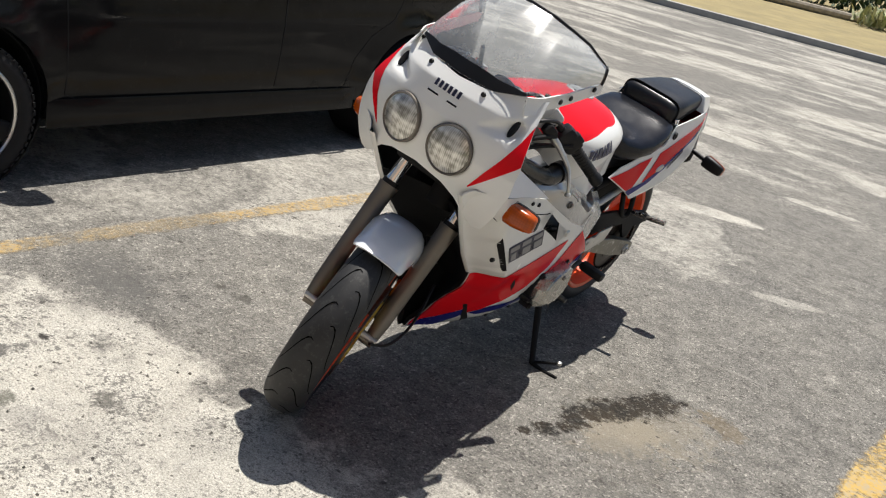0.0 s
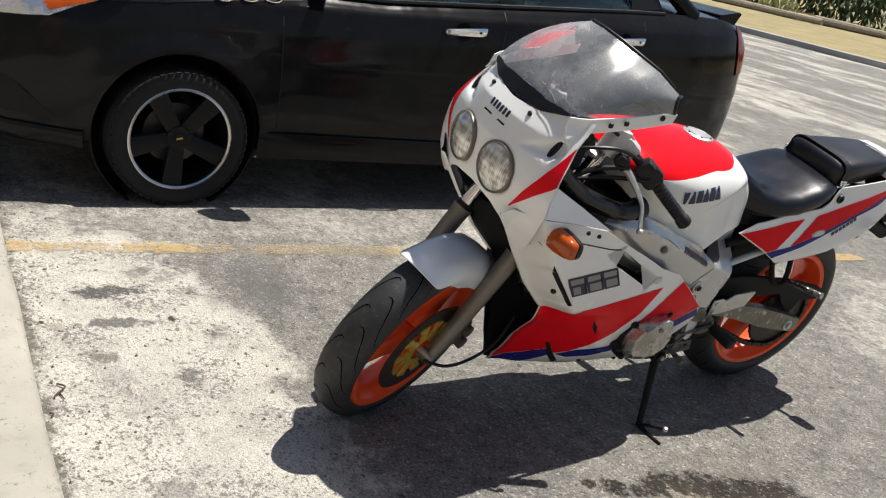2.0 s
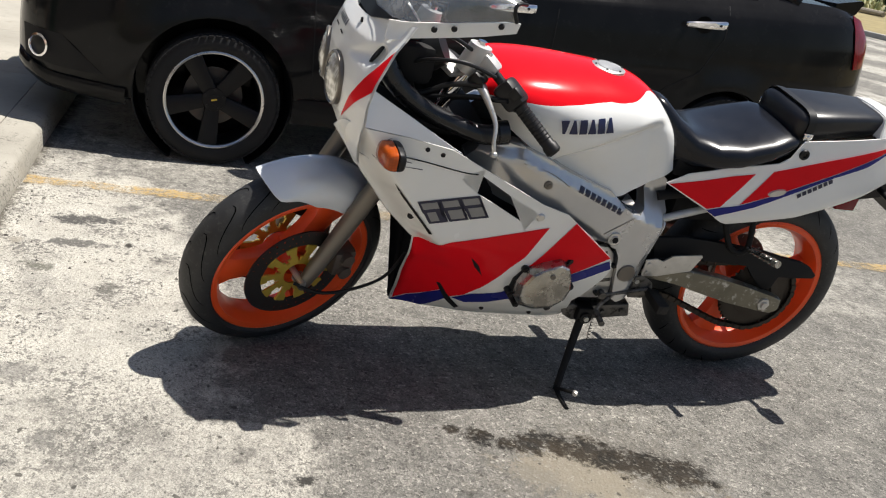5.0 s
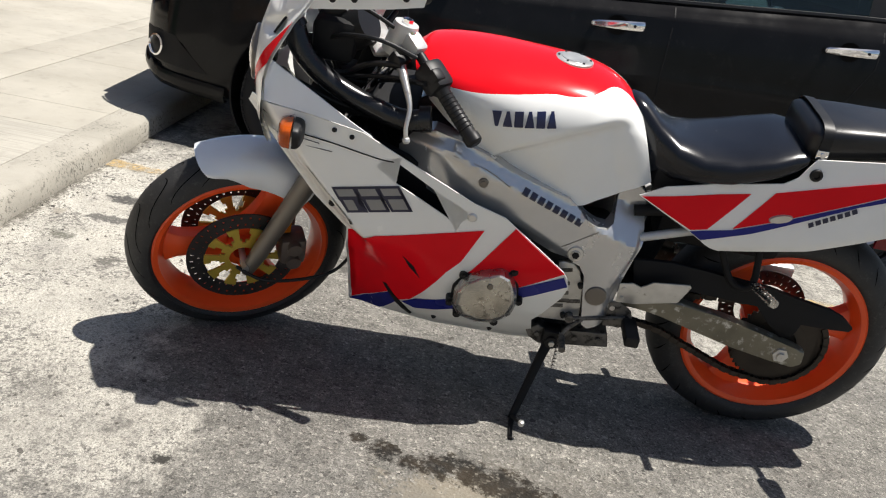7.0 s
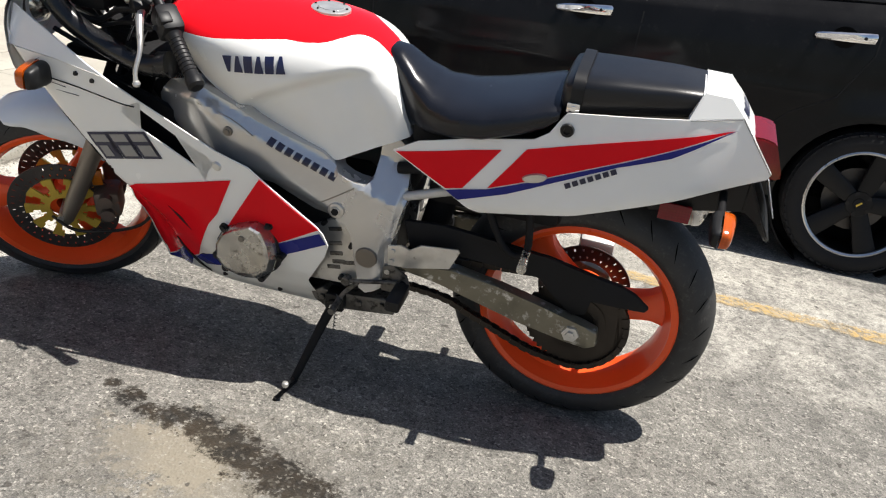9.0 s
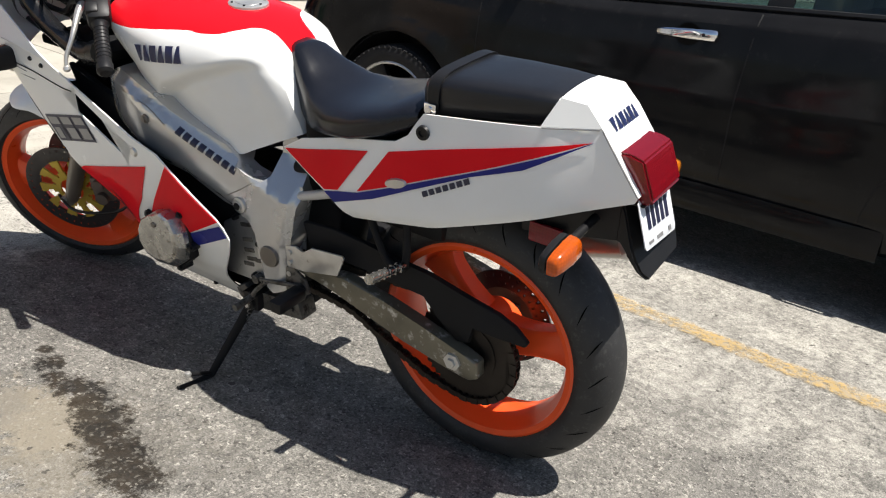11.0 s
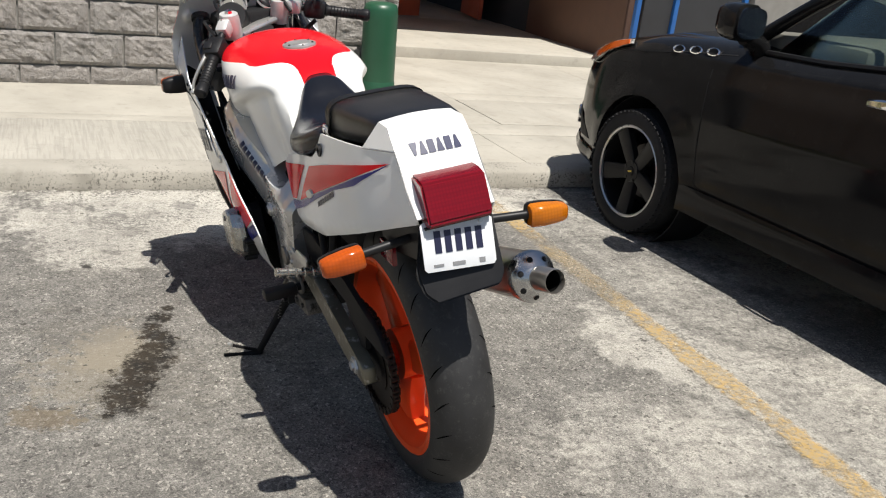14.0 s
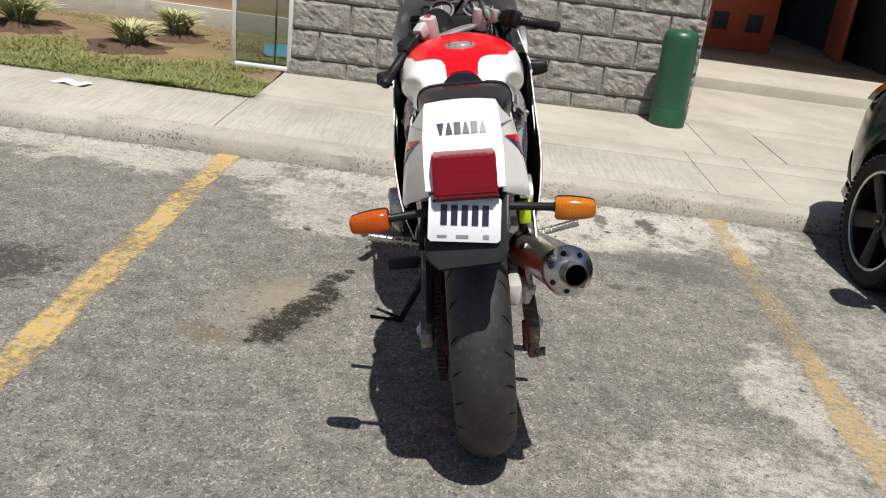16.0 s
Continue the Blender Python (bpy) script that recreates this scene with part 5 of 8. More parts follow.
# ---- tank ----
T_TOP = [(0.522, 0.872), (0.545, 0.907), (0.58, 0.932), (0.64, 0.948), (0.77, 0.956), (0.9, 0.954), (1.0, 0.94), (1.05, 0.915)]
T_BOT = [(0.522, 0.722), (0.575, 0.702), (0.635, 0.68), (0.69, 0.662), (0.74, 0.646), (0.775, 0.647), (0.82, 0.665), (0.877, 0.69), (0.94, 0.73), (1.02, 0.795), (1.05, 0.83)]
T_W = [(0.522, 0.112), (0.56, 0.138), (0.6, 0.157), (0.66, 0.175), (0.78, 0.192), (0.9, 0.188), (1.0, 0.16), (1.05, 0.12)]
T_RED = [(0.53, 0.045), (0.56, 0.05), (0.585, 0.068), (0.61, 0.1), (0.64, 0.128), (0.68, 0.15), (0.7, 0.16)]
T_REDZ = [(0.66, 0.92), (0.7, 0.916), (0.767, 0.909), (0.84, 0.901), (0.913, 0.893), (0.99, 0.89), (1.05, 0.88)]


def tank_lean(x0):
    return 0.4 + 0.2 * smooth01((x0 - 0.53) / 0.35)


def tank_side(x, z):
    """How far out the tank stands at height z of the section whose top lies at x."""
    x0 = x - 0.5 * (z - 0.9)
    for _ in range(6):
        x0 = x - tank_lean(x0) * (z - 0.9)
    w, zt, zb = curve(T_W, x0), curve(T_TOP, x0), curve(T_BOT, x0)
    t = (zt - z) / max(zt - zb, 1e-4)
    y = w * (1 - max(0, 1 - t / 0.42) ** 2.6) ** (1 / 2.0)
    y *= 1 - (0.07 + 0.04 * smooth01((x0 - 0.53) / 0.16)) * smooth01((t - 0.45) / 0.55)
    brow = curve([(0.5, 0.885), (0.58, 0.872), (0.66, 0.845), (0.74, 0.81), (0.82, 0.76), (0.88, 0.69)], x)
    knee = smooth01((brow + 0.012 - z) / 0.04) * (0.25 + 0.75 * smooth01((x0 - 0.525) / 0.1))
    return y - 0.03 * knee * smooth01((y - 0.06) / 0.05)


bm = bmesh.new()
NA, NB = 14, 40
rings = []
for x0 in np.linspace(0.522, 1.05, 80):
    zt, zb, yr = curve(T_TOP, x0), curve(T_BOT, x0), curve(T_RED, x0)
    ts = [(k / 420) ** 1.8 for k in range(421)]
    section = []
    for t in ts:
        z = zt - (zt - zb) * t
        x = x0 + tank_lean(x0) * (z - 0.9)
        section.append(Vector((x, tank_side(x, z) if t > 0 else 0.0, z)))
    by_y = next((i for i, p in enumerate(section) if p.y >= yr), 60)
    by_z = next((i for i, p in enumerate(section) if p.z <= curve(T_REDZ, x0)), 60)
    mix = smooth01((x0 - 0.62) / 0.12)
    k = round(by_y * (1 - mix) + by_z * mix)

    def pick(lo, hi, n):
        seg = section[lo:hi + 1]
        acc = [0.0]
        for a, b in zip(seg, seg[1:]):
            acc.append(acc[-1] + (b - a).length)
        out = []
        for j in range(n + 1):
            s = acc[-1] * j / n
            i = min(max(0, int(np.searchsorted(acc, s, "right")) - 1), len(seg) - 2)
            f = 0 if acc[i + 1] == acc[i] else (s - acc[i]) / (acc[i + 1] - acc[i])
            out.append(seg[i].lerp(seg[i + 1], min(f, 1.0)))
        return out
    half = pick(0, k, NA) + pick(k, len(section) - 1, NB)[1:]
    rings.append([Vector((p.x, -p.y, p.z)) for p in reversed(half)] + half[1:])
n_half = NA + NB
loft(bm, rings, False, False, lambda i: 1 if n_half - NA <= i < n_half + NA else 0)
for r in (rings[0], rings[-1]):
    f = bm.faces.new([bm.verts.new(p) for p in r])
bmesh.ops.remove_doubles(bm, verts=bm.verts, dist=1e-5)
tank = part("fuel_tank", bm, [WHITE, RED], bike, "white fuel tank with a red top", 50)
bm = bmesh.new()
cap_m = Matrix.Translation((0.69, 0, 0.948)) @ Matrix.Rotation(radians(-1.5), 4, "Y")
lathe(bm, [(0.0, 0.008), (0.03, 0.008), (0.031, 0.0065), (0.04, 0.0065), (0.046, 0.004), (0.047, -0.004), (0.0, -0.004)], 40, False, "z", at=cap_m)
cap = part("filler_cap", bm, ALU, tank, "brushed aluminium filler cap")
for k in range(6):
    bm = bmesh.new()
    a = k * math.pi / 3
    lathe(bm, [(0.0, 0.009), (0.0026, 0.009), (0.003, 0.006), (0.0, 0.006)], 8, False, "z", at=cap_m @ Matrix.Translation((0.038 * math.cos(a), 0.038 * math.sin(a), 0)))
    part("screw", bm, BLACK, cap)
for s in (-1, 1):
    bm = bmesh.new()
    mark_on(bm, 0.862, 0.829, 0.716, 0.85, 0.036, tank_side, 0.0036, s)
    part("marking", bm, NAVY, tank, "dark blue maker's mark drawn as plain shapes")

# ---- seats ----
def cushion(bm, stations, n=22, edge=3.2):
    """Loft of rounded sections: (x, half width, bottom, top)."""
    rings = []
    for x, w, zb, zt in stations:
        ring = []
        for j in range(n):
            u = 2 * math.pi * j / n
            c, s = math.cos(u), math.sin(u)
            ring.append((x, w * math.copysign(abs(c) ** (2 / edge), c), (zb + zt) / 2 + (zt - zb) / 2 * math.copysign(abs(s) ** (2 / edge), s)))
        rings.append(ring)
    loft(bm, rings)


bm = bmesh.new()
cushion(bm, [(0.545, 0.024, 0.85, 0.884), (0.53, 0.046, 0.79, 0.9), (0.5, 0.064, 0.75, 0.893), (0.46, 0.088, 0.727, 0.862), (0.41, 0.12, 0.728, 0.832), (0.35, 0.146, 0.742, 0.824), (0.28, 0.157, 0.758, 0.836), (0.2, 0.154, 0.785, 0.86), (0.15, 0.142, 0.806, 0.878), (0.122, 0.13, 0.83, 0.876)], 26)
part("rider_seat", bm, VINYL, bike, "black vinyl rider seat", 60)
bm = bmesh.new()
cushion(bm, [(0.13, 0.082, 0.86, 0.915), (0.122, 0.106, 0.845, 0.93), (0.1, 0.114, 0.845, 0.938), (0.0, 0.107, 0.862, 0.945), (-0.1, 0.096, 0.878, 0.95), (-0.165, 0.086, 0.888, 0.95), (-0.185, 0.078, 0.9, 0.943)], 26, 4.5)
pil = part("pillion_seat", bm, VINYL2, bike, "black vinyl pillion seat with a strap", 60)
bm = bmesh.new()
rows = []
for j in range(15):
    u = math.pi * j / 14
    c, s = math.cos(u), math.sin(u)
    y, z = 0.115 * math.copysign(abs(c) ** 0.42, c), 0.87 + 0.071 * abs(s) ** 0.42
    rows.append([(0.083, y, z), (0.083, y * 1.02, z + 0.003), (0.108, y * 1.02, z + 0.003), (0.108, y, z)])
loft(bm, rows)
part("strap", bm, BLACK, pil, "black grab strap")
for s in (-1, 1):
    bm = bmesh.new()
    box(bm, 0.098, s * 0.121, 0.876, 0.028, 0.006, 0.022, 0.002)
    rod(bm, (0.098, s * 0.122, 0.876), (0.098, s * 0.128, 0.876), 0.006)
    part("clip", bm, CHROME, pil, "chrome strap clip")

# ---- tail cowl ----
def tail_side(x, z):
    """Half width of the tail: widest at its foot, leaning in towards the seat and narrowing to the light."""
    foot = lerp([(-0.34, 0.79), (0.05, 0.65), (0.3, 0.6), (0.5, 0.69)], x)
    t = curve([(-0.34, 0.08), (-0.25, 0.105), (-0.14, 0.141), (0.05, 0.161), (0.2, 0.161), (0.35, 0.148), (0.5, 0.12)], x)
    return t - 0.18 * max(0.0, z - foot) + 0.004 * math.sin(min(max((z - foot) / 0.2, 0), 1) * math.pi) - 0.5 * max(0.0, foot + 0.014 - z)


TAIL = [(0.478, 0.698), (0.421, 0.734), (0.314, 0.764), (0.165, 0.798), (0.136, 0.818), (0.12, 0.846), (0.106, 0.867), (-0.02, 0.883), (-0.141, 0.899), (-0.246, 0.912), (-0.33, 0.803), (-0.325, 0.791), (-0.141, 0.72), (0.042, 0.652), (0.065, 0.645), (0.12, 0.634), (0.262, 0.602), (0.283, 0.607), (0.343, 0.64)]
TAIL_Y = 0.011
tail = new("tail_cowl")
tail.parent = bike
tail.matrix_basis = Matrix.Translation((0, TAIL_Y, 0))
tagged(tail, "white tail cowl with red and blue stripes")
for s in (-1, 1):
    bm = bmesh.new()
    shell(bm, TAIL, tail_side, 0.0125, 0.004, 0, s)
    part("side_panel", bm, WHITE, tail, angle=50)
    for nm, mt, poly in (("red_stripe", RED, [(0.47, 0.698), (0.34, 0.733), (0.23, 0.761), (0.304, 0.655), (0.342, 0.645)]),
                         ("red_stripe", RED, [(0.176, 0.775), (0.085, 0.803), (-0.011, 0.83), (-0.12, 0.859), (-0.234, 0.887), (-0.189, 0.866), (-0.07, 0.811), (0.089, 0.741), (0.181, 0.699), (0.248, 0.67)]),
                         ("blue_stripe", BLUE, [(0.342, 0.641), (0.248, 0.667), (0.181, 0.696), (0.089, 0.738), (-0.07, 0.808), (-0.189, 0.863), (-0.24, 0.889), (-0.123, 0.817), (-0.019, 0.778), (0.105, 0.718), (0.203, 0.668), (0.311, 0.625)])):
        bm = bmesh.new()
        shell(bm, poly, tail_side, 0.0125, 0.0008, 0.0024, s)
        part(nm, bm, mt, tail)
    bm = bmesh.new()
    letters_as_bars(bm, 7, 0.08, 0.709, -0.024, 0.766, 0.0115, tail_side, 0.0026, s, 0.72)
    part("marking", bm, DECAL, tail, "small dark model mark drawn as plain bars")
    bm = bmesh.new()
    lathe(bm, [(0.0, 0.006), (0.019, 0.006), (0.022, 0.0), (0.0, -0.003)], 20, False, "y", at=Matrix.Translation((0.148, s * tail_side(0.148, 0.718), 0.718)) @ Matrix.Rotation(radians(17), 4, "Y") @ Matrix.Diagonal((1.35, s, 0.5, 1)))
    part("badge", bm, ALU, tail, "small silver oval badge")
    bm = bmesh.new()
    lathe(bm, [(0.0, 0.002), (0.007, 0.002), (0.008, 0.006), (0.014, 0.006), (0.0155, 0.0), (0.0, -0.002)], 20, False, "y", at=Matrix.Translation((0.1, s * tail_side(0.1, 0.832), 0.832)) @ Matrix.Diagonal((1, s, 1, 1)))
    part("seat_lock", bm, BLACK, tail, "black seat lock")
# hump over the tail and the rear face: flat facets with rounded edges
bm = bmesh.new()
HUMP = [(-0.141, 0.109, 0.9), (-0.16, 0.077, 0.95), (-0.213, 0.078, 0.949), (-0.247, 0.081, 0.9135), (-0.331, 0.0805, 0.804)]
cols = []
for f in (1.0, 0.5, 0.0, -0.5, -1.0):
    cols.append([bm.verts.new((x, y * f, z + (0.006 * (1 - f * f) if 0 < i < 4 else 0))) for i, (x, y, z) in enumerate(HUMP)])
for c0, c1 in zip(cols, cols[1:]):
    for i in range(4):
        bm.faces.new((c0[i], c0[i + 1], c1[i + 1], c1[i]))
for c in (cols[0], cols[-1]):
    bm.faces.new((c[0], c[1], c[2], c[3]))
bmesh.ops.bevel(bm, geom=[e for e in bm.edges if len(e.link_faces) == 2 and e.calc_face_angle(0) > 0.3], offset=0.007, segments=3, affect="EDGES", profile=0.5)
inner = bmesh.ops.duplicate(bm, geom=bm.verts[:] + bm.edges[:] + bm.faces[:])
bmesh.ops.translate(bm, verts=[v for v in inner["geom"] if isinstance(v, bmesh.types.BMVert)], vec=(0.004, 0, -0.004))
part("hump", bm, WHITE, tail, angle=30)
for s in (-1, 1):
    bm = bmesh.new()
    tube(bm, [(x, s * (tail_side(x, z) + 0.0012), z) for x, z in ((-0.143, 0.8985), (-0.2, 0.906), (-0.243, 0.911))], 0.0011, 6, 3)
    tube(bm, [(x, s * (tail_side(x, z) + 0.0005), z) for x, z in ((-0.248, 0.9095), (-0.29, 0.855), (-0.33, 0.803))], 0.0011, 6, 3)
    part("seam", bm, GREYDECAL, tail)
bm = bmesh.new()
slope = (Vector((-0.247, 0, 0.9135)) - Vector((-0.331, 0, 0.804))).normalized()
facing = Vector((-slope.z, 0, slope.x))
for poly in mark_shapes(0.106, 0.027):
    bm.faces.new([bm.verts.new(Vector((-0.2575, 0, 0.8998)) + slope * q + Vector((0, 0.053 - p, 0)) + facing * (0.0012 + 0.0038 * (1 - ((0.053 - p) / 0.08) ** 2))) for p, q in poly])
part("marking", bm, NAVY, tail, "dark blue maker's mark drawn as plain shapes")

# tail light, plate, rear mudguard, indicators
bm = bmesh.new()
tmp = bmesh.new()
slab(tmp, [(-0.262, 0.872), (-0.3, 0.874), (-0.326, 0.867), (-0.343, 0.825), (-0.354, 0.797), (-0.349, 0.786), (-0.322, 0.786), (-0.29, 0.82)], -0.066, 0.066)
append(bm, tmp)
bmesh.ops.remove_doubles(bm, verts=bm.verts, dist=1e-5)
bmesh.ops.bevel(bm, geom=[e for e in bm.edges if e.calc_face_angle(0) > 0.2], offset=0.004, segments=2, affect="EDGES")
bm.transform(Matrix.Translation((0, TAIL_Y, 0)))
light = part("tail_light", bm, REDLENS, bike, "dark red ribbed tail light")
bm = bmesh.new()
box(bm, 0, 0, 0, 0.1, 0.139, 0.004, 0.001, Matrix.Translation((-0.29, TAIL_Y, 0.784)))
part("gasket", bm, BLACK, light)
plate = new("number_plate")
plate.parent = bike
plate.matrix_basis = Matrix.Translation((-0.344, 0.017, 0.745)) @ Matrix.Rotation(radians(6), 4, "X") @ Matrix.Rotation(radians(21), 4, "Y")
tagged(plate, "white number plate with dark characters drawn as bars")
bm = bmesh.new()
slab(bm, [(-0.075, -0.043), (-0.069, -0.049), (0.069, -0.049), (0.075, -0.043), (0.075, 0.039), (0.069, 0.045), (-0.069, 0.045), (-0.075, 0.039)], -0.001, 0.001, 0.0004)
bm.transform(Matrix.Rotation(radians(90), 4, "Z"))
part("sheet", bm, PLATE, plate)
for k in range(5):
    bm = bmesh.new()
    box(bm, -0.002, 0.043 - 0.0215 * k, 0.006, 0.001, 0.0135, 0.042)
    part("character_bar", bm, DECAL, plate)
for y, w, h in ((0.046, 0.02, 0.005), (0.004, 0.026, 0.007), (-0.045, 0.012, 0.009)):
    bm = bmesh.new()
    box(bm, -0.002, y, -0.038, 0.001, w, h)
    part("small_print", bm, GREYDECAL, plate)
for y in (0.05, -0.05):
    bm = bmesh.new()
    rod(bm, (-0.001, y, 0.036), (-0.005, y, 0.036), 0.005, 0.004, 10)
    part("plate_screw", bm, ALU, plate)
bm = bmesh.new()
loft(bm, [[(-0.1, -0.085, 0.72), (-0.1, 0.085, 0.72), (-0.1, 0.085, 0.66), (-0.1, -0.085, 0.66)], [(-0.25, -0.08, 0.76), (-0.25, 0.08, 0.76), (-0.25, 0.08, 0.69), (-0.25, -0.08, 0.69)], [(-0.3, -0.078, 0.78), (-0.3, 0.078, 0.78), (-0.3, 0.078, 0.7), (-0.3, -0.078, 0.7)], [(-0.342, -0.072, 0.71), (-0.342, 0.106, 0.7), (-0.33, 0.106, 0.69), (-0.33, -0.072, 0.7)], [(-0.362, -0.07, 0.672), (-0.362, 0.1, 0.662), (-0.352, 0.1, 0.658), (-0.352, -0.07, 0.668)], [(-0.372, -0.056, 0.65), (-0.372, 0.078, 0.642), (-0.362, 0.078, 0.638), (-0.362, -0.056, 0.646)]])
bmesh.ops.bevel(bm, geom=[e for e in bm.edges], offset=0.004, segments=2, affect="EDGES")
part("rear_mudguard", bm, BLACK, bike, "black plastic rear mudguard")
bm = bmesh.new()
box(bm, -0.16, 0.095, 0.675, 0.07, 0.012, 0.042, 0.003)
part("side_reflector", bm, REDLENS, bike, "red side reflector under the tail")


def indicator(name, root, tip, mat, face, stalk_r=0.009, head=0.075, deep=0.026, tall=0.024):
    """A turn indicator: black stalk and housing, lens looking ahead (face 1) or back (face -1)."""
    root, tip = Vector(root), Vector(tip)
    d = (tip - root).normalized()
    f = Vector((face, 0, 0))
    f = (f - d * f.dot(d)).normalized()
    up = d.cross(f)
    ob = new(name)
    ob.parent = bike
    tagged(ob, "amber turn indicator on a black stalk")
    q = tip - d * head
    bm = bmesh.new()
    tube(bm, [root, q - d * 0.006, q + d * 0.006], [stalk_r, stalk_r, stalk_r * 1.5], 14, 1)
    part("stalk", bm, BLACK, ob)
    for nm, mt, a0, k0 in (("lens", mat, -90, 1.0), ("housing", BLACK, 90, 0.75)):
        bm = bmesh.new()
        rings = []
        for t, k in ((0, 0.86), (0.06, 1.0), (0.35, 1.03), (0.75, 0.92), (0.94, 0.78), (1.0, 0.6)):
            ring = []
            for j in range(11):
                a = radians(a0 + 18 * j)
                c, sn = math.cos(a), math.sin(a)
                ring.append(q + d * (t * head) + f * (deep * k0 * k * math.copysign(abs(c) ** 0.6, c) + (0.004 if nm == "lens" else 0.0)) + up * (tall * k * math.copysign(abs(sn) ** 0.6, sn)))
            rings.append(ring)
        loft(bm, rings)
        part(nm, bm, mt, ob, "amber lens" if nm == "lens" else "", 50)


indicator("rear_indicator", (-0.25, 0.075, 0.735), (-0.245, 0.265, 0.715), AMBER, -1, head=0.085)
indicator("rear_indicator", (-0.25, -0.075, 0.735), (-0.265, -0.262, 0.722), AMBER2, -1, head=0.085)


# ---- fairing ----
F_S = [(0.165, 0.0), (0.175, 0.05), (0.185, 0.073), (0.2, 0.09), (0.24, 0.13), (0.29, 0.165), (0.35, 0.197), (0.42, 0.218), (0.5, 0.233), (0.62, 0.239), (0.8, 0.248)]
F_EDGE = [(0.18, 1.12), (0.27, 1.115), (0.39, 1.12), (0.475, 1.155), (0.555, 1.24), (0.66, 1.325), (0.775, 1.41), (0.85, 1.46)]


VENT = (Vector((1.131, 0.536)), Vector((1.259, 0.676)))  # low and high end of the forward-facing vent
VENT_L = (VENT[1] - VENT[0]).length
VENT_D = (VENT[1] - VENT[0]) / VENT_L


def fair_side(x, z):
    """Fairing surface: tucked in towards the belly below and round towards its front edge."""
    y = lerp(F_S, z)
    k = min(1.0, y / 0.1)
    y -= 0.012 * smooth01((0.72 - x) / 0.14) * k
    y *= 1 - 0.36 * smooth01((x - 0.88) / 0.2) * smooth01((0.54 - z) / 0.24)
    y -= (0.04 + 0.042 * smooth01((z - 0.4) / 0.12)) * smooth01((x - lerp(F_EDGE, z) + 0.09) / 0.09) * k
    # hollow in front of the vent
    u = Vector((x, z)) - VENT[0]
    along, ahead = u.dot(VENT_D) / VENT_L, u.x * VENT_D.y - u.y * VENT_D.x
    if ahead > 0:
        y -= 0.013 * smooth01(1 - ahead / 0.07) * smooth01(along / 0.06) * smooth01((1 - along) / 0.25) * smooth01(ahead / 0.006)
    return y


fairing = new("fairing")
fairing.parent = bike
tagged(fairing, "scuffed white fairing with red and blue panels")
UPPER = [(1.41, 0.775), (1.325, 0.66), (1.24, 0.555), (1.155, 0.475), (1.08, 0.519), (1.0, 0.541), (0.893, 0.57), (0.9, 0.593), (0.99, 0.64), (1.048, 0.668), (1.098, 0.703), (1.09, 0.717), (1.064, 0.729), (1.045, 0.737), (1.135, 0.78), (1.25, 0.8), (1.369, 0.812), (1.4, 0.8)]
ARM = [(1.064, 0.729), (1.029, 0.709), (0.961, 0.671), (0.877, 0.63), (0.868, 0.615), (0.884, 0.598), (0.9, 0.593), (0.893, 0.57), (0.825, 0.59), (0.762, 0.612), (0.785, 0.629), (0.862, 0.652), (0.95, 0.693), (1.045, 0.737)]
LOWER = [(1.155, 0.475), (1.132, 0.43), (1.116, 0.38), (1.113, 0.34), (1.12, 0.29), (1.13, 0.215), (1.135, 0.172), (1.05, 0.17), (0.95, 0.17), (0.8, 0.172), (0.676, 0.188), (0.63, 0.2), (0.645, 0.25), (0.662, 0.287), (0.656, 0.32), (0.605, 0.417), (0.595, 0.455), (0.605, 0.484), (0.619, 0.504), (0.69, 0.56), (0.762, 0.612), (0.825, 0.59), (0.893, 0.57), (1.0, 0.541), (1.08, 0.519)]
RED1 = [(1.15, 0.472), (1.079, 0.516), (1.0, 0.538), (0.946, 0.553), (0.828, 0.587), (0.867, 0.487), (0.896, 0.446), (0.968, 0.298), (0.998, 0.27), (1.027, 0.294), (1.052, 0.266), (1.078, 0.23), (1.105, 0.201), (1.127, 0.187), (1.127, 0.215), (1.119, 0.29), (1.112, 0.34), (1.115, 0.38), (1.131, 0.43)]
RED2 = [(0.757, 0.607), (0.69, 0.556), (0.616, 0.5), (0.715, 0.44), (0.8, 0.41), (0.847, 0.45)]
BLUE1 = [(1.131, 0.182), (1.104, 0.197), (1.077, 0.226), (1.051, 0.262), (1.027, 0.289), (1.0, 0.266), (1.03, 0.212), (1.05, 0.182), (1.08, 0.176), (1.132, 0.174)]
BLUE2 = [(0.99, 0.268), (0.954, 0.31), (0.88, 0.354), (0.83, 0.372), (0.82, 0.33), (0.868, 0.31), (0.924, 0.281), (0.954, 0.262)]
BLUE3 = [(0.718, 0.436), (0.614, 0.489), (0.599, 0.46), (0.707, 0.403)]
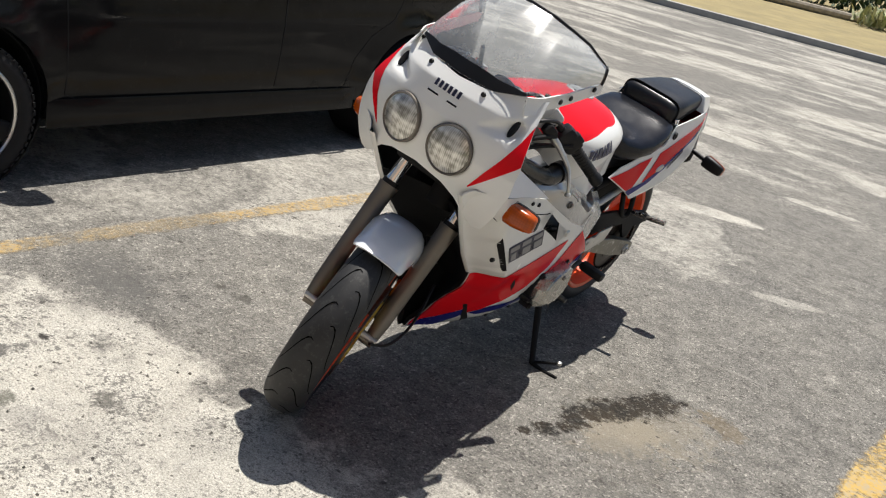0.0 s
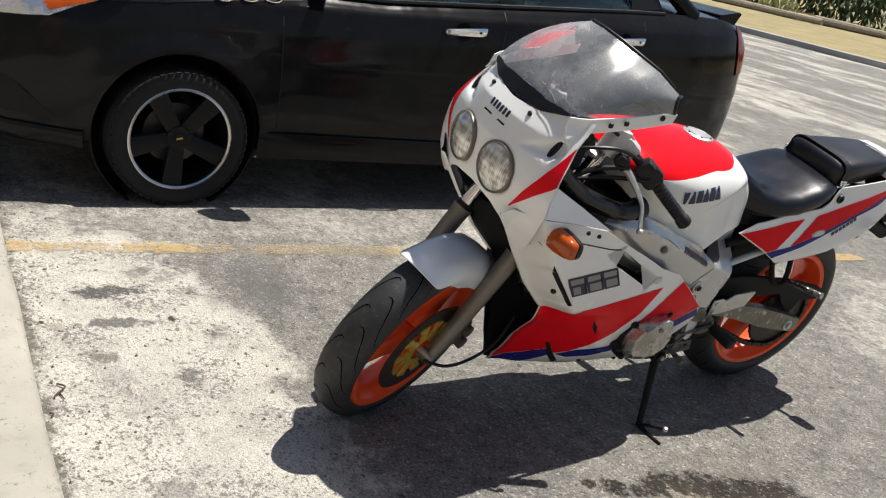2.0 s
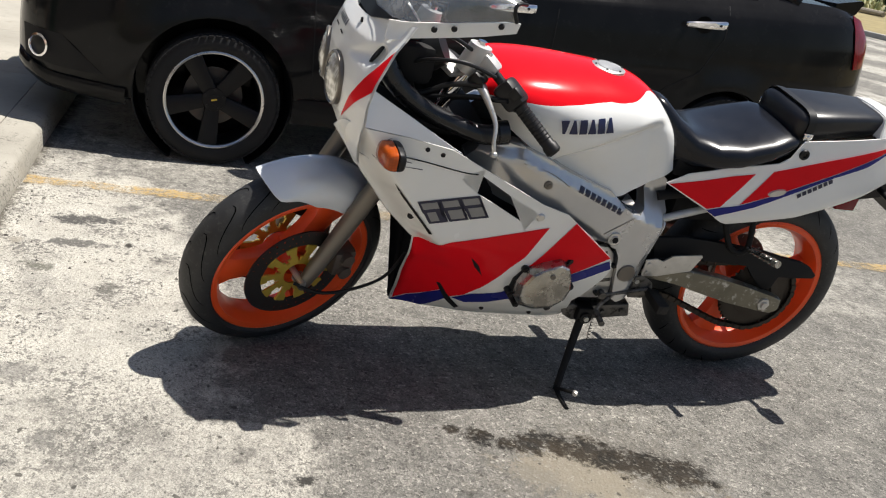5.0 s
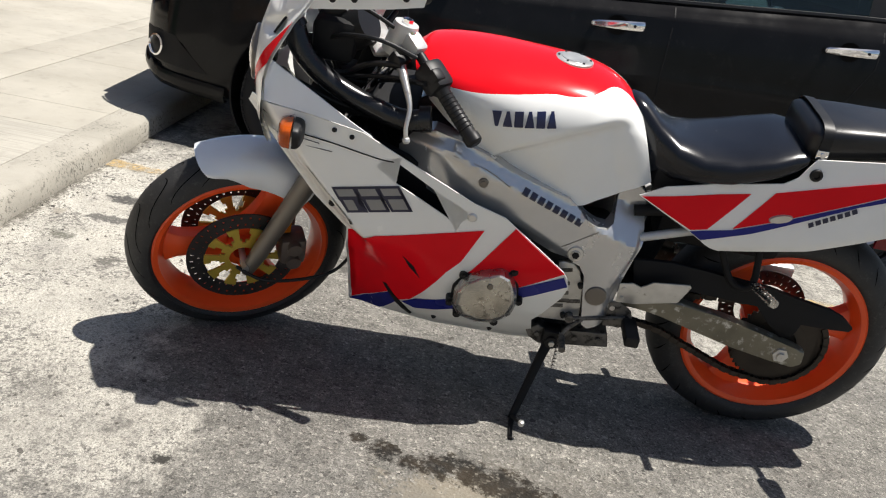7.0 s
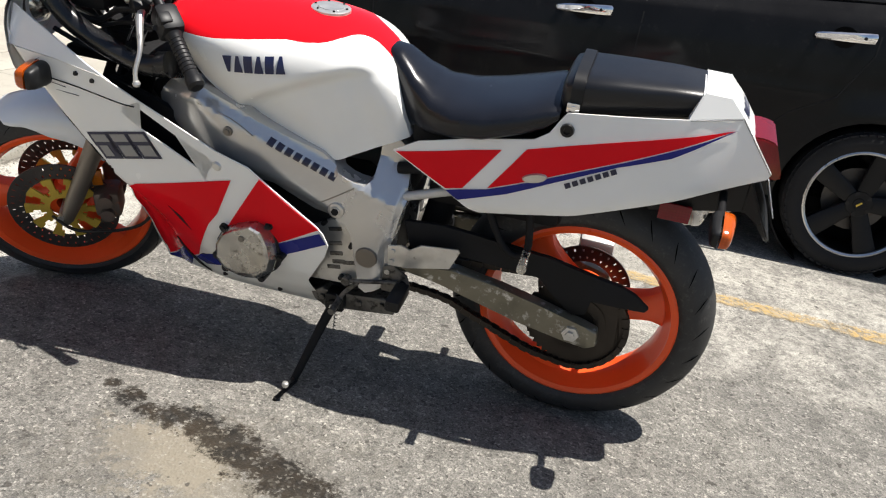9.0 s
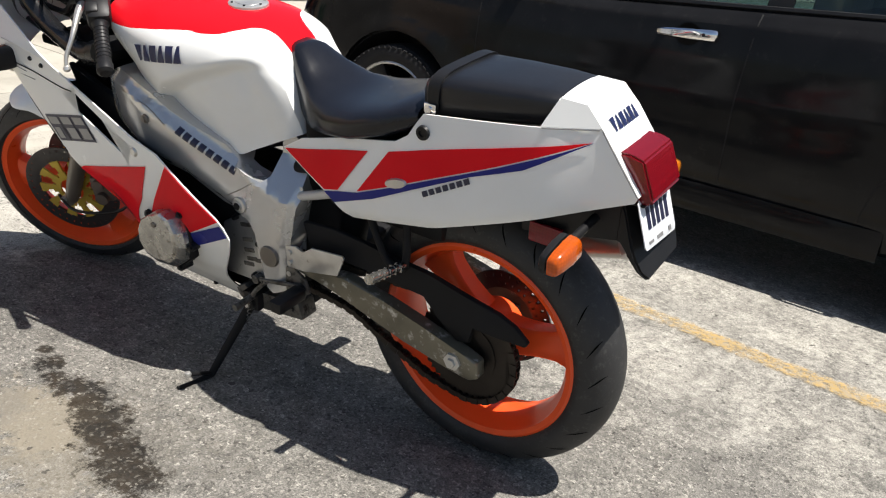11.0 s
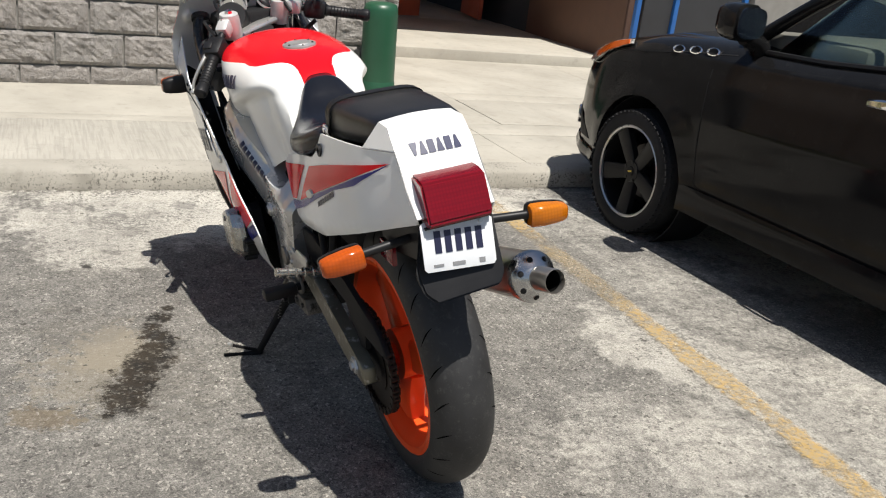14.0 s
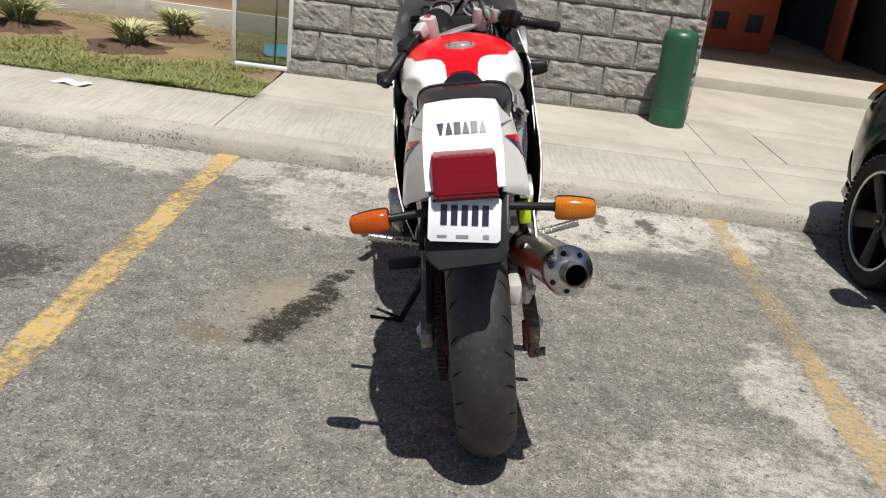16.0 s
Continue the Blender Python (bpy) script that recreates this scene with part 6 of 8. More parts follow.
for s in (-1, 1):
    for nm, poly in (("upper_panel", UPPER), ("panel_arm", ARM), ("lower_panel", LOWER)):
        bm = bmesh.new()
        shell(bm, poly, fair_side, 0.006 if nm == "upper_panel" else 0.012, 0.004, 0, s, 1)
        part(nm, bm, [WHITE, MATT], fairing, angle=50)
    for nm, mt, poly in (("red_panel", RED, RED1), ("red_panel", RED, RED2), ("blue_panel", BLUE, BLUE1), ("blue_panel", BLUE, BLUE2), ("blue_panel", BLUE, BLUE3)):
        bm = bmesh.new()
        shell(bm, poly, fair_side, 0.012, 0.001, 0.0024, s)
        part(nm, bm, mt, fairing)
    bm = bmesh.new()
    slab(bm, [(1.17, 0.75), (1.1, 0.58), (0.95, 0.545), (0.8, 0.57), (0.86, 0.63), (1.02, 0.7)], s * 0.15, s * 0.166, 0.003)
    part("inner_liner", bm, MATT, fairing, "black inner liner behind the slot")
    # inner wedge panel under the screen
    bm = bmesh.new()
    shell(bm, [(1.36, 0.9), (1.369, 0.814), (1.25, 0.802), (1.13, 0.782), (1.115, 0.775), (1.24, 0.84)], lambda x, z: fair_side(min(x, 1.34), 0.8) + 0.002 - 0.3 * max(0, z - 0.8), 0.03, 0.004, 0, s)
    part("inner_panel", bm, FENDER, fairing, angle=50)
    # front edge turned inwards
    bm = bmesh.new()
    for fe, mt in (([(1.41, 0.775), (1.325, 0.66), (1.24, 0.555), (1.155, 0.475)], WHITE), ([(1.155, 0.475), (1.132, 0.43), (1.116, 0.38), (1.113, 0.34), (1.12, 0.29), (1.13, 0.215), (1.134, 0.185)], MATT)):
        bm = bmesh.new()
        loft(bm, [[(x, s * fair_side(x, z), z), (x + 0.003, s * max(0.001, fair_side(x, z) - 0.006), z - 0.002), (x - 0.004, s * max(0.001, fair_side(x, z) - 0.018), z - 0.002)] for x, z in fe], False, False)
        part("front_lip", bm, mt, fairing, angle=60)
    bm = bmesh.new()
    shell(bm, [(1.046, 0.317), (1.036, 0.319), (1.008, 0.281), (0.958, 0.23), (0.962, 0.213), (1.006, 0.256)], fair_side, 0.012, 0.003, 0.0045, s)
    part("air_scoop", bm, MATT, fairing, "slim black scoop low on the panel")
    bm = bmesh.new()
    rows = []
    for k in range(13):
        q = VENT[0] + VENT_D * VENT_L * (0.02 + 0.95 * k / 12)
        w = Vector((VENT_D.y, -VENT_D.x)) * 0.008 * min(1, (12.4 - k) / 3)
        rows.append([(q.x, s * (fair_side(q.x, q.y) + 0.0012), q.y), (q.x + w.x, s * (fair_side(q.x + w.x, q.y + w.y) + 0.0012), q.y + w.y)])
    loft(bm, rows, False, False)
    part("vent_slit", bm, MATT, fairing, "black vent slit")
    # crease has no depth here: a matt black patch paints its shade
    bm = bmesh.new()
    shell(bm, [(1.006, 0.466), (0.985, 0.43), (0.955, 0.4), (0.975, 0.437)], fair_side, 0.015, 0.001, 0.0034, s)
    part("vent_notch", bm, MATT, fairing, "small crease in the red panel, its shade painted as a dark patch")
    bm = bmesh.new()
    tube(bm, [(x, s * (fair_side(x, z) + 0.0005), z) for x, z in ((1.37, 0.768), (1.3, 0.758), (1.2, 0.742), (1.1, 0.724), (1.06, 0.722))], 0.0016, 6, 3)
    part("seam", bm, MATT, fairing)
    # model mark as three plain outlined shapes
    for k in range(3):
        o = Vector((1.19 - k * 0.0505, 0.6305 + k * 0.0115))
        e1, e2 = Vector((-0.047, 0.0105)), Vector((-0.0405, -0.0615))

        def quad(u0, v0, u1, v1):
            return [o + e1 * u + e2 * v for u, v in ((u0, v0), (u1, v0), (u1, v1), (u0, v1))]
        bm = bmesh.new()
        shell(bm, [o + e1 * u + e2 * v for u, v in ((-0.06, 0.0), (1.04, 0.0), (1.04, 0.62), (0.8, 0.66), (1.04, 1.0), (0.02, 1.0), (0.02, 0.55), (-0.06, 0.5))], fair_side, 0.012, 0.0008, 0.0018, s)
        back = part("marking", bm, DECAL, fairing, "dark outlined model mark drawn as a plain shape")
        bm = bmesh.new()
        shell(bm, quad(0.07, 0.09, 0.9, 0.36), fair_side, 0.012, 0.0008, 0.0028, s)
        shell(bm, quad(0.16, 0.5, 0.62 if k == 0 else 0.9, 0.9), fair_side, 0.012, 0.0008, 0.0028, s)
        part("fill", bm, GREYDECAL, back, "grey fill drawn as plain shapes")
    # cracks and black scuffs in the paint round the indicator
    for x, z, ang, ln in ((1.312, 0.782, 150, 0.028), (1.318, 0.77, 172, 0.034), (1.315, 0.75, 195, 0.024), (1.322, 0.735, 215, 0.018), (1.35, 0.715, 185, 0.03), (1.23, 0.735, 8, 0.05), (1.2, 0.72, 4, 0.06)):
        d1 = Vector((math.cos(radians(ang)), math.sin(radians(ang))))
        n1 = Vector((-d1.y, d1.x)) * 0.0011
        q = Vector((x, z))
        bm = bmesh.new()
        shell(bm, [q - n1, q + n1, q - d1 * -ln * 0.6 + n1 * 0.7, q + d1 * ln, q + d1 * ln * 0.6 - n1 * 0.7], fair_side, 0.015, 0.0006, 0.0008, s)
        part("scuff", bm, DECAL, fairing, "thin black crack in the paint")
    for x, z, r in ((0.862, 0.616, 0.012), (1.19, 0.571, 0.009), (1.2, 0.775, 0.006), (1.16, 0.765, 0.006), (0.75, 0.24, 0.007), (0.9, 0.25, 0.007)):
        bm = bmesh.new()
        lathe(bm, [(0.0, 0.005), (r * 0.7, 0.005), (r, 0.001), (r, -0.003), (0.0, -0.003)], 14, False, "y", at=Matrix.Translation((x, s * fair_side(x, z), z)) @ Matrix.Diagonal((1, s, 1, 1)))
        part("bolt", bm, BLACK if r < 0.01 else ALU, fairing)
# black duct between the lower panels, and its lip
bm = bmesh.new()
rows = []
for z in np.linspace(0.18, 0.66, 14):
    xe = lerp([(0.18, 1.13), (0.215, 1.126), (0.29, 1.115), (0.34, 1.108), (0.38, 1.111), (0.43, 1.127), (0.475, 1.15), (0.555, 1.235), (0.66, 1.32)], z)
    ye = max(0.012, fair_side(xe, z) - 0.008)
    rows.append([(xe - 0.004 - 0.085 * math.sin(math.pi * k / 12), ye * (1 - k / 6), z) for k in range(13)])
loft(bm, rows, False, False)
loft(bm, [[(x - 0.006, y, z) for x, y, z in q] for q in rows], False, False)
part("duct", bm, MATT, fairing, "black air duct between the lower panels")
# nose cowl
C_XF = [(0.68, 1.365), (0.72, 1.385), (0.76, 1.4), (0.8, 1.413), (0.86, 1.422), (0.92, 1.418), (0.985, 1.4), (1.02, 1.372), (1.06, 1.345)]
C_D = [(0.68, 0.02), (0.76, 0.035), (0.82, 0.052), (0.89, 0.06), (0.93, 0.07), (0.985, 0.082), (1.04, 0.075)]
C_W = [(0.68, 0.2), (0.72, 0.226), (0.76, 0.243), (0.82, 0.256), (0.89, 0.252), (0.93, 0.24), (0.985, 0.22), (1.05, 0.204)]
C_TOP = [(0.0, 1.012), (0.4, 1.018), (0.7, 1.036), (1.0, 1.046)]
C_BOT = [(0.0, 0.778), (0.35, 0.768), (0.55, 0.748), (0.75, 0.712), (0.9, 0.695), (1.0, 0.7)]


def nose_x(y, z):
    return lerp(C_XF, z) - lerp(C_D, z) * min(1.0, abs(y) / lerp(C_W, z)) ** 2.4


bm = bmesh.new()
LIGHTS = ((0.081, 0.858), (-0.081, 0.858))
rows = []
for i in range(57):
    v = i / 56
    row = []
    for j in range(-56, 57):
        u = j / 56
        z = lerp(C_TOP, abs(u)) + (lerp(C_BOT, abs(u)) - lerp(C_TOP, abs(u))) * v
        y = u * lerp(C_W, z)
        x = nose_x(y, z)
        near = min(math.hypot(y - a, (z - b) * 1.0) for a, b in LIGHTS)
        x -= 0.012 * smooth01((0.067 - near) / 0.012)
        along = min(max((abs(y) - 0.125) / 0.06, 0.0), 1.0)
        air = math.hypot(abs(y) - 0.125 - 0.06 * along, z - 0.945 - 0.02 * along)
        x -= 0.02 * (0.25 + 0.75 * along) * smooth01((0.014 + 0.016 * along - air) / 0.02)
        row.append((x, y, z))
    rows.append(row)
loft(bm, rows, False, False)
inner = [[(x - 0.006, y * 0.99, z) for x, y, z in r] for r in rows]
loft(bm, inner, False, False)
part("nose", bm, WHITE, fairing, angle=60)
for s in (-1, 1):
    # strip that carries the screen
    bm = bmesh.new()
    shell(bm, [(1.335, 1.046), (1.2, 1.068), (1.08, 1.09), (1.045, 1.092), (1.05, 1.068), (1.12, 1.05), (1.22, 1.03), (1.3, 1.014), (1.34, 1.005)], lambda x, z: lerp([(1.05, 0.212), (1.2, 0.206), (1.3, 0.196), (1.34, 0.175)], x) + (0.03 if x > 1.29 else 0) * max(0, (1.03 - z) / 0.05), 0.03, 0.004, 0, s)
    part("screen_strip", bm, WHITE, fairing, angle=50)
    # red flash on the cheek
    bm = bmesh.new()
    rows = []
    for i in range(15):
        t = i / 14
        zt, zb = 0.99 - 0.19 * t, 0.9 - 0.105 * t
        row = []
        for k in range(7):
            f = k / 6
            z = zb + (zt - zb) * f
            w = lerp(C_W, z)
            y = w * 1.002 - (w - 0.158) * t
            row.append((nose_x(y, z) + 0.0016, s * y, z))
        rows.append(row)
    loft(bm, rows, False, False)
    part("red_flash", bm, RED, fairing, "red cheek flash", 60)
    # round air hole
    bm = bmesh.new()
    rows = []
    for q, dip in ((1.0, -0.012), (0.94, -0.006), (0.5, -0.006), (0.1, -0.006)):
        rows.append([(nose_x(0.184, 0.966 + 0.021 * q * math.sin(t)) + dip + 0.0, s * (0.184 + 0.0085 * q * math.cos(t)), 0.966 + 0.021 * q * math.sin(t)) for t in np.linspace(0, 2 * math.pi, 24, endpoint=False)])
    loft(bm, rows, True, True)
    part("air_hole", bm, MATT, fairing, "black round air hole")
    # headlight
    y, z = LIGHTS[0 if s > 0 else 1]
    x = nose_x(y, z)
    hm = Matrix.Translation((x - 0.002, y, z)) @ Matrix.Rotation(radians(s * 7), 4, "Z")
    lamp = new("headlight")
    lamp.parent = bike
    tagged(lamp, "round headlight with ribbed clear lens")
    bm = bmesh.new()
    lathe(bm, [(0.064, -0.015), (0.064, 0.004), (0.0605, 0.007), (0.058, 0.004), (0.058, -0.015)], 40, True, "x", at=hm)
    part("bezel", bm, FORK, lamp, "dull grey lamp rim")
    bm = bmesh.new()
    lathe(bm, [(0.0585, 0.003), (0.045, 0.011), (0.025, 0.016), (0.0, 0.018)], 40, False, "x", at=hm)
    part("lens", bm, LAMPGLASS, lamp, "pale ribbed glass", 60)
    bm = bmesh.new()
    lathe(bm, [(0.0575, 0.0), (0.05, -0.018), (0.034, -0.036), (0.014, -0.046), (0.0, -0.047)], 36, False, "x", at=hm)
    part("reflector", bm, REFLECT, lamp)
    bm = bmesh.new()
    lathe(bm, [(0.0, -0.006), (0.01, -0.008), (0.012, -0.03), (0.0, -0.03)], 16, False, "x", at=hm)
    part("bulb_shield", bm, CHROME, lamp, "chrome bulb shield")
# maker's bars on the nose
bm = bmesh.new()
for k in range(6):
    y0 = 0.045 - k * 0.0145
    q = [(y0, 0.989), (y0 - 0.009, 0.989), (y0 - 0.009, 0.972), (y0, 0.972)]
    bm.faces.new([bm.verts.new((nose_x(a, b) + 0.0016, a, b)) for a, b in q])
part("marking", bm, DECAL, fairing, "dark maker's mark drawn as plain bars")
# recess is not modelled: the shade under its edge is a flat dark strip
bm = bmesh.new()
bm.faces.new([bm.verts.new((nose_x(a, b) + 0.0016, a, b)) for a, b in ((0.05, 0.957), (-0.045, 0.957), (-0.045, 0.9525), (0.05, 0.9525))])
part("seam", bm, MATT, fairing, "painted shade along the edge of a small recess")
for y, z in ((0.086, 1.006), (-0.086, 1.006), (0.172, 1.03), (-0.172, 1.03)):
    bm = bmesh.new()
    lathe(bm, [(0.0, 0.005), (0.006, 0.004), (0.0075, 0), (0.0, -0.002)], 12, False, "x", at=Matrix.Translation((nose_x(y, z), y, z)))
    part("screen_bolt", bm, BLACK, fairing)
for s in (-1, 1):
    for x, z in ((1.24, 1.05), (1.195, 1.058), (1.089, 1.079)):
        bm = bmesh.new()
        lathe(bm, [(0.0, 0.005), (0.006, 0.004), (0.0075, 0), (0.0, -0.002)], 12, False, "y", at=Matrix.Translation((x, s * 0.212, z)) @ Matrix.Diagonal((1, s, 1, 1)))
        part("screen_bolt", bm, BLACK, fairing)

# screen
def screen_line(u, t):
    """Point of the screen: u across (-1..1), t from the base up to the rim."""
    a = abs(u)
    bx, by, bz = lerp([(0, 1.366), (0.3, 1.36), (0.55, 1.33), (0.75, 1.22), (1, 1.055)], a), lerp([(0, 0), (0.3, 0.1), (0.55, 0.168), (0.75, 0.2), (1, 0.21)], a), lerp([(0, 1.016), (0.3, 1.02), (0.55, 1.042), (0.75, 1.066), (1, 1.092)], a)
    tx, ty, tz = lerp([(0, 1.175), (0.3, 1.165), (0.55, 1.13), (0.75, 1.09), (1, 1.035)], a), lerp([(0, 0), (0.3, 0.062), (0.55, 0.11), (0.75, 0.148), (1, 0.19)], a), lerp([(0, 1.21), (0.3, 1.205), (0.55, 1.188), (0.75, 1.17), (1, 1.13)], a)
    bul = 4 * t * (1 - t)
    return Vector((bx + (tx - bx) * t + 0.022 * bul, math.copysign(by + (ty - by) * t + 0.012 * bul * a, u), bz + (tz - bz) * t + 0.018 * bul))


bm = bmesh.new()
loft(bm, [[screen_line(u, t) for u in np.linspace(-1, 1, 41)] for t in np.linspace(0, 1, 13)], False, False)
scr = part("screen", bm, SCREEN, bike, "hazy scratched clear windscreen", 70)
bm = bmesh.new()
rim = [screen_line(1, t) for t in np.linspace(0.0, 1, 6)] + [screen_line(u, 1) for u in np.linspace(0.95, -0.95, 30)] + [screen_line(-1, t) for t in np.linspace(1, 0.0, 6)]
tube(bm, rim, 0.0045, 8, 1)
part("edge_trim", bm, BLACK, scr, "black rubber screen edge")
bm = bmesh.new()
loft(bm, [[screen_line(u, t * max(0.02, 1 - (abs(u) / 0.6) ** 2.5)) + Vector((0.0025, 0, 0.002)) for u in np.linspace(-0.58, 0.58, 29)] for t in (0.0, 0.07, 0.13)], False, False)
part("base_band", bm, BLACK, scr, "black band along the screen base", 70)

for s in (-1, 1):
    indicator("front_indicator", (1.29, s * 0.21, 0.76), (1.28, s * 0.318, 0.765), AMBER, 1, 0.012, 0.082, 0.03, 0.028)

# ---- frame, engine, swingarm and the rest ----
frame_part = new("frame")
frame_part.parent = bike
tagged(frame_part, "silver aluminium beam frame")
BEAM = [(1.06, 0.715), (1.03, 0.757), (0.98, 0.778), (0.928, 0.772), (0.851, 0.749), (0.797, 0.721), (0.717, 0.692), (0.64, 0.665), (0.622, 0.65), (0.59, 0.626), (0.558, 0.607), (0.533, 0.602), (0.517, 0.617), (0.511, 0.65), (0.516, 0.69), (0.486, 0.716), (0.449, 0.684), (0.441, 0.629), (0.434, 0.577), (0.445, 0.536), (0.458, 0.47), (0.472, 0.435), (0.468, 0.386), (0.47, 0.334), (0.511, 0.316), (0.528, 0.326), (0.545, 0.408), (0.556, 0.468), (0.574, 0.496), (0.612, 0.51), (0.65, 0.52), (0.745, 0.572), (0.89, 0.6), (0.985, 0.635), (1.05, 0.67)]
FR_Y = [(0.4, 0.156), (0.5, 0.164), (0.6, 0.17), (0.76, 0.196), (0.88, 0.2), (0.98, 0.18), (1.06, 0.13)]


def frame_y(x, z):
    """The beam's outer face: bowed out along its length, rounded off above, and folded in over the pivot."""
    y = curve(FR_Y, x)
    if x > 0.6:
        top = lerp([(0.6, 0.64), (0.72, 0.692), (0.8, 0.722), (0.93, 0.772), (1.06, 0.76)], x)
        low = lerp([(0.6, 0.5), (0.745, 0.572), (0.89, 0.6), (1.05, 0.67)], x)
        y -= 0.022 * smooth01((z - top + 0.028) / 0.028) + 0.014 * smooth01((low + 0.025 - z) / 0.025)
    fold = lerp([(0.43, 0.565), (0.48, 0.576), (0.56, 0.602), (0.62, 0.68), (0.7, 0.8)], x)
    y -= min(0.07, 0.95 * max(0.0, z - fold))
    y -= 0.012 * smooth01((lerp([(0.32, 0.49), (0.435, 0.49), (0.54, 0.46), (0.6, 0.452)], z) - x) / 0.016) if z < 0.6 else 0.0
    return y


for s in (-1, 1):
    bm = bmesh.new()
    shell(bm, BEAM, frame_y, 0.011, 0.055, 0, s)
    part("beam", bm, FRAME, frame_part, angle=32)
    bm = bmesh.new()
    letters_as_bars(bm, 8, 0.762, 0.678, 0.6, 0.604, 0.016, frame_y, 0.0014, s, 0.72)
    part("marking", bm, DECAL, frame_part, "dark frame mark drawn as plain bars")
    bm = bmesh.new()
    tube(bm, [(x, s * (frame_y(x, z) + 0.0003), z) for x, z in ((0.632, 0.545), (0.6, 0.565), (0.575, 0.582), (0.553, 0.598))], 0.0012, 6, 3)
    tube(bm, [(x, s * (frame_y(x, z) + 0.0003), z) for x, z in ((0.93, 0.74), (0.85, 0.722), (0.79, 0.69))], 0.0012, 6, 3)
    part("seam", bm, FORK, frame_part)
    for x, z, r, mt in ((0.594, 0.531, 0.019, ALU), (0.514, 0.418, 0.026, FORK), (0.851, 0.691, 0.011, FORK), (0.462, 0.386, 0.011, ALU)):
        bm = bmesh.new()
        lathe(bm, [(0.0, 0.007 if r > 0.025 else 0.011), (r * 0.6, 0.007 if r > 0.025 else 0.011), (r * 0.65, 0.007), (r, 0.006), (r * 1.08, 0.0), (0.0, -0.004)], 20, False, "y", at=Matrix.Translation((x, s * (frame_y(x, z) - 0.001), z)) @ Matrix.Diagonal((1, s, 1, 1)))
        part("frame_bolt", bm, mt, frame_part)
    bm = bmesh.new()
    lathe(bm, [(0.0, 0.013), (0.009, 0.013), (0.01, 0.007), (0.0, 0.007)], 6, False, "y", at=Matrix.Translation((0.594, s * frame_y(0.594, 0.531), 0.531)) @ Matrix.Diagonal((1, s, 1, 1)))
    part("bolt_head", bm, MATT, frame_part)
bm = bmesh.new()
box(bm, 0.46, 0, 0.6, 0.05, 0.2, 0.06, 0.01)
part("cross_member", bm, MATT, frame_part)
bm = bmesh.new()
rod(bm, (1.215, 0, 0.62), (1.13, 0, 0.93), 0.04)
part("steering_head", bm, MATT, frame_part)
for s in (-1, 1):
    bm = bmesh.new()
    tube(bm, [(0.47, s * 0.1, 0.64), (0.2, s * 0.1, 0.7), (-0.2, s * 0.08, 0.77)], 0.014, 10)
    part("subframe_rail", bm, MATT, frame_part)
    bm = bmesh.new()
    rod(bm, (0.45, s * 0.125, 0.58), (0.3, s * 0.13, 0.638), 0.011, None, 10)
    part("seat_stay", bm, CAST, frame_part, "silver seat stay")

engine = new("engine")
engine.parent = bike
tagged(engine, "dark engine block with silver side covers")
bm = bmesh.new()
box(bm, 0.76, 0, 0.44, 0.34, 0.28, 0.18, 0.02)
box(bm, 0.93, 0, 0.6, 0.24, 0.2, 0.26, 0.02)
box(bm, 0.58, 0, 0.42, 0.2, 0.19, 0.24, 0.02)
part("block", bm, MATT, engine)
bm = bmesh.new()
box(bm, 1.02, 0, 0.52, 0.05, 0.17, 0.3, 0.008)
part("radiator", bm, MATT, engine, "black radiator")
bm = bmesh.new()
slab(bm, [(0.68, 0.31), (0.532, 0.318), (0.54, 0.37), (0.551, 0.433), (0.562, 0.468), (0.585, 0.49), (0.612, 0.492), (0.68, 0.45)], 0.1, 0.15, 0.005)
cover = part("sprocket_cover", bm, ALU, engine, "silver slotted sprocket cover")
for x, z, tilt in ((0.601, 0.468, 14), (0.598, 0.428, 14), (0.595, 0.4, 12), (0.588, 0.378, 12), (0.561, 0.381, 12), (0.6, 0.36, 10)):
    bm = bmesh.new()
    box(bm, 0, 0, 0, 0.034, 0.004, 0.011, 0.0018, Matrix.Translation((x, 0.15, z)) @ Matrix.Rotation(radians(tilt), 4, "Y"))
    part("slot", bm, GRIME, cover)
for x, z in ((0.556, 0.434), (0.578, 0.338), (0.628, 0.482)):
    bm = bmesh.new()
    rod(bm, (x, 0.15, z), (x, 0.163, z), 0.0075, 0.006, 10)
    part("bolt", bm, BLACK, cover)
ring = [(0.869, 0.37), (0.869, 0.412), (0.85, 0.449), (0.815, 0.474), (0.766, 0.494), (0.738, 0.482), (0.72, 0.444), (0.712, 0.404), (0.721, 0.367), (0.757, 0.336), (0.803, 0.329), (0.847, 0.341)]
cx, cz = 0.789, 0.41
bm = bmesh.new()
rows = []
for y, k in ((0.17, 1.05), (0.226, 1.05), (0.228, 1.01)):
    rows.append([(cx + (a - cx) * k, y, cz + (b - cz) * k) for a, b in ring])
loft(bm, rows)
part("gasket_flange", bm, MATT, engine, "black gasket rim round the cover", 20)
bm = bmesh.new()
rows = []
for y, k, dz in ((0.22, 1.0, 0.0), (0.242, 0.985, 0.0), (0.262, 0.87, 0.008), (0.268, 0.78, 0.012), (0.27, 0.4, 0.012)):
    rows.append([(cx + (a - cx) * k, y, cz + dz + (b - cz) * k) for a, b in ring])
loft(bm, rows)
cover2 = part("clutch_cover", bm, COVER, engine, "scraped faceted silver engine cover", 14)
bm = bmesh.new()
lathe(bm, [(0.0, 0.005), (0.007, 0.005), (0.0085, 0.0), (0.0, -0.002)], 14, False, "y", at=Matrix.Translation((0.788, 0.268, 0.457)))
part("cap_bolt", bm, FORK, cover2)
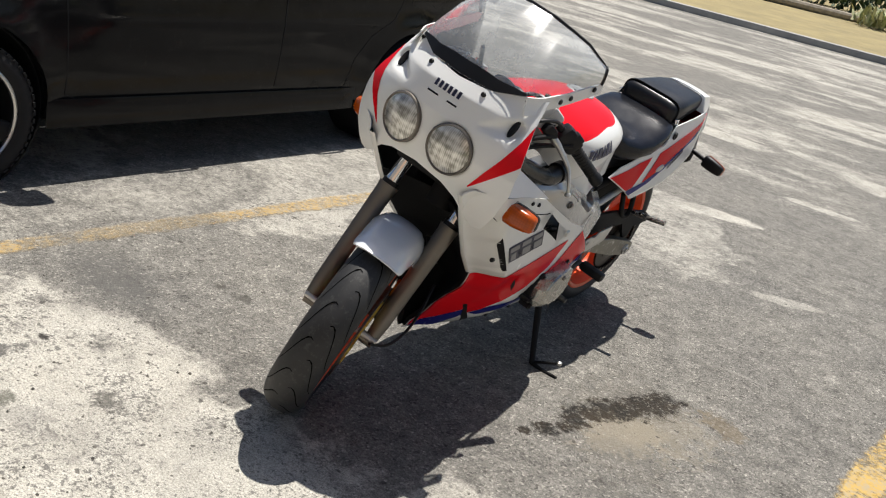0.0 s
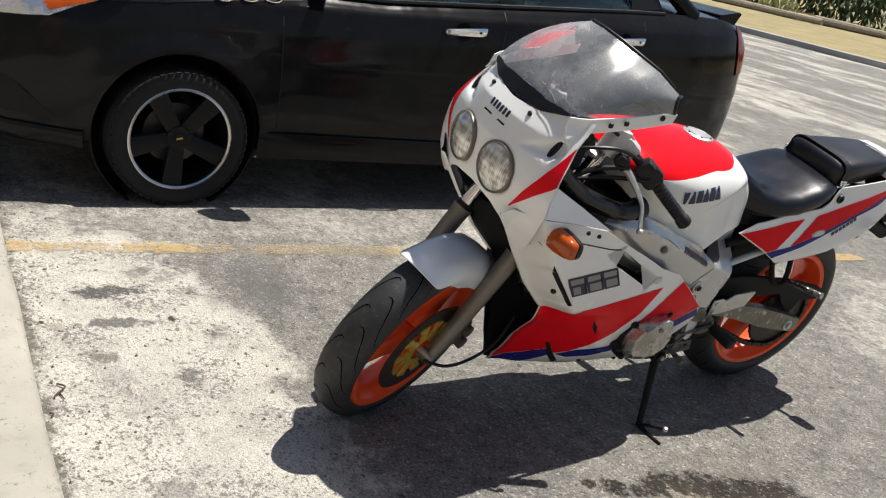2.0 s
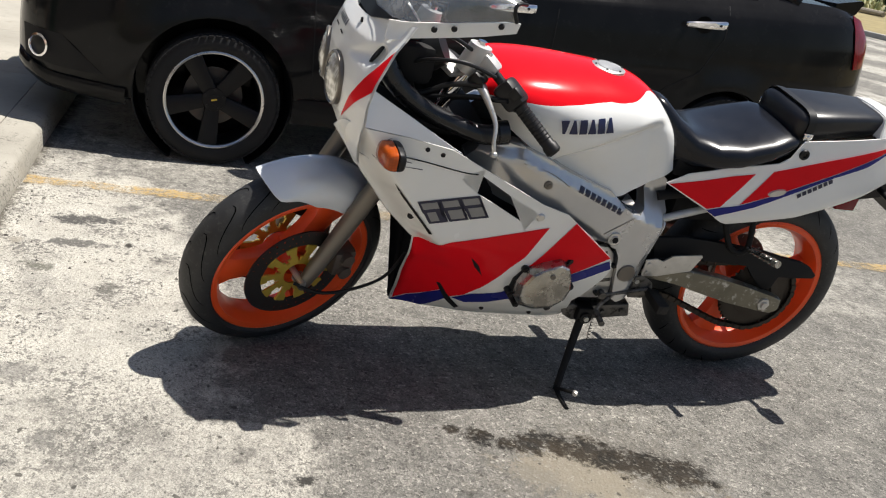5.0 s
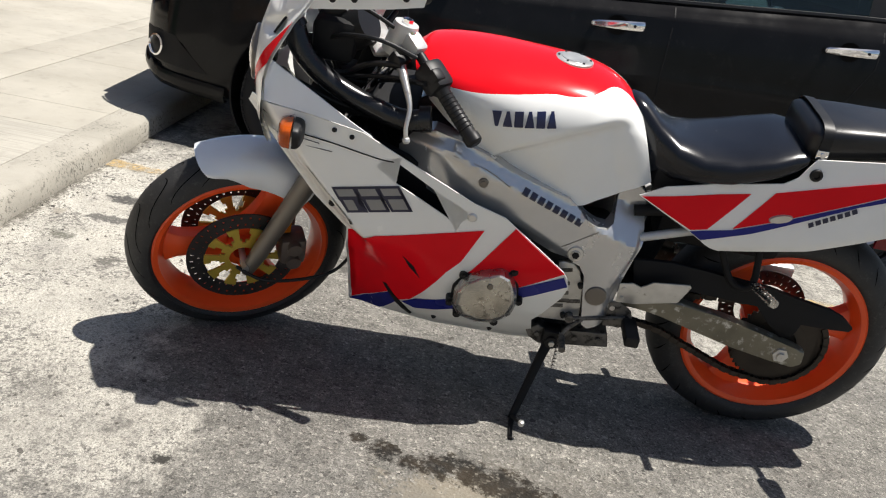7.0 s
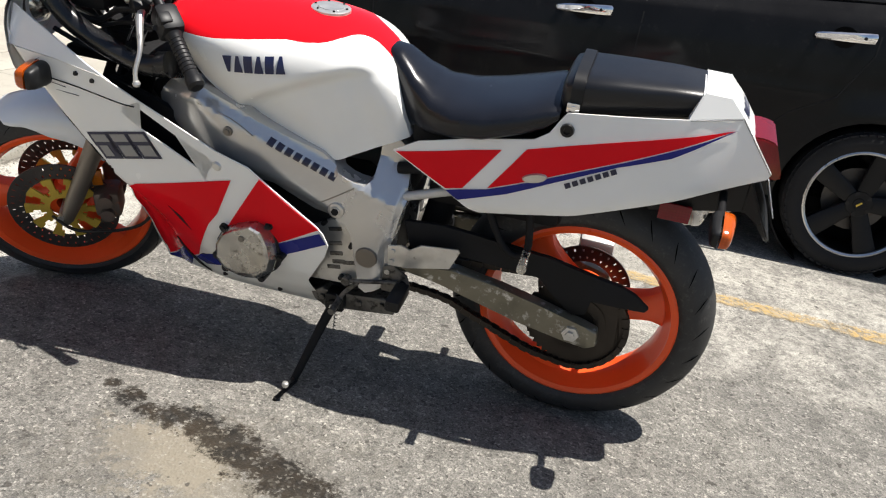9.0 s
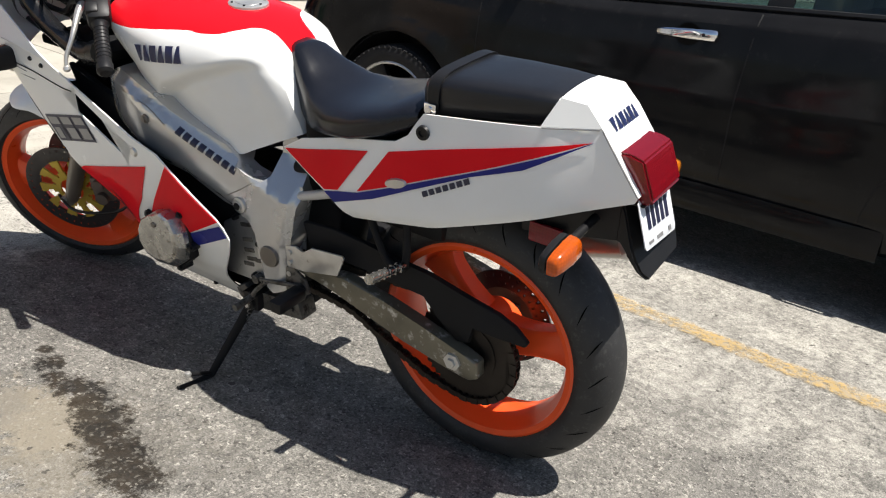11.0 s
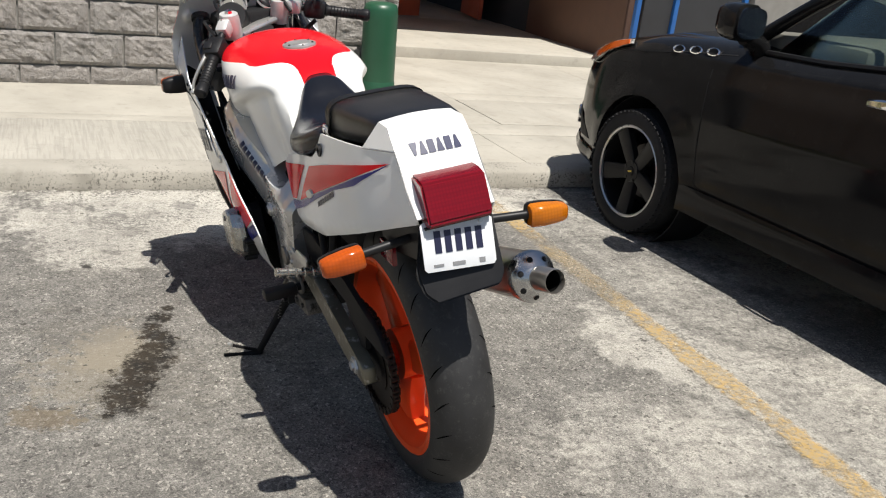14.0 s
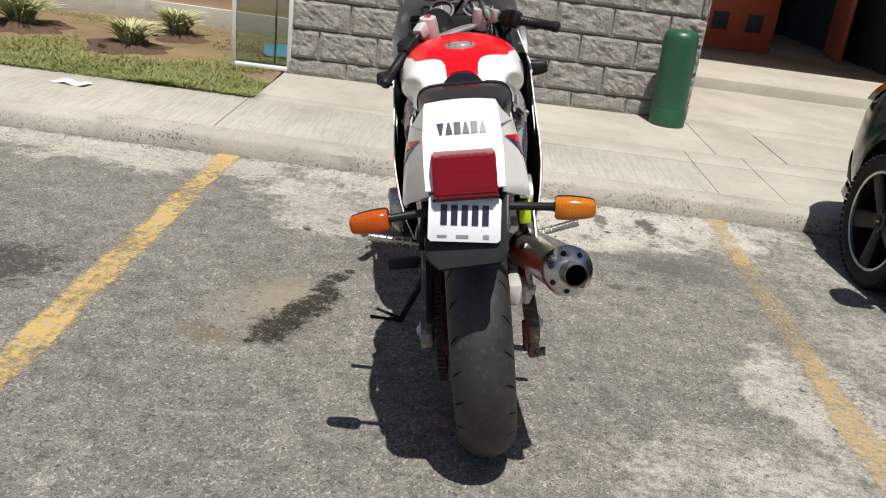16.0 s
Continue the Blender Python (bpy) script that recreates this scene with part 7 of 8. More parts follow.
for k in (0, 2, 5, 7, 9, 11):
    p = (cx + (ring[k][0] - cx) * 1.05, cz + (ring[k][1] - cz) * 1.05)
    bm = bmesh.new()
    rod(bm, (p[0], 0.2, p[1]), (p[0], 0.234, p[1]), 0.011, 0.01, 12)
    rod(bm, (p[0], 0.23, p[1]), (p[0], 0.239, p[1]), 0.006, 0.006, 6)
    part("cover_bolt", bm, BLACK, engine)
bm = bmesh.new()
lathe(bm, [(0.0, 0.29), (0.085, 0.285), (0.09, 0.25), (0.09, 0.15), (0.0, 0.15)], 30, False, "y", at=Matrix.Translation((cx, 0, cz)) @ Matrix.Diagonal((1, -0.72, 1, 1)))
part("clutch_cover", bm, ALU, engine)
bm = bmesh.new()
tube(bm, [(1.325, 0.15, 0.955), (1.29, 0.165, 0.9), (1.21, 0.175, 0.845), (1.07, 0.19, 0.805), (1.0, 0.19, 0.815)], [0.026, 0.025, 0.024, 0.024, 0.026], 14)
for p, q in (((1.02, 0.19, 0.812), (0.995, 0.19, 0.817)), ((1.32, 0.152, 0.95), (1.33, 0.149, 0.962))):
    rod(bm, p, q, 0.03, None, 14)
part("air_hose", bm, HOSE, bike, "black rubber air hose beside the tank")
bm = bmesh.new()
tube(bm, [(1.325, -0.15, 0.955), (1.29, -0.165, 0.9), (1.21, -0.175, 0.845), (1.07, -0.19, 0.805)], 0.025, 12)
part("air_hose", bm, HOSE, bike, "black rubber air hose beside the tank")

swing = new("swingarm")
swing.parent = bike
tagged(swing, "scuffed bare aluminium swingarm")
SW = [(0.44, 0.41), (0.398, 0.418), (0.298, 0.432), (0.188, 0.411), (0.083, 0.387), (-0.026, 0.358), (-0.058, 0.35), (-0.062, 0.31), (-0.038, 0.296), (0.016, 0.306), (0.136, 0.328), (0.244, 0.357), (0.334, 0.382), (0.44, 0.395)]
for s in (-1, 1):
    bm = bmesh.new()
    slab(bm, SW, s * 0.118, s * 0.15, 0.006)
    part("arm", bm, SWING, swing, angle=30)
    bm = bmesh.new()
    lathe(bm, [(0.0, 0.012), (0.011, 0.012), (0.012, 0.006), (0.021, 0.005), (0.022, 0.0), (0.0, 0.0)], 6 if s > 0 else 12, False, "y", at=Matrix.Translation((0.003, s * 0.15, 0.331)) @ Matrix.Diagonal((1, s, 1, 1)))
    part("axle_nut", bm, ALU, swing)
bm = bmesh.new()
box(bm, 0.4, 0, 0.4, 0.07, 0.24, 0.06, 0.01)
rod(bm, (0.4, 0, 0.42), (0.36, 0, 0.62), 0.035)
part("shock", bm, MATT, swing)
bm = bmesh.new()
slab(bm, [(0.44, 0.519), (0.34, 0.529), (0.256, 0.522), (0.156, 0.511), (0.086, 0.506), (-0.004, 0.487), (-0.084, 0.475), (-0.125, 0.459), (-0.16, 0.431), (-0.153, 0.419), (-0.089, 0.417), (-0.024, 0.421), (-0.021, 0.374), (0.012, 0.366), (0.064, 0.411), (0.098, 0.452), (0.195, 0.452), (0.267, 0.46), (0.42, 0.45)], 0.112, 0.126, 0.004)
part("chain_guard", bm, MATT, swing, "matt black chain guard")
bm = bmesh.new()
slab(bm, [(0.46, 0.41), (0.463, 0.464), (0.431, 0.472), (0.409, 0.463), (0.384, 0.484), (0.294, 0.495), (0.289, 0.488), (0.31, 0.438), (0.412, 0.413)], 0.158, 0.163, 0.001)
for x, z in ((0.45, 0.452), (0.45, 0.424)):
    rod(bm, (x, 0.16, z), (x, 0.168, z), 0.007, 0.006, 10)
part("heel_guard", bm, ALU, bike, "silver heel guard plate")
# chain: single links along both runs
bm = bmesh.new()
path = [Vector((0.6, 0.1, 0.33)), Vector((0.352, 0.1, 0.317)), Vector((0.248, 0.1, 0.281)), Vector((0.15, 0.1, 0.241)), Vector((0.095, 0.1, 0.221))]
path += [Vector((0.124 * math.cos(radians(a)), 0.1, 0.331 + 0.124 * math.sin(radians(a)))) for a in range(-75, -290, -12)]
path += [Vector((0.3, 0.1, 0.43)), Vector((0.6, 0.1, 0.4))]
line = catmull(path, 30)
dist, k = 0.0, 0
for a, b in zip(line, line[1:]):
    dist += (b - a).length
    if dist >= 0.0145 * k:
        d = (b - a).normalized()
        m = Matrix.Translation(b) @ Matrix(((d.x, 0, -d.z, 0), (0, 1, 0, 0), (d.z, 0, d.x, 0), (0, 0, 0, 1)))
        wy = 0.009 if k % 2 else 0.006
        for s in (-1, 1):
            box(bm, 0, s * wy, 0, 0.0185, 0.002, 0.0145, 0, m)
        rod(bm, m @ Vector((0, -0.008, 0)), m @ Vector((0, 0.008, 0)), 0.006, None, 6)
        k += 1
part("chain", bm, CHAIN, bike, "greasy drive chain")
bm = bmesh.new()
box(bm, -0.01, -0.095, 0.435, 0.09, 0.036, 0.06, 0.012)
box(bm, -0.012, -0.12, 0.43, 0.07, 0.02, 0.05, 0.008)
for x, z in ((-0.035, 0.44), (0.015, 0.44)):
    rod(bm, (x, -0.12, z), (x, -0.14, z), 0.014, 0.012, 12)
part("rear_caliper", bm, CAST, bike, "grey cast rear brake caliper")
bm = bmesh.new()
slab(bm, [(-0.03, 0.41), (0.035, 0.42), (0.04, 0.5), (0.02, 0.545), (0.0, 0.5), (-0.02, 0.46)], -0.135, -0.125, 0.003)
for x, z in ((0.0, 0.43), (0.02, 0.52)):
    rod(bm, (x, -0.13, z), (x, -0.148, z), 0.01, 0.009, 8)
part("caliper_bracket", bm, CAST, bike, "pale cast caliper bracket")

# side stand
stand = new("side_stand")
stand.parent = bike
tagged(stand, "black steel side stand, folded out")
bm = bmesh.new()
tube(bm, [(0.59, 0.15, 0.262), (0.612, 0.185, 0.2), (0.655, 0.262, 0.062)], [0.014, 0.012, 0.0095], 12, 4)
tube(bm, [(0.652, 0.258, 0.066), (0.657, 0.3, 0.068), (0.661, 0.363, 0.082)], [0.009, 0.0065, 0.005], 8, 3)
rod(bm, (0.654, 0.262, 0.07), (0.642, 0.338, 0.118), 0.0055, 0.005, 8)
part("leg", bm, MATT, stand)
bm = bmesh.new()
box(bm, 0.59, 0.142, 0.262, 0.05, 0.05, 0.05, 0.008)
rod(bm, (0.59, 0.13, 0.258), (0.59, 0.176, 0.258), 0.017)
part("pivot", bm, BLACK, stand)
bm = bmesh.new()
rod(bm, (0.59, 0.17, 0.258), (0.59, 0.181, 0.258), 0.009, 0.008, 6)
part("pivot_bolt", bm, ALU, stand)
bm = bmesh.new()
spring = [(0.575 + 0.004 * math.cos(k * 1.6), 0.178 + 0.02 * k / 40 + 0.004 * math.sin(k * 1.6), 0.3 - 0.1 * k / 40) for k in range(41)]
tube(bm, spring, 0.0014, 5, 1)
part("spring", bm, GRIME, stand, "greasy return spring")
bm = bmesh.new()
lathe(bm, [(0.0, -0.009), (0.007, -0.006), (0.009, 0), (0.007, 0.006), (0.0, 0.009)], 12, False, "z", at=Matrix.Translation((0.641, 0.343, 0.121)))
part("knob", bm, ALU, stand)

# pegs, gear linkage, sump bits
for s in (-1, 1):
    bm = bmesh.new()
    tube(bm, [(0.245, s * 0.125, 0.6), (0.19, s * 0.135, 0.51), (0.14, s * 0.14, 0.515), (0.15, s * 0.12, 0.62)], 0.009, 10, 4)
    hanger = part("peg_hanger", bm, MATT, bike, "black pillion peg hanger")
    bm = bmesh.new()
    rod(bm, (0.14, s * 0.145, 0.52), (0.131, s * 0.275, 0.552), 0.009, 0.011, 10)
    for k in range(6):
        p = Vector((0.137, s * 0.165, 0.5255)).lerp(Vector((0.132, s * 0.268, 0.55)), k / 5)
        box(bm, p.x, p.y, p.z, 0.019, 0.006, 0.019, 0.002)
    part("peg", bm, COVER, hanger, "ribbed aluminium pillion peg")
    bm = bmesh.new()
    rod(bm, (0.422, s * 0.14, 0.36), (0.412, s * 0.26, 0.362), 0.011, 0.012, 10)
    box(bm, 0.415, s * 0.215, 0.361, 0.036, 0.09, 0.03, 0.006)
    part("foot_peg", bm, BLACK, bike, "black rubber rider foot peg")
    bm = bmesh.new()
    slab(bm, [(0.472, 0.4), (0.45, 0.41), (0.412, 0.385), (0.4, 0.352), (0.43, 0.33), (0.474, 0.33)], s * 0.15, s * 0.158, 0.002)
    part("foot_plate", bm, GRIME, bike, "grimy metal footrest plate")
bm = bmesh.new()
rod(bm, (0.425, 0.165, 0.368), (0.562, 0.165, 0.338), 0.0055, None, 8)
tube(bm, [(0.53, 0.166, 0.342), (0.56, 0.172, 0.31), (0.57, 0.18, 0.29)], 0.006, 8)
rod(bm, (0.57, 0.175, 0.29), (0.572, 0.235, 0.286), 0.008, 0.009, 10)
rod(bm, (0.562, 0.15, 0.338), (0.562, 0.172, 0.338), 0.011, None, 12)
part("gear_lever", bm, GRIME, bike, "gear lever and linkage")
bm = bmesh.new()
slab(bm, [(0.66, 0.268), (0.628, 0.289), (0.604, 0.276), (0.506, 0.291), (0.45, 0.299), (0.437, 0.254), (0.618, 0.229), (0.649, 0.246)], 0.09, 0.146, 0.005)
slab(bm, [(0.64, 0.24), (0.45, 0.25), (0.45, 0.32), (0.64, 0.32)], -0.14, -0.1, 0.006)
for x, z in ((0.628, 0.262), (0.53, 0.268), (0.47, 0.276)):
    rod(bm, (x, 0.14, z), (x, 0.153, z), 0.008, 0.007, 8)
part("lower_bracket", bm, GRIME, bike, "grimy lower frame bracket")
bm = bmesh.new()
box(bm, 0.62, 0, 0.27, 0.3, 0.22, 0.05, 0.01)
part("sump", bm, MATT, bike)
bm = bmesh.new()
box(bm, 0.24, 0, 0.62, 0.32, 0.18, 0.12, 0.02)
box(bm, 0.2, 0, 0.74, 0.5, 0.2, 0.08, 0.02)
part("battery_box", bm, MATT, bike, "black under-seat box")

# exhaust on the right
exhaust = new("exhaust")
exhaust.parent = bike
tagged(exhaust, "round metal silencer with a polished end cap")
d = Vector((-1, -0.13, 0.24)).normalized()
p0 = Vector((0.25, -0.142, 0.45))
em = d.to_track_quat("Z", "Y").to_matrix().to_4x4()
bm = bmesh.new()
tube(bm, [p0 + d * (-0.03), p0, p0 + d * 0.03, p0 + d * 0.49], [0.03, 0.044, 0.054, 0.055], 28, 1)
part("silencer", bm, CAN, exhaust)
bm = bmesh.new()
e = p0 + d * 0.49
lathe(bm, [(0.056, -0.012), (0.058, -0.01), (0.058, 0.006), (0.054, 0.012), (0.03, 0.03), (0.026, 0.031), (0.0, 0.031)], 28, False, "z", at=Matrix.Translation(e) @ em)
part("end_cap", bm, LIP, exhaust, "polished drilled end cap")
for k in range(7):
    a = 2 * math.pi * k / 7
    bm = bmesh.new()
    lathe(bm, [(0.0, 0.002), (0.007, 0.0), (0.0, -0.004)], 10, False, "z", at=Matrix.Translation(e) @ em @ Matrix.Translation((0.044 * math.cos(a), 0.044 * math.sin(a), 0.0205)) @ Matrix.Rotation(0.6, 4, Vector((-math.sin(a), math.cos(a), 0))))
    part("cap_hole", bm, MATT, exhaust)
bm = bmesh.new()
lathe(bm, [(0.027, 0.02), (0.027, 0.085), (0.0255, 0.087), (0.0245, 0.085), (0.0245, 0.03)], 24, False, "z", at=Matrix.Translation(e) @ em)
part("tail_pipe", bm, CAN, exhaust)
bm = bmesh.new()
lathe(bm, [(0.0, 0.032), (0.0243, 0.032), (0.0243, 0.07), (0.0238, 0.07), (0.0238, 0.036), (0.0, 0.036)], 24, False, "z", at=Matrix.Translation(e) @ em)
part("pipe_soot", bm, GROOVE, exhaust, "near-black inside of the tail pipe")
bm = bmesh.new()
tube(bm, [p0, (0.4, -0.16, 0.44), (0.5, -0.12, 0.3), (0.7, -0.08, 0.27), (0.95, -0.05, 0.31), (1.06, -0.05, 0.45)], 0.03, 14)
part("pipe", bm, CAN, exhaust)
bm = bmesh.new()
slab(bm, [(-0.02, 0.5), (0.02, 0.5), (0.14, 0.6), (0.1, 0.62)], -0.16, -0.154, 0.002)
part("bracket", bm, ALU, exhaust)
bm = bmesh.new()
box(bm, 0.0, -0.135, 0.275, 0.035, 0.03, 0.07, 0.006)
rod(bm, (0.0, -0.12, 0.34), (0.0, -0.12, 0.26), 0.012, None, 10)
rod(bm, (0.0, -0.13, 0.25), (0.0, -0.165, 0.25), 0.012, None, 10)
part("torque_arm", bm, GRIME, bike, "worn brake torque arm")
bm = bmesh.new()
box(bm, 0.02, -0.13, 0.63, 0.03, 0.03, 0.06, 0.006)
part("brake_reservoir", bm, NEON, bike, "bright yellow-green brake fluid cap")


# ---- the black saloon: x ahead from the front axle, y to its left ----
CAR = pose(-2.2864, 3.7202, 0, 0, 0, 245.97)
WHEELBASE = 2.584
car = thing("car", CAR, "black four-door saloon parked nose to the kerb", "car")
B_TOP = [(-0.84, 0.56), (-0.8, 0.66), (-0.7, 0.735), (-0.55, 0.8), (-0.35, 0.856), (-0.1, 0.902), (0.2, 0.928), (0.5, 0.946), (0.9, 0.96), (1.6, 1.024), (2.4, 1.1), (2.88, 1.135), (3.18, 1.14), (3.33, 1.12), (3.49, 1.03), (3.57, 0.82)]
B_CROWN = [(-0.84, 0.0), (-0.6, 0.03), (0, 0.07), (0.5, 0.08), (0.7, 0.02), (2.6, 0.02), (2.93, 0.03), (3.43, 0.03), (3.57, 0.0)]
B_W = [(-0.84, 0.45), (-0.81, 0.55), (-0.74, 0.65), (-0.6, 0.742), (-0.4, 0.806), (-0.1, 0.843), (0.3, 0.852), (2.5, 0.852), (2.93, 0.838), (3.23, 0.8), (3.43, 0.74), (3.53, 0.66), (3.57, 0.58)]
B_BOT = [(-0.84, 0.3), (-0.7, 0.24), (-0.4, 0.225), (0.3, 0.235), (2.2, 0.235), (3.03, 0.26), (3.43, 0.33), (3.57, 0.45)]
SIDE = [(0.0, 0.93), (0.12, 0.972), (0.28, 0.992), (0.42, 1.0), (0.62, 0.998), (0.8, 0.985), (0.92, 0.96), (1.0, 0.915)]


def shoulder(D):
    """Height of the crease under the windows."""
    return 0.855 + 0.061 * D


def body_y(x, z):
    """Half width of the body at x (ahead positive) and height z."""
    D = -x
    zb, zt = lerp(B_BOT, D), lerp(B_TOP, D)
    y = lerp(B_W, D) * lerp(SIDE, (z - zb) / (zt - zb))
    # flared arches and a soft crease along the doors
    for c in (0.0, WHEELBASE):
        r = math.hypot(D - c, z - 0.3)
        y += 0.014 * smooth01((0.43 - r) / 0.06)
    y += 0.006 * math.exp(-((z - 0.62 - 0.03 * D) / 0.03) ** 2) * smooth01((D - 0.4) / 0.2)
    # shoulder crease: the band above it leans in
    up = z - shoulder(D)
    y += (0.005 * math.exp(-(up / 0.022) ** 2) - 0.24 * max(0.0, up)) * smooth01((D - 0.25) / 0.3) * smooth01((3.3 - D) / 0.2)
    return y


bm = bmesh.new()
rings = []
for D in [-0.84, -0.825, -0.8, -0.76, -0.7, -0.62] + list(np.arange(-0.54, 3.2, 0.06)) + [3.25, 3.33, 3.4, 3.46, 3.51, 3.55, 3.57]:
    zb, zt, w, cr = lerp(B_BOT, D), lerp(B_TOP, D), lerp(B_W, D), lerp(B_CROWN, D)
    half = [(0, zb), (w * 0.6, zb), (w * 0.9, zb)]
    fc = min(0.9, max(0.6, (shoulder(D) - zb) / (zt - zb)))
    for f in list(np.linspace(0.03, fc, 18)) + list(np.linspace(fc, 0.97, 6))[1:]:
        z = zb + (zt - zb) * f
        half.append((body_y(-D, z), z))
    half += [(w * 0.88, zt + cr * 0.12), (w * 0.75, zt + cr * 0.45), (w * 0.5, zt + cr * 0.8), (w * 0.25, zt + cr * 0.95), (0, zt + cr)]
    rings.append([(-D, y, z) for y, z in half] + [(-D, -y, z) for y, z in reversed(half[1:-1])])
loft(bm, rings)
body = part("body", bm, CARPAINT, car, "glossy black car body", 28)


def cut(ob, shapes):
    """Cuts solid shapes out of a mesh."""
    for bmc in shapes:
        me = bpy.data.meshes.new("cutter")
        bmc.to_mesh(me)
        bmc.free()
        c = new("cutter", me)
        c.matrix_basis = CAR.copy()
        mod = ob.modifiers.new("cut", "BOOLEAN")
        mod.operation, mod.object, mod.solver = "DIFFERENCE", c, "EXACT"
        bpy.context.view_layer.update()
        dg = bpy.context.evaluated_depsgraph_get()
        fresh = bpy.data.meshes.new_from_object(ob.evaluated_get(dg))
        ob.modifiers.remove(mod)
        ob.data = fresh
        bpy.data.objects.remove(c)
    fresh.shade_smooth()
    fresh.set_sharp_from_angle(angle=radians(28))


arches = []
for D in (0.0, WHEELBASE):
    for s in (-1, 1):
        c = bmesh.new()
        rod(c, (-D, s * 0.58, 0.3), (-D, s * 1.0, 0.3), 0.348, None, 40)
        arches.append(c)
cut(body, arches)

for D in (0.0, WHEELBASE):
    for s in (-1, 1):
        bm = bmesh.new()
        lathe(bm, [(0.35, 0.57), (0.352, 0.8), (0.345, 0.8), (0.34, 0.58), (0.0, 0.58), (0.0, 0.57)], 36, False, "y", at=Matrix.Translation((-D, 0, 0.3)) @ Matrix.Diagonal((1, s, 1, 1)))
        part("wheel_house", bm, MATT, car)


def car_wheel(D, s):
    w = new("wheel")
    w.parent = car
    w.matrix_basis = Matrix.Translation((-D, s * 0.775, 0.292 if D == 0 else 0.305)) @ Matrix.Diagonal((1, s, 1, 1) if D == 0 else (1.045, s, 1.045, 1)) @ Matrix.Rotation(radians(14 if D == 0 else 40), 4, "Y")
    bm = bmesh.new()
    lathe(bm, [(0.292, -0.075), (0.294, 0.0), (0.291, 0.06), (0.283, 0.084), (0.262, 0.094), (0.238, 0.096), (0.219, 0.088), (0.211, 0.08), (0.211, -0.09), (0.27, -0.095)], 64)
    tread = bmesh.new()
    for k in range(56):
        a = 2 * math.pi * k / 56
        for yy in (0.055, 0.082):
            tmp = bmesh.new()
            box(tmp, 0.2875 if yy < 0.07 else 0.2805, yy, 0, 0.008, 0.026, 0.02)
            append(tread, tmp, Matrix.Rotation(a + (0.05 if yy < 0.07 else 0), 4, "Y"))
    tyre = part("tyre", bm, CARTYRE, w, "black car tyre")
    part("tread_block", tread, CARTYRE, tyre)["kind"] = "stuff"
    bm = bmesh.new()
    lathe(bm, [(0.217, 0.078), (0.218, 0.086), (0.212, 0.089), (0.205, 0.084), (0.204, 0.074)], 56)
    part("rim_lip", bm, LIP, w, "machined silver rim lip")
    bm = bmesh.new()
    lathe(bm, [(0.206, 0.078), (0.198, 0.0), (0.196, -0.08), (0.202, -0.08), (0.21, 0.0), (0.212, 0.078)], 48)
    lathe(bm, [(0.0, 0.066), (0.05, 0.064), (0.058, 0.05), (0.058, 0.0), (0.0, 0.0)], 30, False)
    for k in range(5):
        m = Matrix.Rotation(2 * math.pi * k / 5, 4, "Y")
        rows = []
        for t in np.linspace(0, 1, 5):
            r = 0.035 + 0.171 * t
            wd = 0.03 + 0.013 * t
            y0 = 0.06 + 0.014 * t
            rows.append([m @ Vector((r, y0 - 0.035, -wd)), m @ Vector((r, y0 - 0.006, -wd)), m @ Vector((r, y0, -wd * 0.75)), m @ Vector((r, y0, wd * 0.75)), m @ Vector((r, y0 - 0.006, wd)), m @ Vector((r, y0 - 0.035, wd))])
        loft(bm, rows)
    part("rim", bm, CARRIM, w, "dark five-spoke alloy rim")
    for k in range(5):
        a = 2 * math.pi * k / 5 + 0.63
        bm = bmesh.new()
        rod(bm, (0.044 * math.cos(a), 0.05, 0.044 * math.sin(a)), (0.044 * math.cos(a), 0.068, 0.044 * math.sin(a)), 0.0085, None, 8)
        part("wheel_nut", bm, BLACK, w)
    bm = bmesh.new()
    lathe(bm, [(0.0, 0.069), (0.022, 0.069), (0.024, 0.064), (0.0, 0.06)], 20, False)
    part("centre_cap", bm, MATT, w)
    bm = bmesh.new()
    box(bm, 0, 0.07, 0, 0.026, 0.003, 0.008, 0.001)
    part("badge", bm, GOLD, w, "small gold badge shape")
    bm = bmesh.new()
    lathe(bm, [(0.0, -0.02), (0.13, -0.02), (0.13, -0.03), (0.0, -0.03)], 30, False)
    part("brake_disc", bm, STEEL, w)


for D in (0.0, WHEELBASE):
    for s in (1, -1):
        car_wheel(D, s)

# greenhouse
def glass_y(x, z):
    return body_y(x, lerp(B_TOP, -x) - 0.01) - 0.035 - 0.34 * max(0, z - lerp(B_TOP, -x)) ** 1.12


ROOF = [(0.42, 0.955), (0.7, 1.17), (1.0, 1.37), (1.22, 1.455), (1.6, 1.5), (2.05, 1.495), (2.4, 1.44), (2.7, 1.28), (2.92, 1.15)]
bm = bmesh.new()
rows = []
for D in np.linspace(1.18, 2.42, 20):
    zr = lerp(ROOF, D)
    hw = glass_y(-D, zr) - 0.0
    rows.append([(-D, -hw, zr - 0.03), (-D, -hw * 0.96, zr), (-D, -hw * 0.6, zr + 0.03), (-D, 0, zr + 0.04), (-D, hw * 0.6, zr + 0.03), (-D, hw * 0.96, zr), (-D, hw, zr - 0.03)])
loft(bm, rows, False, False)
loft(bm, [[(x, y, z - 0.03) for x, y, z in r] for r in rows], False, False)
part("roof", bm, CARPAINT, car)
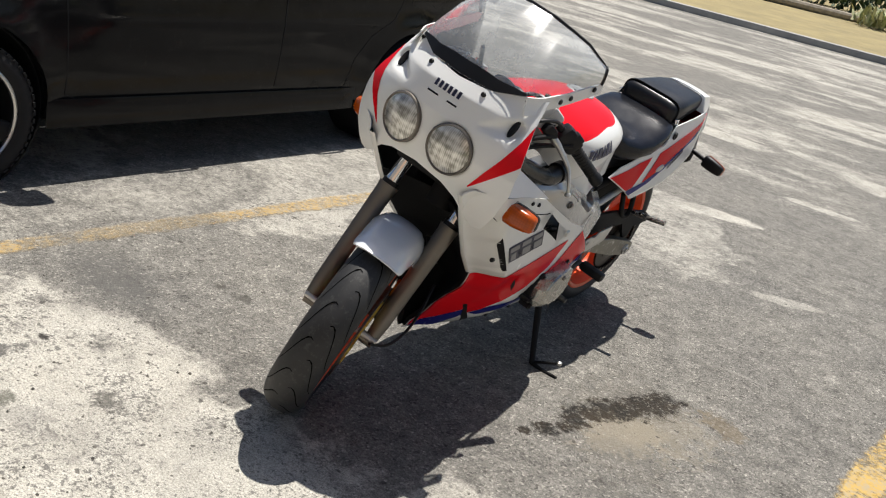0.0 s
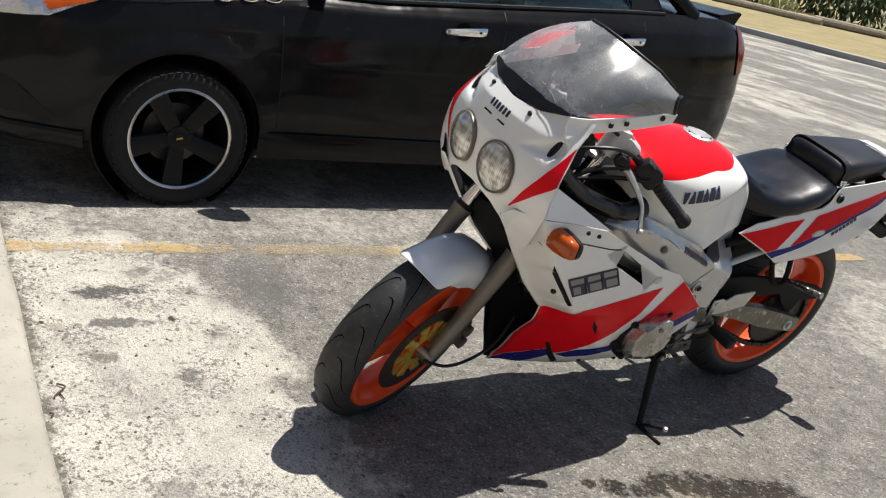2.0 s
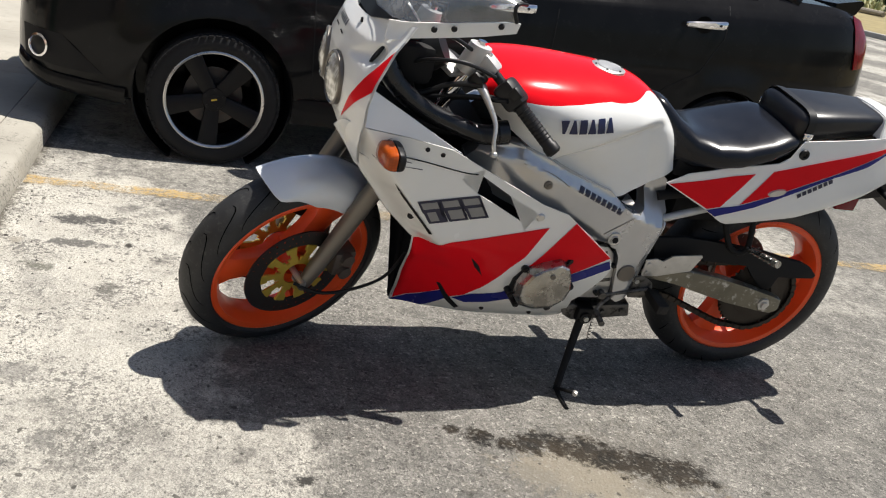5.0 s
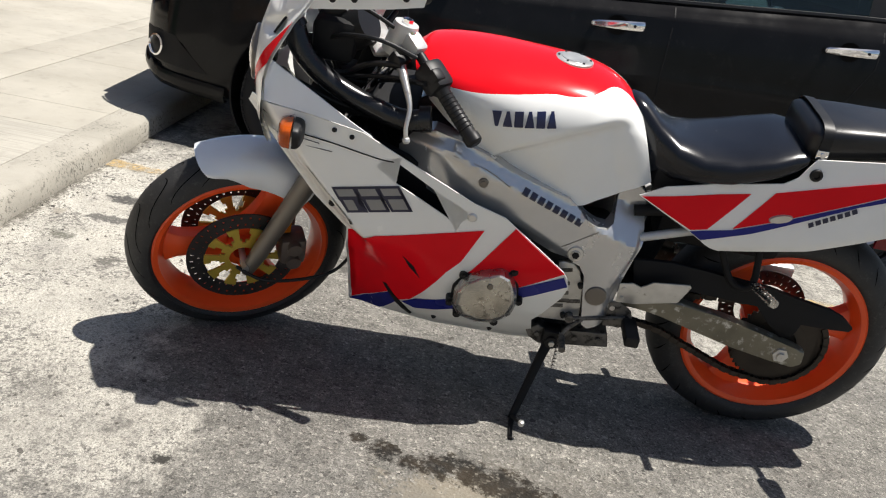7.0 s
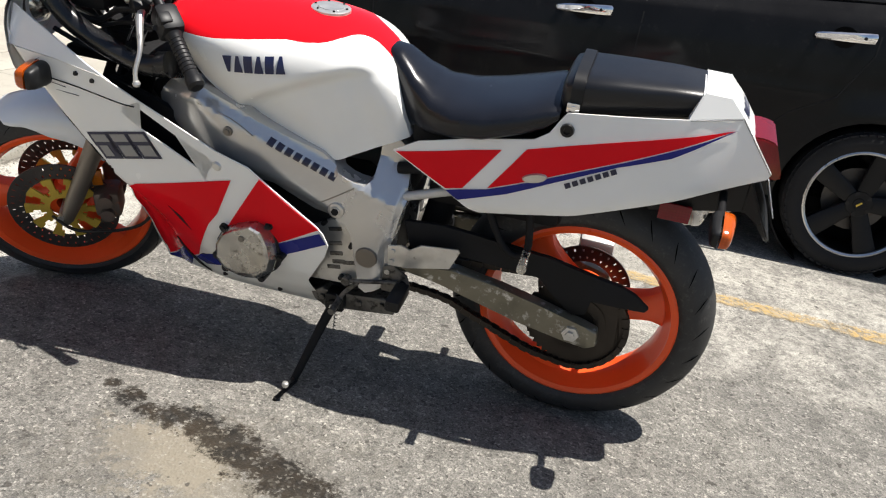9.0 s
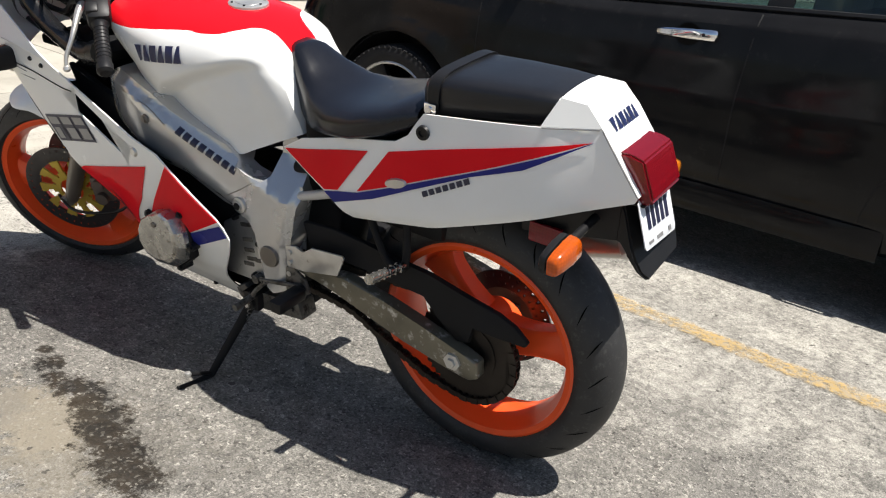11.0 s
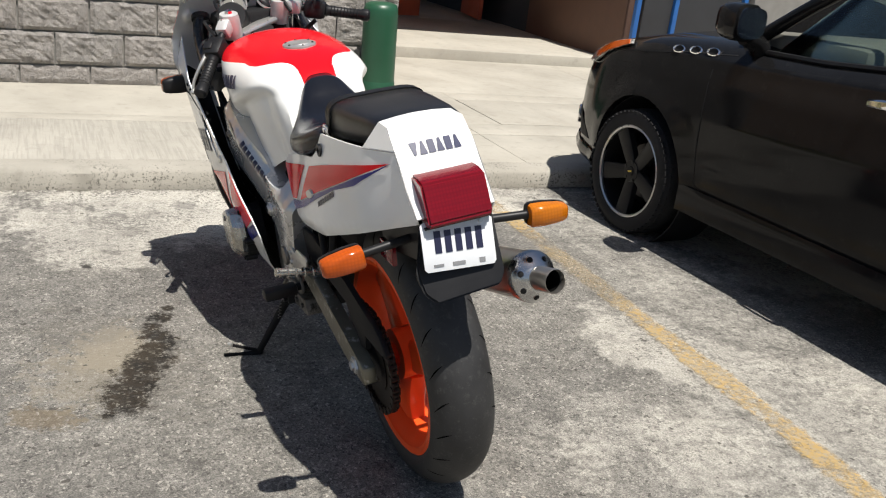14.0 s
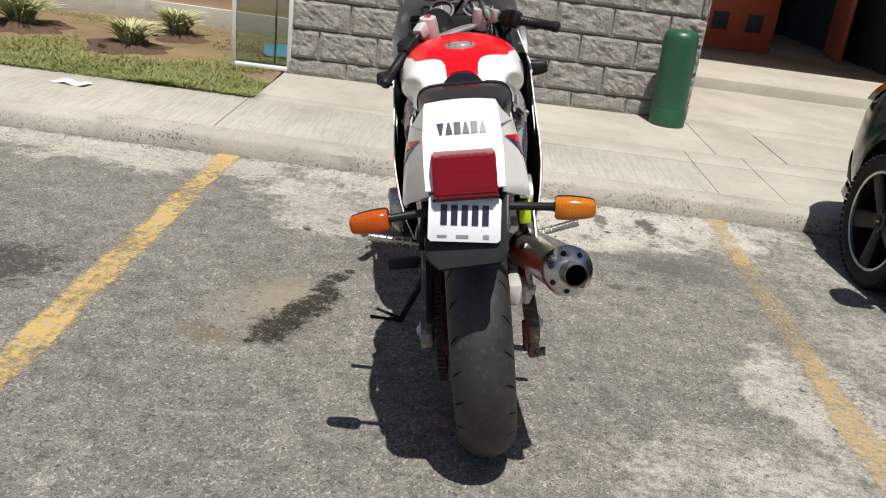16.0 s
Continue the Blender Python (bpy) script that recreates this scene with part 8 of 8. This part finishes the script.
for s in (1, -1):
    for lo, hi, r0, r1 in ((0.45, 1.22, 0.03, 0.026), (2.92, 2.42, 0.05, 0.035)):
        bm = bmesh.new()
        pts = []
        for t in np.linspace(0, 1, 7):
            D = lo + (hi - lo) * t
            z = lerp(ROOF, D) - 0.02
            pts.append((-D, s * (glass_y(-D, z) - 0.008), z))
        tube(bm, pts, [r0, r1], 10, 2)
        part("pillar", bm, CARPAINT, car)
    bm = bmesh.new()
    shell(bm, [(-1.545, 1.0), (-1.635, 1.0), (-1.635, 1.475), (-1.545, 1.475)], glass_y, 0.06, 0.03, 0.004, s)
    part("centre_pillar", bm, BLACK, car)
    for nm, poly in (("front_window", [(-0.62, 0.95), (-0.95, 1.3), (-1.2, 1.43), (-1.55, 1.47), (-1.55, 1.02), (-1.0, 0.965)]), ("rear_window", [(-1.63, 1.03), (-1.63, 1.47), (-2.05, 1.465), (-2.3, 1.42), (-2.42, 1.3), (-2.42, 1.11), (-2.2, 1.085)])):
        bm = bmesh.new()
        shell(bm, poly, glass_y, 0.08, 0.003, 0.0, s)
        pane = part(nm, bm, CARGLASS, car, "tinted side window", 60)
        pane.visible_shadow = False
    bm = bmesh.new()
    shell(bm, [(-2.42, 1.11), (-2.42, 1.32), (-2.6, 1.22), (-2.66, 1.14)], glass_y, 0.08, 0.012, 0.003, s)
    part("quarter_panel", bm, BLACK, car)
    # belt moulding
    bm = bmesh.new()
    tube(bm, [(-D, s * (body_y(-D, lerp(B_TOP, D) - 0.02) - 0.02), lerp(B_TOP, D) + 0.002) for D in np.linspace(0.5, 2.66, 30)], 0.011, 6, 1)
    part("belt_moulding", bm, BLACK, car)

for nm, ts in (("windscreen", (0.44, 1.2)), ("rear_screen", (2.88, 2.44))):
    bm = bmesh.new()
    rows = []
    for t in np.linspace(0, 1, 8):
        D = ts[0] + (ts[1] - ts[0]) * t
        z = lerp(ROOF, D)
        hw = glass_y(-D, z) - 0.03
        rows.append([(-D + 0.1 * (1 - u * u) * (1 if ts[0] < 1 else -1), u * hw, z + 0.02 * (1 - u * u)) for u in np.linspace(-1, 1, 13)])
    loft(bm, rows, False, False)
    pane = part(nm, bm, CARGLASS, car, "car glass", 60)
    pane.visible_shadow = False

# cabin, seen through the glass
bm = bmesh.new()
box(bm, -0.75, 0, 0.97, 0.5, 1.36, 0.12, 0.03)
part("dashboard", bm, DASH, car, "grey-black dashboard")
bm = bmesh.new()
lathe(bm, [(0.185, -0.013), (0.2, 0.0), (0.185, 0.013), (0.172, 0.0)], 40, True, "z", at=Matrix.Translation((-1.12, 0.36, 1.02)) @ Matrix.Rotation(radians(-62), 4, "Y"))
box(bm, 0, 0, -0.01, 0.05, 0.36, 0.02, 0.006, Matrix.Translation((-1.12, 0.36, 1.02)) @ Matrix.Rotation(radians(-62), 4, "Y"))
part("steering_wheel", bm, BLACK, car, "black steering wheel")
for y in (0.36, -0.36):
    bm = bmesh.new()
    box(bm, -1.75, y, 1.0, 0.16, 0.46, 0.5, 0.05)
    box(bm, -1.78, y, 1.32, 0.09, 0.24, 0.18, 0.03)
    part("seat", bm, DASH, car, "grey car seat")
bm = bmesh.new()
box(bm, -2.5, 0, 1.08, 0.2, 1.2, 0.4, 0.06)
part("rear_bench", bm, DASH, car)


def on_side(name, poly, mat, s=1, off=0.0015, th=0.001, label="", step=0.06):
    bm = bmesh.new()
    shell(bm, poly, body_y, step, th, off, s)
    return part(name, bm, mat, car, label, 50)


def strip(pts, w):
    """A thin ribbon polygon along points in x, z."""
    up, dn = [], []
    for i, p in enumerate(pts):
        a, b = Vector(pts[max(i - 1, 0)]), Vector(pts[min(i + 1, len(pts) - 1)])
        d = (b - a).normalized()
        nrm = Vector((-d.y, d.x)) * w / 2
        up.append(tuple(Vector(p) + nrm))
        dn.append(tuple(Vector(p) - nrm))
    return up + dn[::-1]


for s in (1, -1):
    on_side("door_gap", strip([(-0.385, 0.92), (-0.4, 0.7), (-0.425, 0.355), (-0.5, 0.325)], 0.006), MATT, s)
    on_side("door_gap", strip([(-1.55, 1.0), (-1.54, 0.7), (-1.55, 0.36)], 0.006), MATT, s)
    on_side("door_gap", strip([(-2.48, 1.06), (-2.47, 0.9), (-2.37, 0.72), (-2.2, 0.62), (-2.1, 0.5), (-2.07, 0.35)], 0.006), MATT, s)
    on_side("bonnet_gap", strip([(-0.48, 0.917), (-0.2, 0.885), (0.1, 0.84), (0.4, 0.8)], 0.005), MATT, s)
    # side skirt
    bm = bmesh.new()
    rows = []
    for D in np.linspace(0.345, 2.17, 26):
        y = body_y(-D, 0.33)
        q = smooth01((D - 0.345) / 0.1) * smooth01((2.17 - D) / 0.1)
        rows.append([(-D, s * (y - 0.03), 0.345), (-D, s * (y + 0.012 * q), 0.338), (-D, s * (y + 0.02 * q), 0.3), (-D, s * (y + 0.012 * q), 0.222), (-D, s * (y - 0.05), 0.215)])
    loft(bm, rows, False, False)
    part("side_skirt", bm, CARPAINT, car, "black side skirt", 45)
    for D, z in ((1.305, 0.888), (2.338, 0.956)):
        y = body_y(-D, z)
        bm = bmesh.new()
        rings = []
        for u, hh, out in ((-0.118, 0.008, 0.03), (-0.112, 0.012, 0.036), (-0.06, 0.0155, 0.042), (0.02, 0.0185, 0.044), (0.09, 0.02, 0.042), (0.112, 0.019, 0.037), (0.118, 0.014, 0.03)):
            c = z + 0.09 * u
            rings.append([(-D - u, s * (y + dy), c + dz) for dy, dz in ((out - 0.018, -hh), (out - 0.006, -hh), (out, -hh * 0.6), (out, hh * 0.6), (out - 0.006, hh), (out - 0.018, hh))])
        loft(bm, rings)
        for q in (-0.095, 0.095):
            box(bm, -D - q, s * (y + 0.012), z + 0.09 * q, 0.026, 0.036, 0.022, 0.005)
        h = part("door_handle", bm, CHROME, car, "chrome door handle")
        bm = bmesh.new()
        rod(bm, (-D - 0.07, s * (y + 0.043), z + 0.006), (-D - 0.07, s * (y + 0.0455), z + 0.006), 0.0065, None, 12)
        part("lock", bm, BLACK, h, "dark key lock")
        # hand recess is flat: its shade is painted as a near-black ellipse
        on_side("handle_cup", [(-D + 0.05 * math.cos(0.4 * k), z - 0.004 + 0.042 * math.sin(0.4 * k)) for k in range(16)], GROOVE, s, 0.0012)
    for D, z in ((0.131, 0.885), (0.239, 0.897), (0.344, 0.906)):
        y = body_y(-D, z)
        pm = Matrix.Translation((-D, s * y, z)) @ Matrix.Rotation(radians(s * 28), 4, "X") @ Matrix.Diagonal((1.35, s, 0.62, 1))
        bm = bmesh.new()
        lathe(bm, [(0.029, -0.006), (0.03, 0.006), (0.025, 0.01), (0.021, 0.004), (0.021, -0.006)], 28, True, "y", at=pm)
        o = part("port_trim", bm, CHROME, car, "chrome ringed fender port")
        bm = bmesh.new()
        lathe(bm, [(0.0, 0.002), (0.022, 0.002), (0.022, -0.006), (0.0, -0.006)], 24, False, "y", at=pm)
        part("port_hole", bm, MATT, o)
    # lamps
    hl = on_side("headlamp", [(0.79, 0.66), (0.7, 0.7), (0.52, 0.725), (0.42, 0.78), (0.33, 0.816), (0.22, 0.855), (0.24, 0.874), (0.33, 0.86), (0.44, 0.828), (0.56, 0.792), (0.7, 0.742), (0.78, 0.7)], LAMPGLASS, s, 0.02, 0.012, "clear headlamp", 0.03)
    bm = bmesh.new()
    shell(bm, [(0.78, 0.665), (0.7, 0.704), (0.52, 0.729), (0.46, 0.765), (0.56, 0.786), (0.7, 0.741), (0.77, 0.7)], body_y, 0.03, 0.003, 0.024, s)
    part("reflector", bm, REFLECT, hl)
    bm = bmesh.new()
    shell(bm, [(0.52, 0.745), (0.42, 0.786), (0.33, 0.822), (0.24, 0.852), (0.26, 0.87), (0.33, 0.856), (0.42, 0.832), (0.5, 0.8), (0.54, 0.77)], body_y, 0.03, 0.01, 0.026, s)
    part("turn_lens", bm, AMBER, hl, "orange turn lens")
    on_side("tail_lamp", [(-3.29, 1.12), (-3.37, 1.1), (-3.47, 0.98), (-3.47, 0.86), (-3.37, 0.84), (-3.34, 0.95)], REDLENS, s, 0.008, 0.006, "red tail lamp", 0.04)
    on_side("fog_recess", [(0.81, 0.48), (0.64, 0.47), (0.47, 0.33), (0.6, 0.33), (0.8, 0.34)], MATT, s, 0.002, 0.001, "", 0.03)
    y = body_y(0.735, 0.405)
    fm = Matrix.Translation((0.735, s * y, 0.405)) @ Matrix.Rotation(radians(-s * 35), 4, "Z") @ Matrix.Diagonal((1, s, 1, 1))
    bm = bmesh.new()
    lathe(bm, [(0.048, -0.02), (0.05, 0.012), (0.042, 0.016), (0.036, 0.006), (0.036, -0.02)], 28, True, "y", at=fm)
    fg = part("fog_lamp", bm, CHROME, car, "chrome ringed fog lamp")
    bm = bmesh.new()
    lathe(bm, [(0.037, 0.003), (0.02, 0.009), (0.0, 0.01)], 24, False, "y", at=fm)
    part("lens", bm, BLACK, fg)
    # front lip
    bm = bmesh.new()
    rows = []
    for D in np.linspace(-0.83, -0.37, 16):
        yy = body_y(-D, lerp(B_BOT, D) + 0.05)
        zz = lerp(B_BOT, D)
        rows.append([(-D, s * (yy - 0.02), zz + 0.075), (-D + 0.004, s * (yy + 0.012), zz + 0.06), (-D + 0.006, s * (yy + 0.022), zz + 0.02), (-D, s * (yy + 0.005), zz - 0.01), (-D, s * (yy - 0.06), zz - 0.01)])
    loft(bm, rows, False, False)
    part("bumper_lip", bm, CARPAINT, car, "", 50)
    # mirror
    bm = bmesh.new()
    rings = []
    for x, k in ((-0.49, 0.4), (-0.505, 0.7), (-0.54, 0.92), (-0.59, 1.0), (-0.632, 0.98)):
        rings.append([(x - 0.02 * math.cos(a), s * (0.932 + 0.082 * k * math.copysign(abs(math.cos(a)) ** 0.6, math.cos(a))), 1.06 + 0.072 * k * math.copysign(abs(math.sin(a)) ** 0.6, math.sin(a))) for a in (2 * math.pi * j / 20 for j in range(20))])
    loft(bm, rings)
    tube(bm, [(-0.56, s * 0.77, 0.96), (-0.57, s * 0.81, 0.985), (-0.58, s * 0.88, 1.0)], [0.045, 0.036, 0.03], 12, 3)
    mir = part("door_mirror", bm, CARPAINT, car, "black door mirror", 50)
    bm = bmesh.new()
    slab(bm, [(s * (0.932 + 0.07 * math.copysign(abs(math.cos(a)) ** 0.6, math.cos(a))), 1.062 + 0.058 * math.copysign(abs(math.sin(a)) ** 0.6, math.sin(a))) for a in (2 * math.pi * j / 20 for j in range(20))], -0.66, -0.656)
    bm.transform(Matrix(((0, 1, 0, 0), (1, 0, 0, 0), (0, 0, 1, 0), (0, 0, 0, 1))))
    part("mirror_glass", bm, CHROME, mir, "mirror glass")
bm = bmesh.new()
loft(bm, [[(-3.25, y, 1.165), (-3.41, y, 1.2), (-3.43, y, 1.19), (-3.39, y, 1.12), (-3.25, y, 1.13)] for y in (-0.62, -0.3, 0, 0.3, 0.62)])
part("boot_spoiler", bm, CARPAINT, car, "black boot spoiler", 40)
bm = bmesh.new()
box(bm, 0.825, 0, 0.6, 0.03, 0.9, 0.12, 0.02)
box(bm, 0.828, 0, 0.4, 0.03, 0.8, 0.14, 0.02)
part("grille", bm, MATT, car, "black front grille")
bm = bmesh.new()
box(bm, -1.25, 0, 0.3, 3.0, 1.1, 0.12, 0.03)
part("underbody", bm, MATT, car)


# ---- blocks of the wall, one by one ----
def wall_blocks():
    wall = bpy.data.objects["wall_north"]
    rnd = random.Random(11)
    shapes = []
    for k in range(6):
        for w, h in ((0.385, 0.188), (0.188, 0.188), (0.385, 0.105)):
            bm = bmesh.new()
            rows = []
            n_z, n_x = (9, 15) if h > 0.15 else (4, 9)
            for i in range(n_z + 1):
                z = -h / 2 + h * i / n_z
                row = []
                for j in range(n_x + 1):
                    x = -w / 2 + w * j / n_x
                    rim = i in (0, n_z) or j in (0, n_x)
                    p = Vector((x, z, k * 5.1 + w))
                    y = 0.0 if rim else 0.013 + 0.012 * noise.noise(p * 16) + 0.009 * noise.noise(p * 45) if h > 0.15 else 0.008 + 0.002 * noise.noise(p * 40)
                    row.append((x, y, z))
                rows.append(row)
            loft(bm, rows, False, False)
            a = [bm.verts.new(p) for p in ((-w / 2, -0.05, -h / 2), (w / 2, -0.05, -h / 2), (w / 2, -0.05, h / 2), (-w / 2, -0.05, h / 2))]
            b = [bm.verts.new(p) for p in ((-w / 2, 0.0, -h / 2), (w / 2, 0.0, -h / 2), (w / 2, 0.0, h / 2), (-w / 2, 0.0, h / 2))]
            for i in range(4):
                bm.faces.new((a[i], a[(i + 1) % 4], b[(i + 1) % 4], b[i]))
            bmesh.ops.remove_doubles(bm, verts=bm.verts, dist=1e-5)
            bmesh.ops.recalc_face_normals(bm, faces=bm.faces)
            me = bpy.data.meshes.new("block")
            bm.to_mesh(me)
            bm.free()
            me.materials.append(BLOCK)
            shapes.append(me)

    def put(x0, x1, z, row_h):
        w = x1 - x0
        kind = 2 if row_h < 0.15 else 0 if w > 0.3 else 1
        ob = new("block", shapes[rnd.randrange(6) * 3 + kind])
        ob.parent = wall
        base = 0.188 if kind == 1 else 0.385
        ob.matrix_basis = Matrix.Translation((-(x0 + x1) / 2, -0.004 + rnd.uniform(-0.002, 0.003), z)) @ Matrix.Diagonal(((w - 0.01) / (base + 0.0), 1, 1, 1))

    z = WALK_Z + 0.055
    rows = [(z, 0.115)]
    z += 0.06
    while z < WALL_H - 0.1:
        rows.append((z + 0.1, 0.2))
        z += 0.2
    for i, (zc, h) in enumerate(rows):
        x = 0.0
        first = 0.2 if i % 2 else 0.4
        while x < WALL_LEN - 0.05:
            w = min(first if x == 0 else 0.4, WALL_LEN - x)
            put(x, x + w, zc, h)
            x += w


wall_blocks()
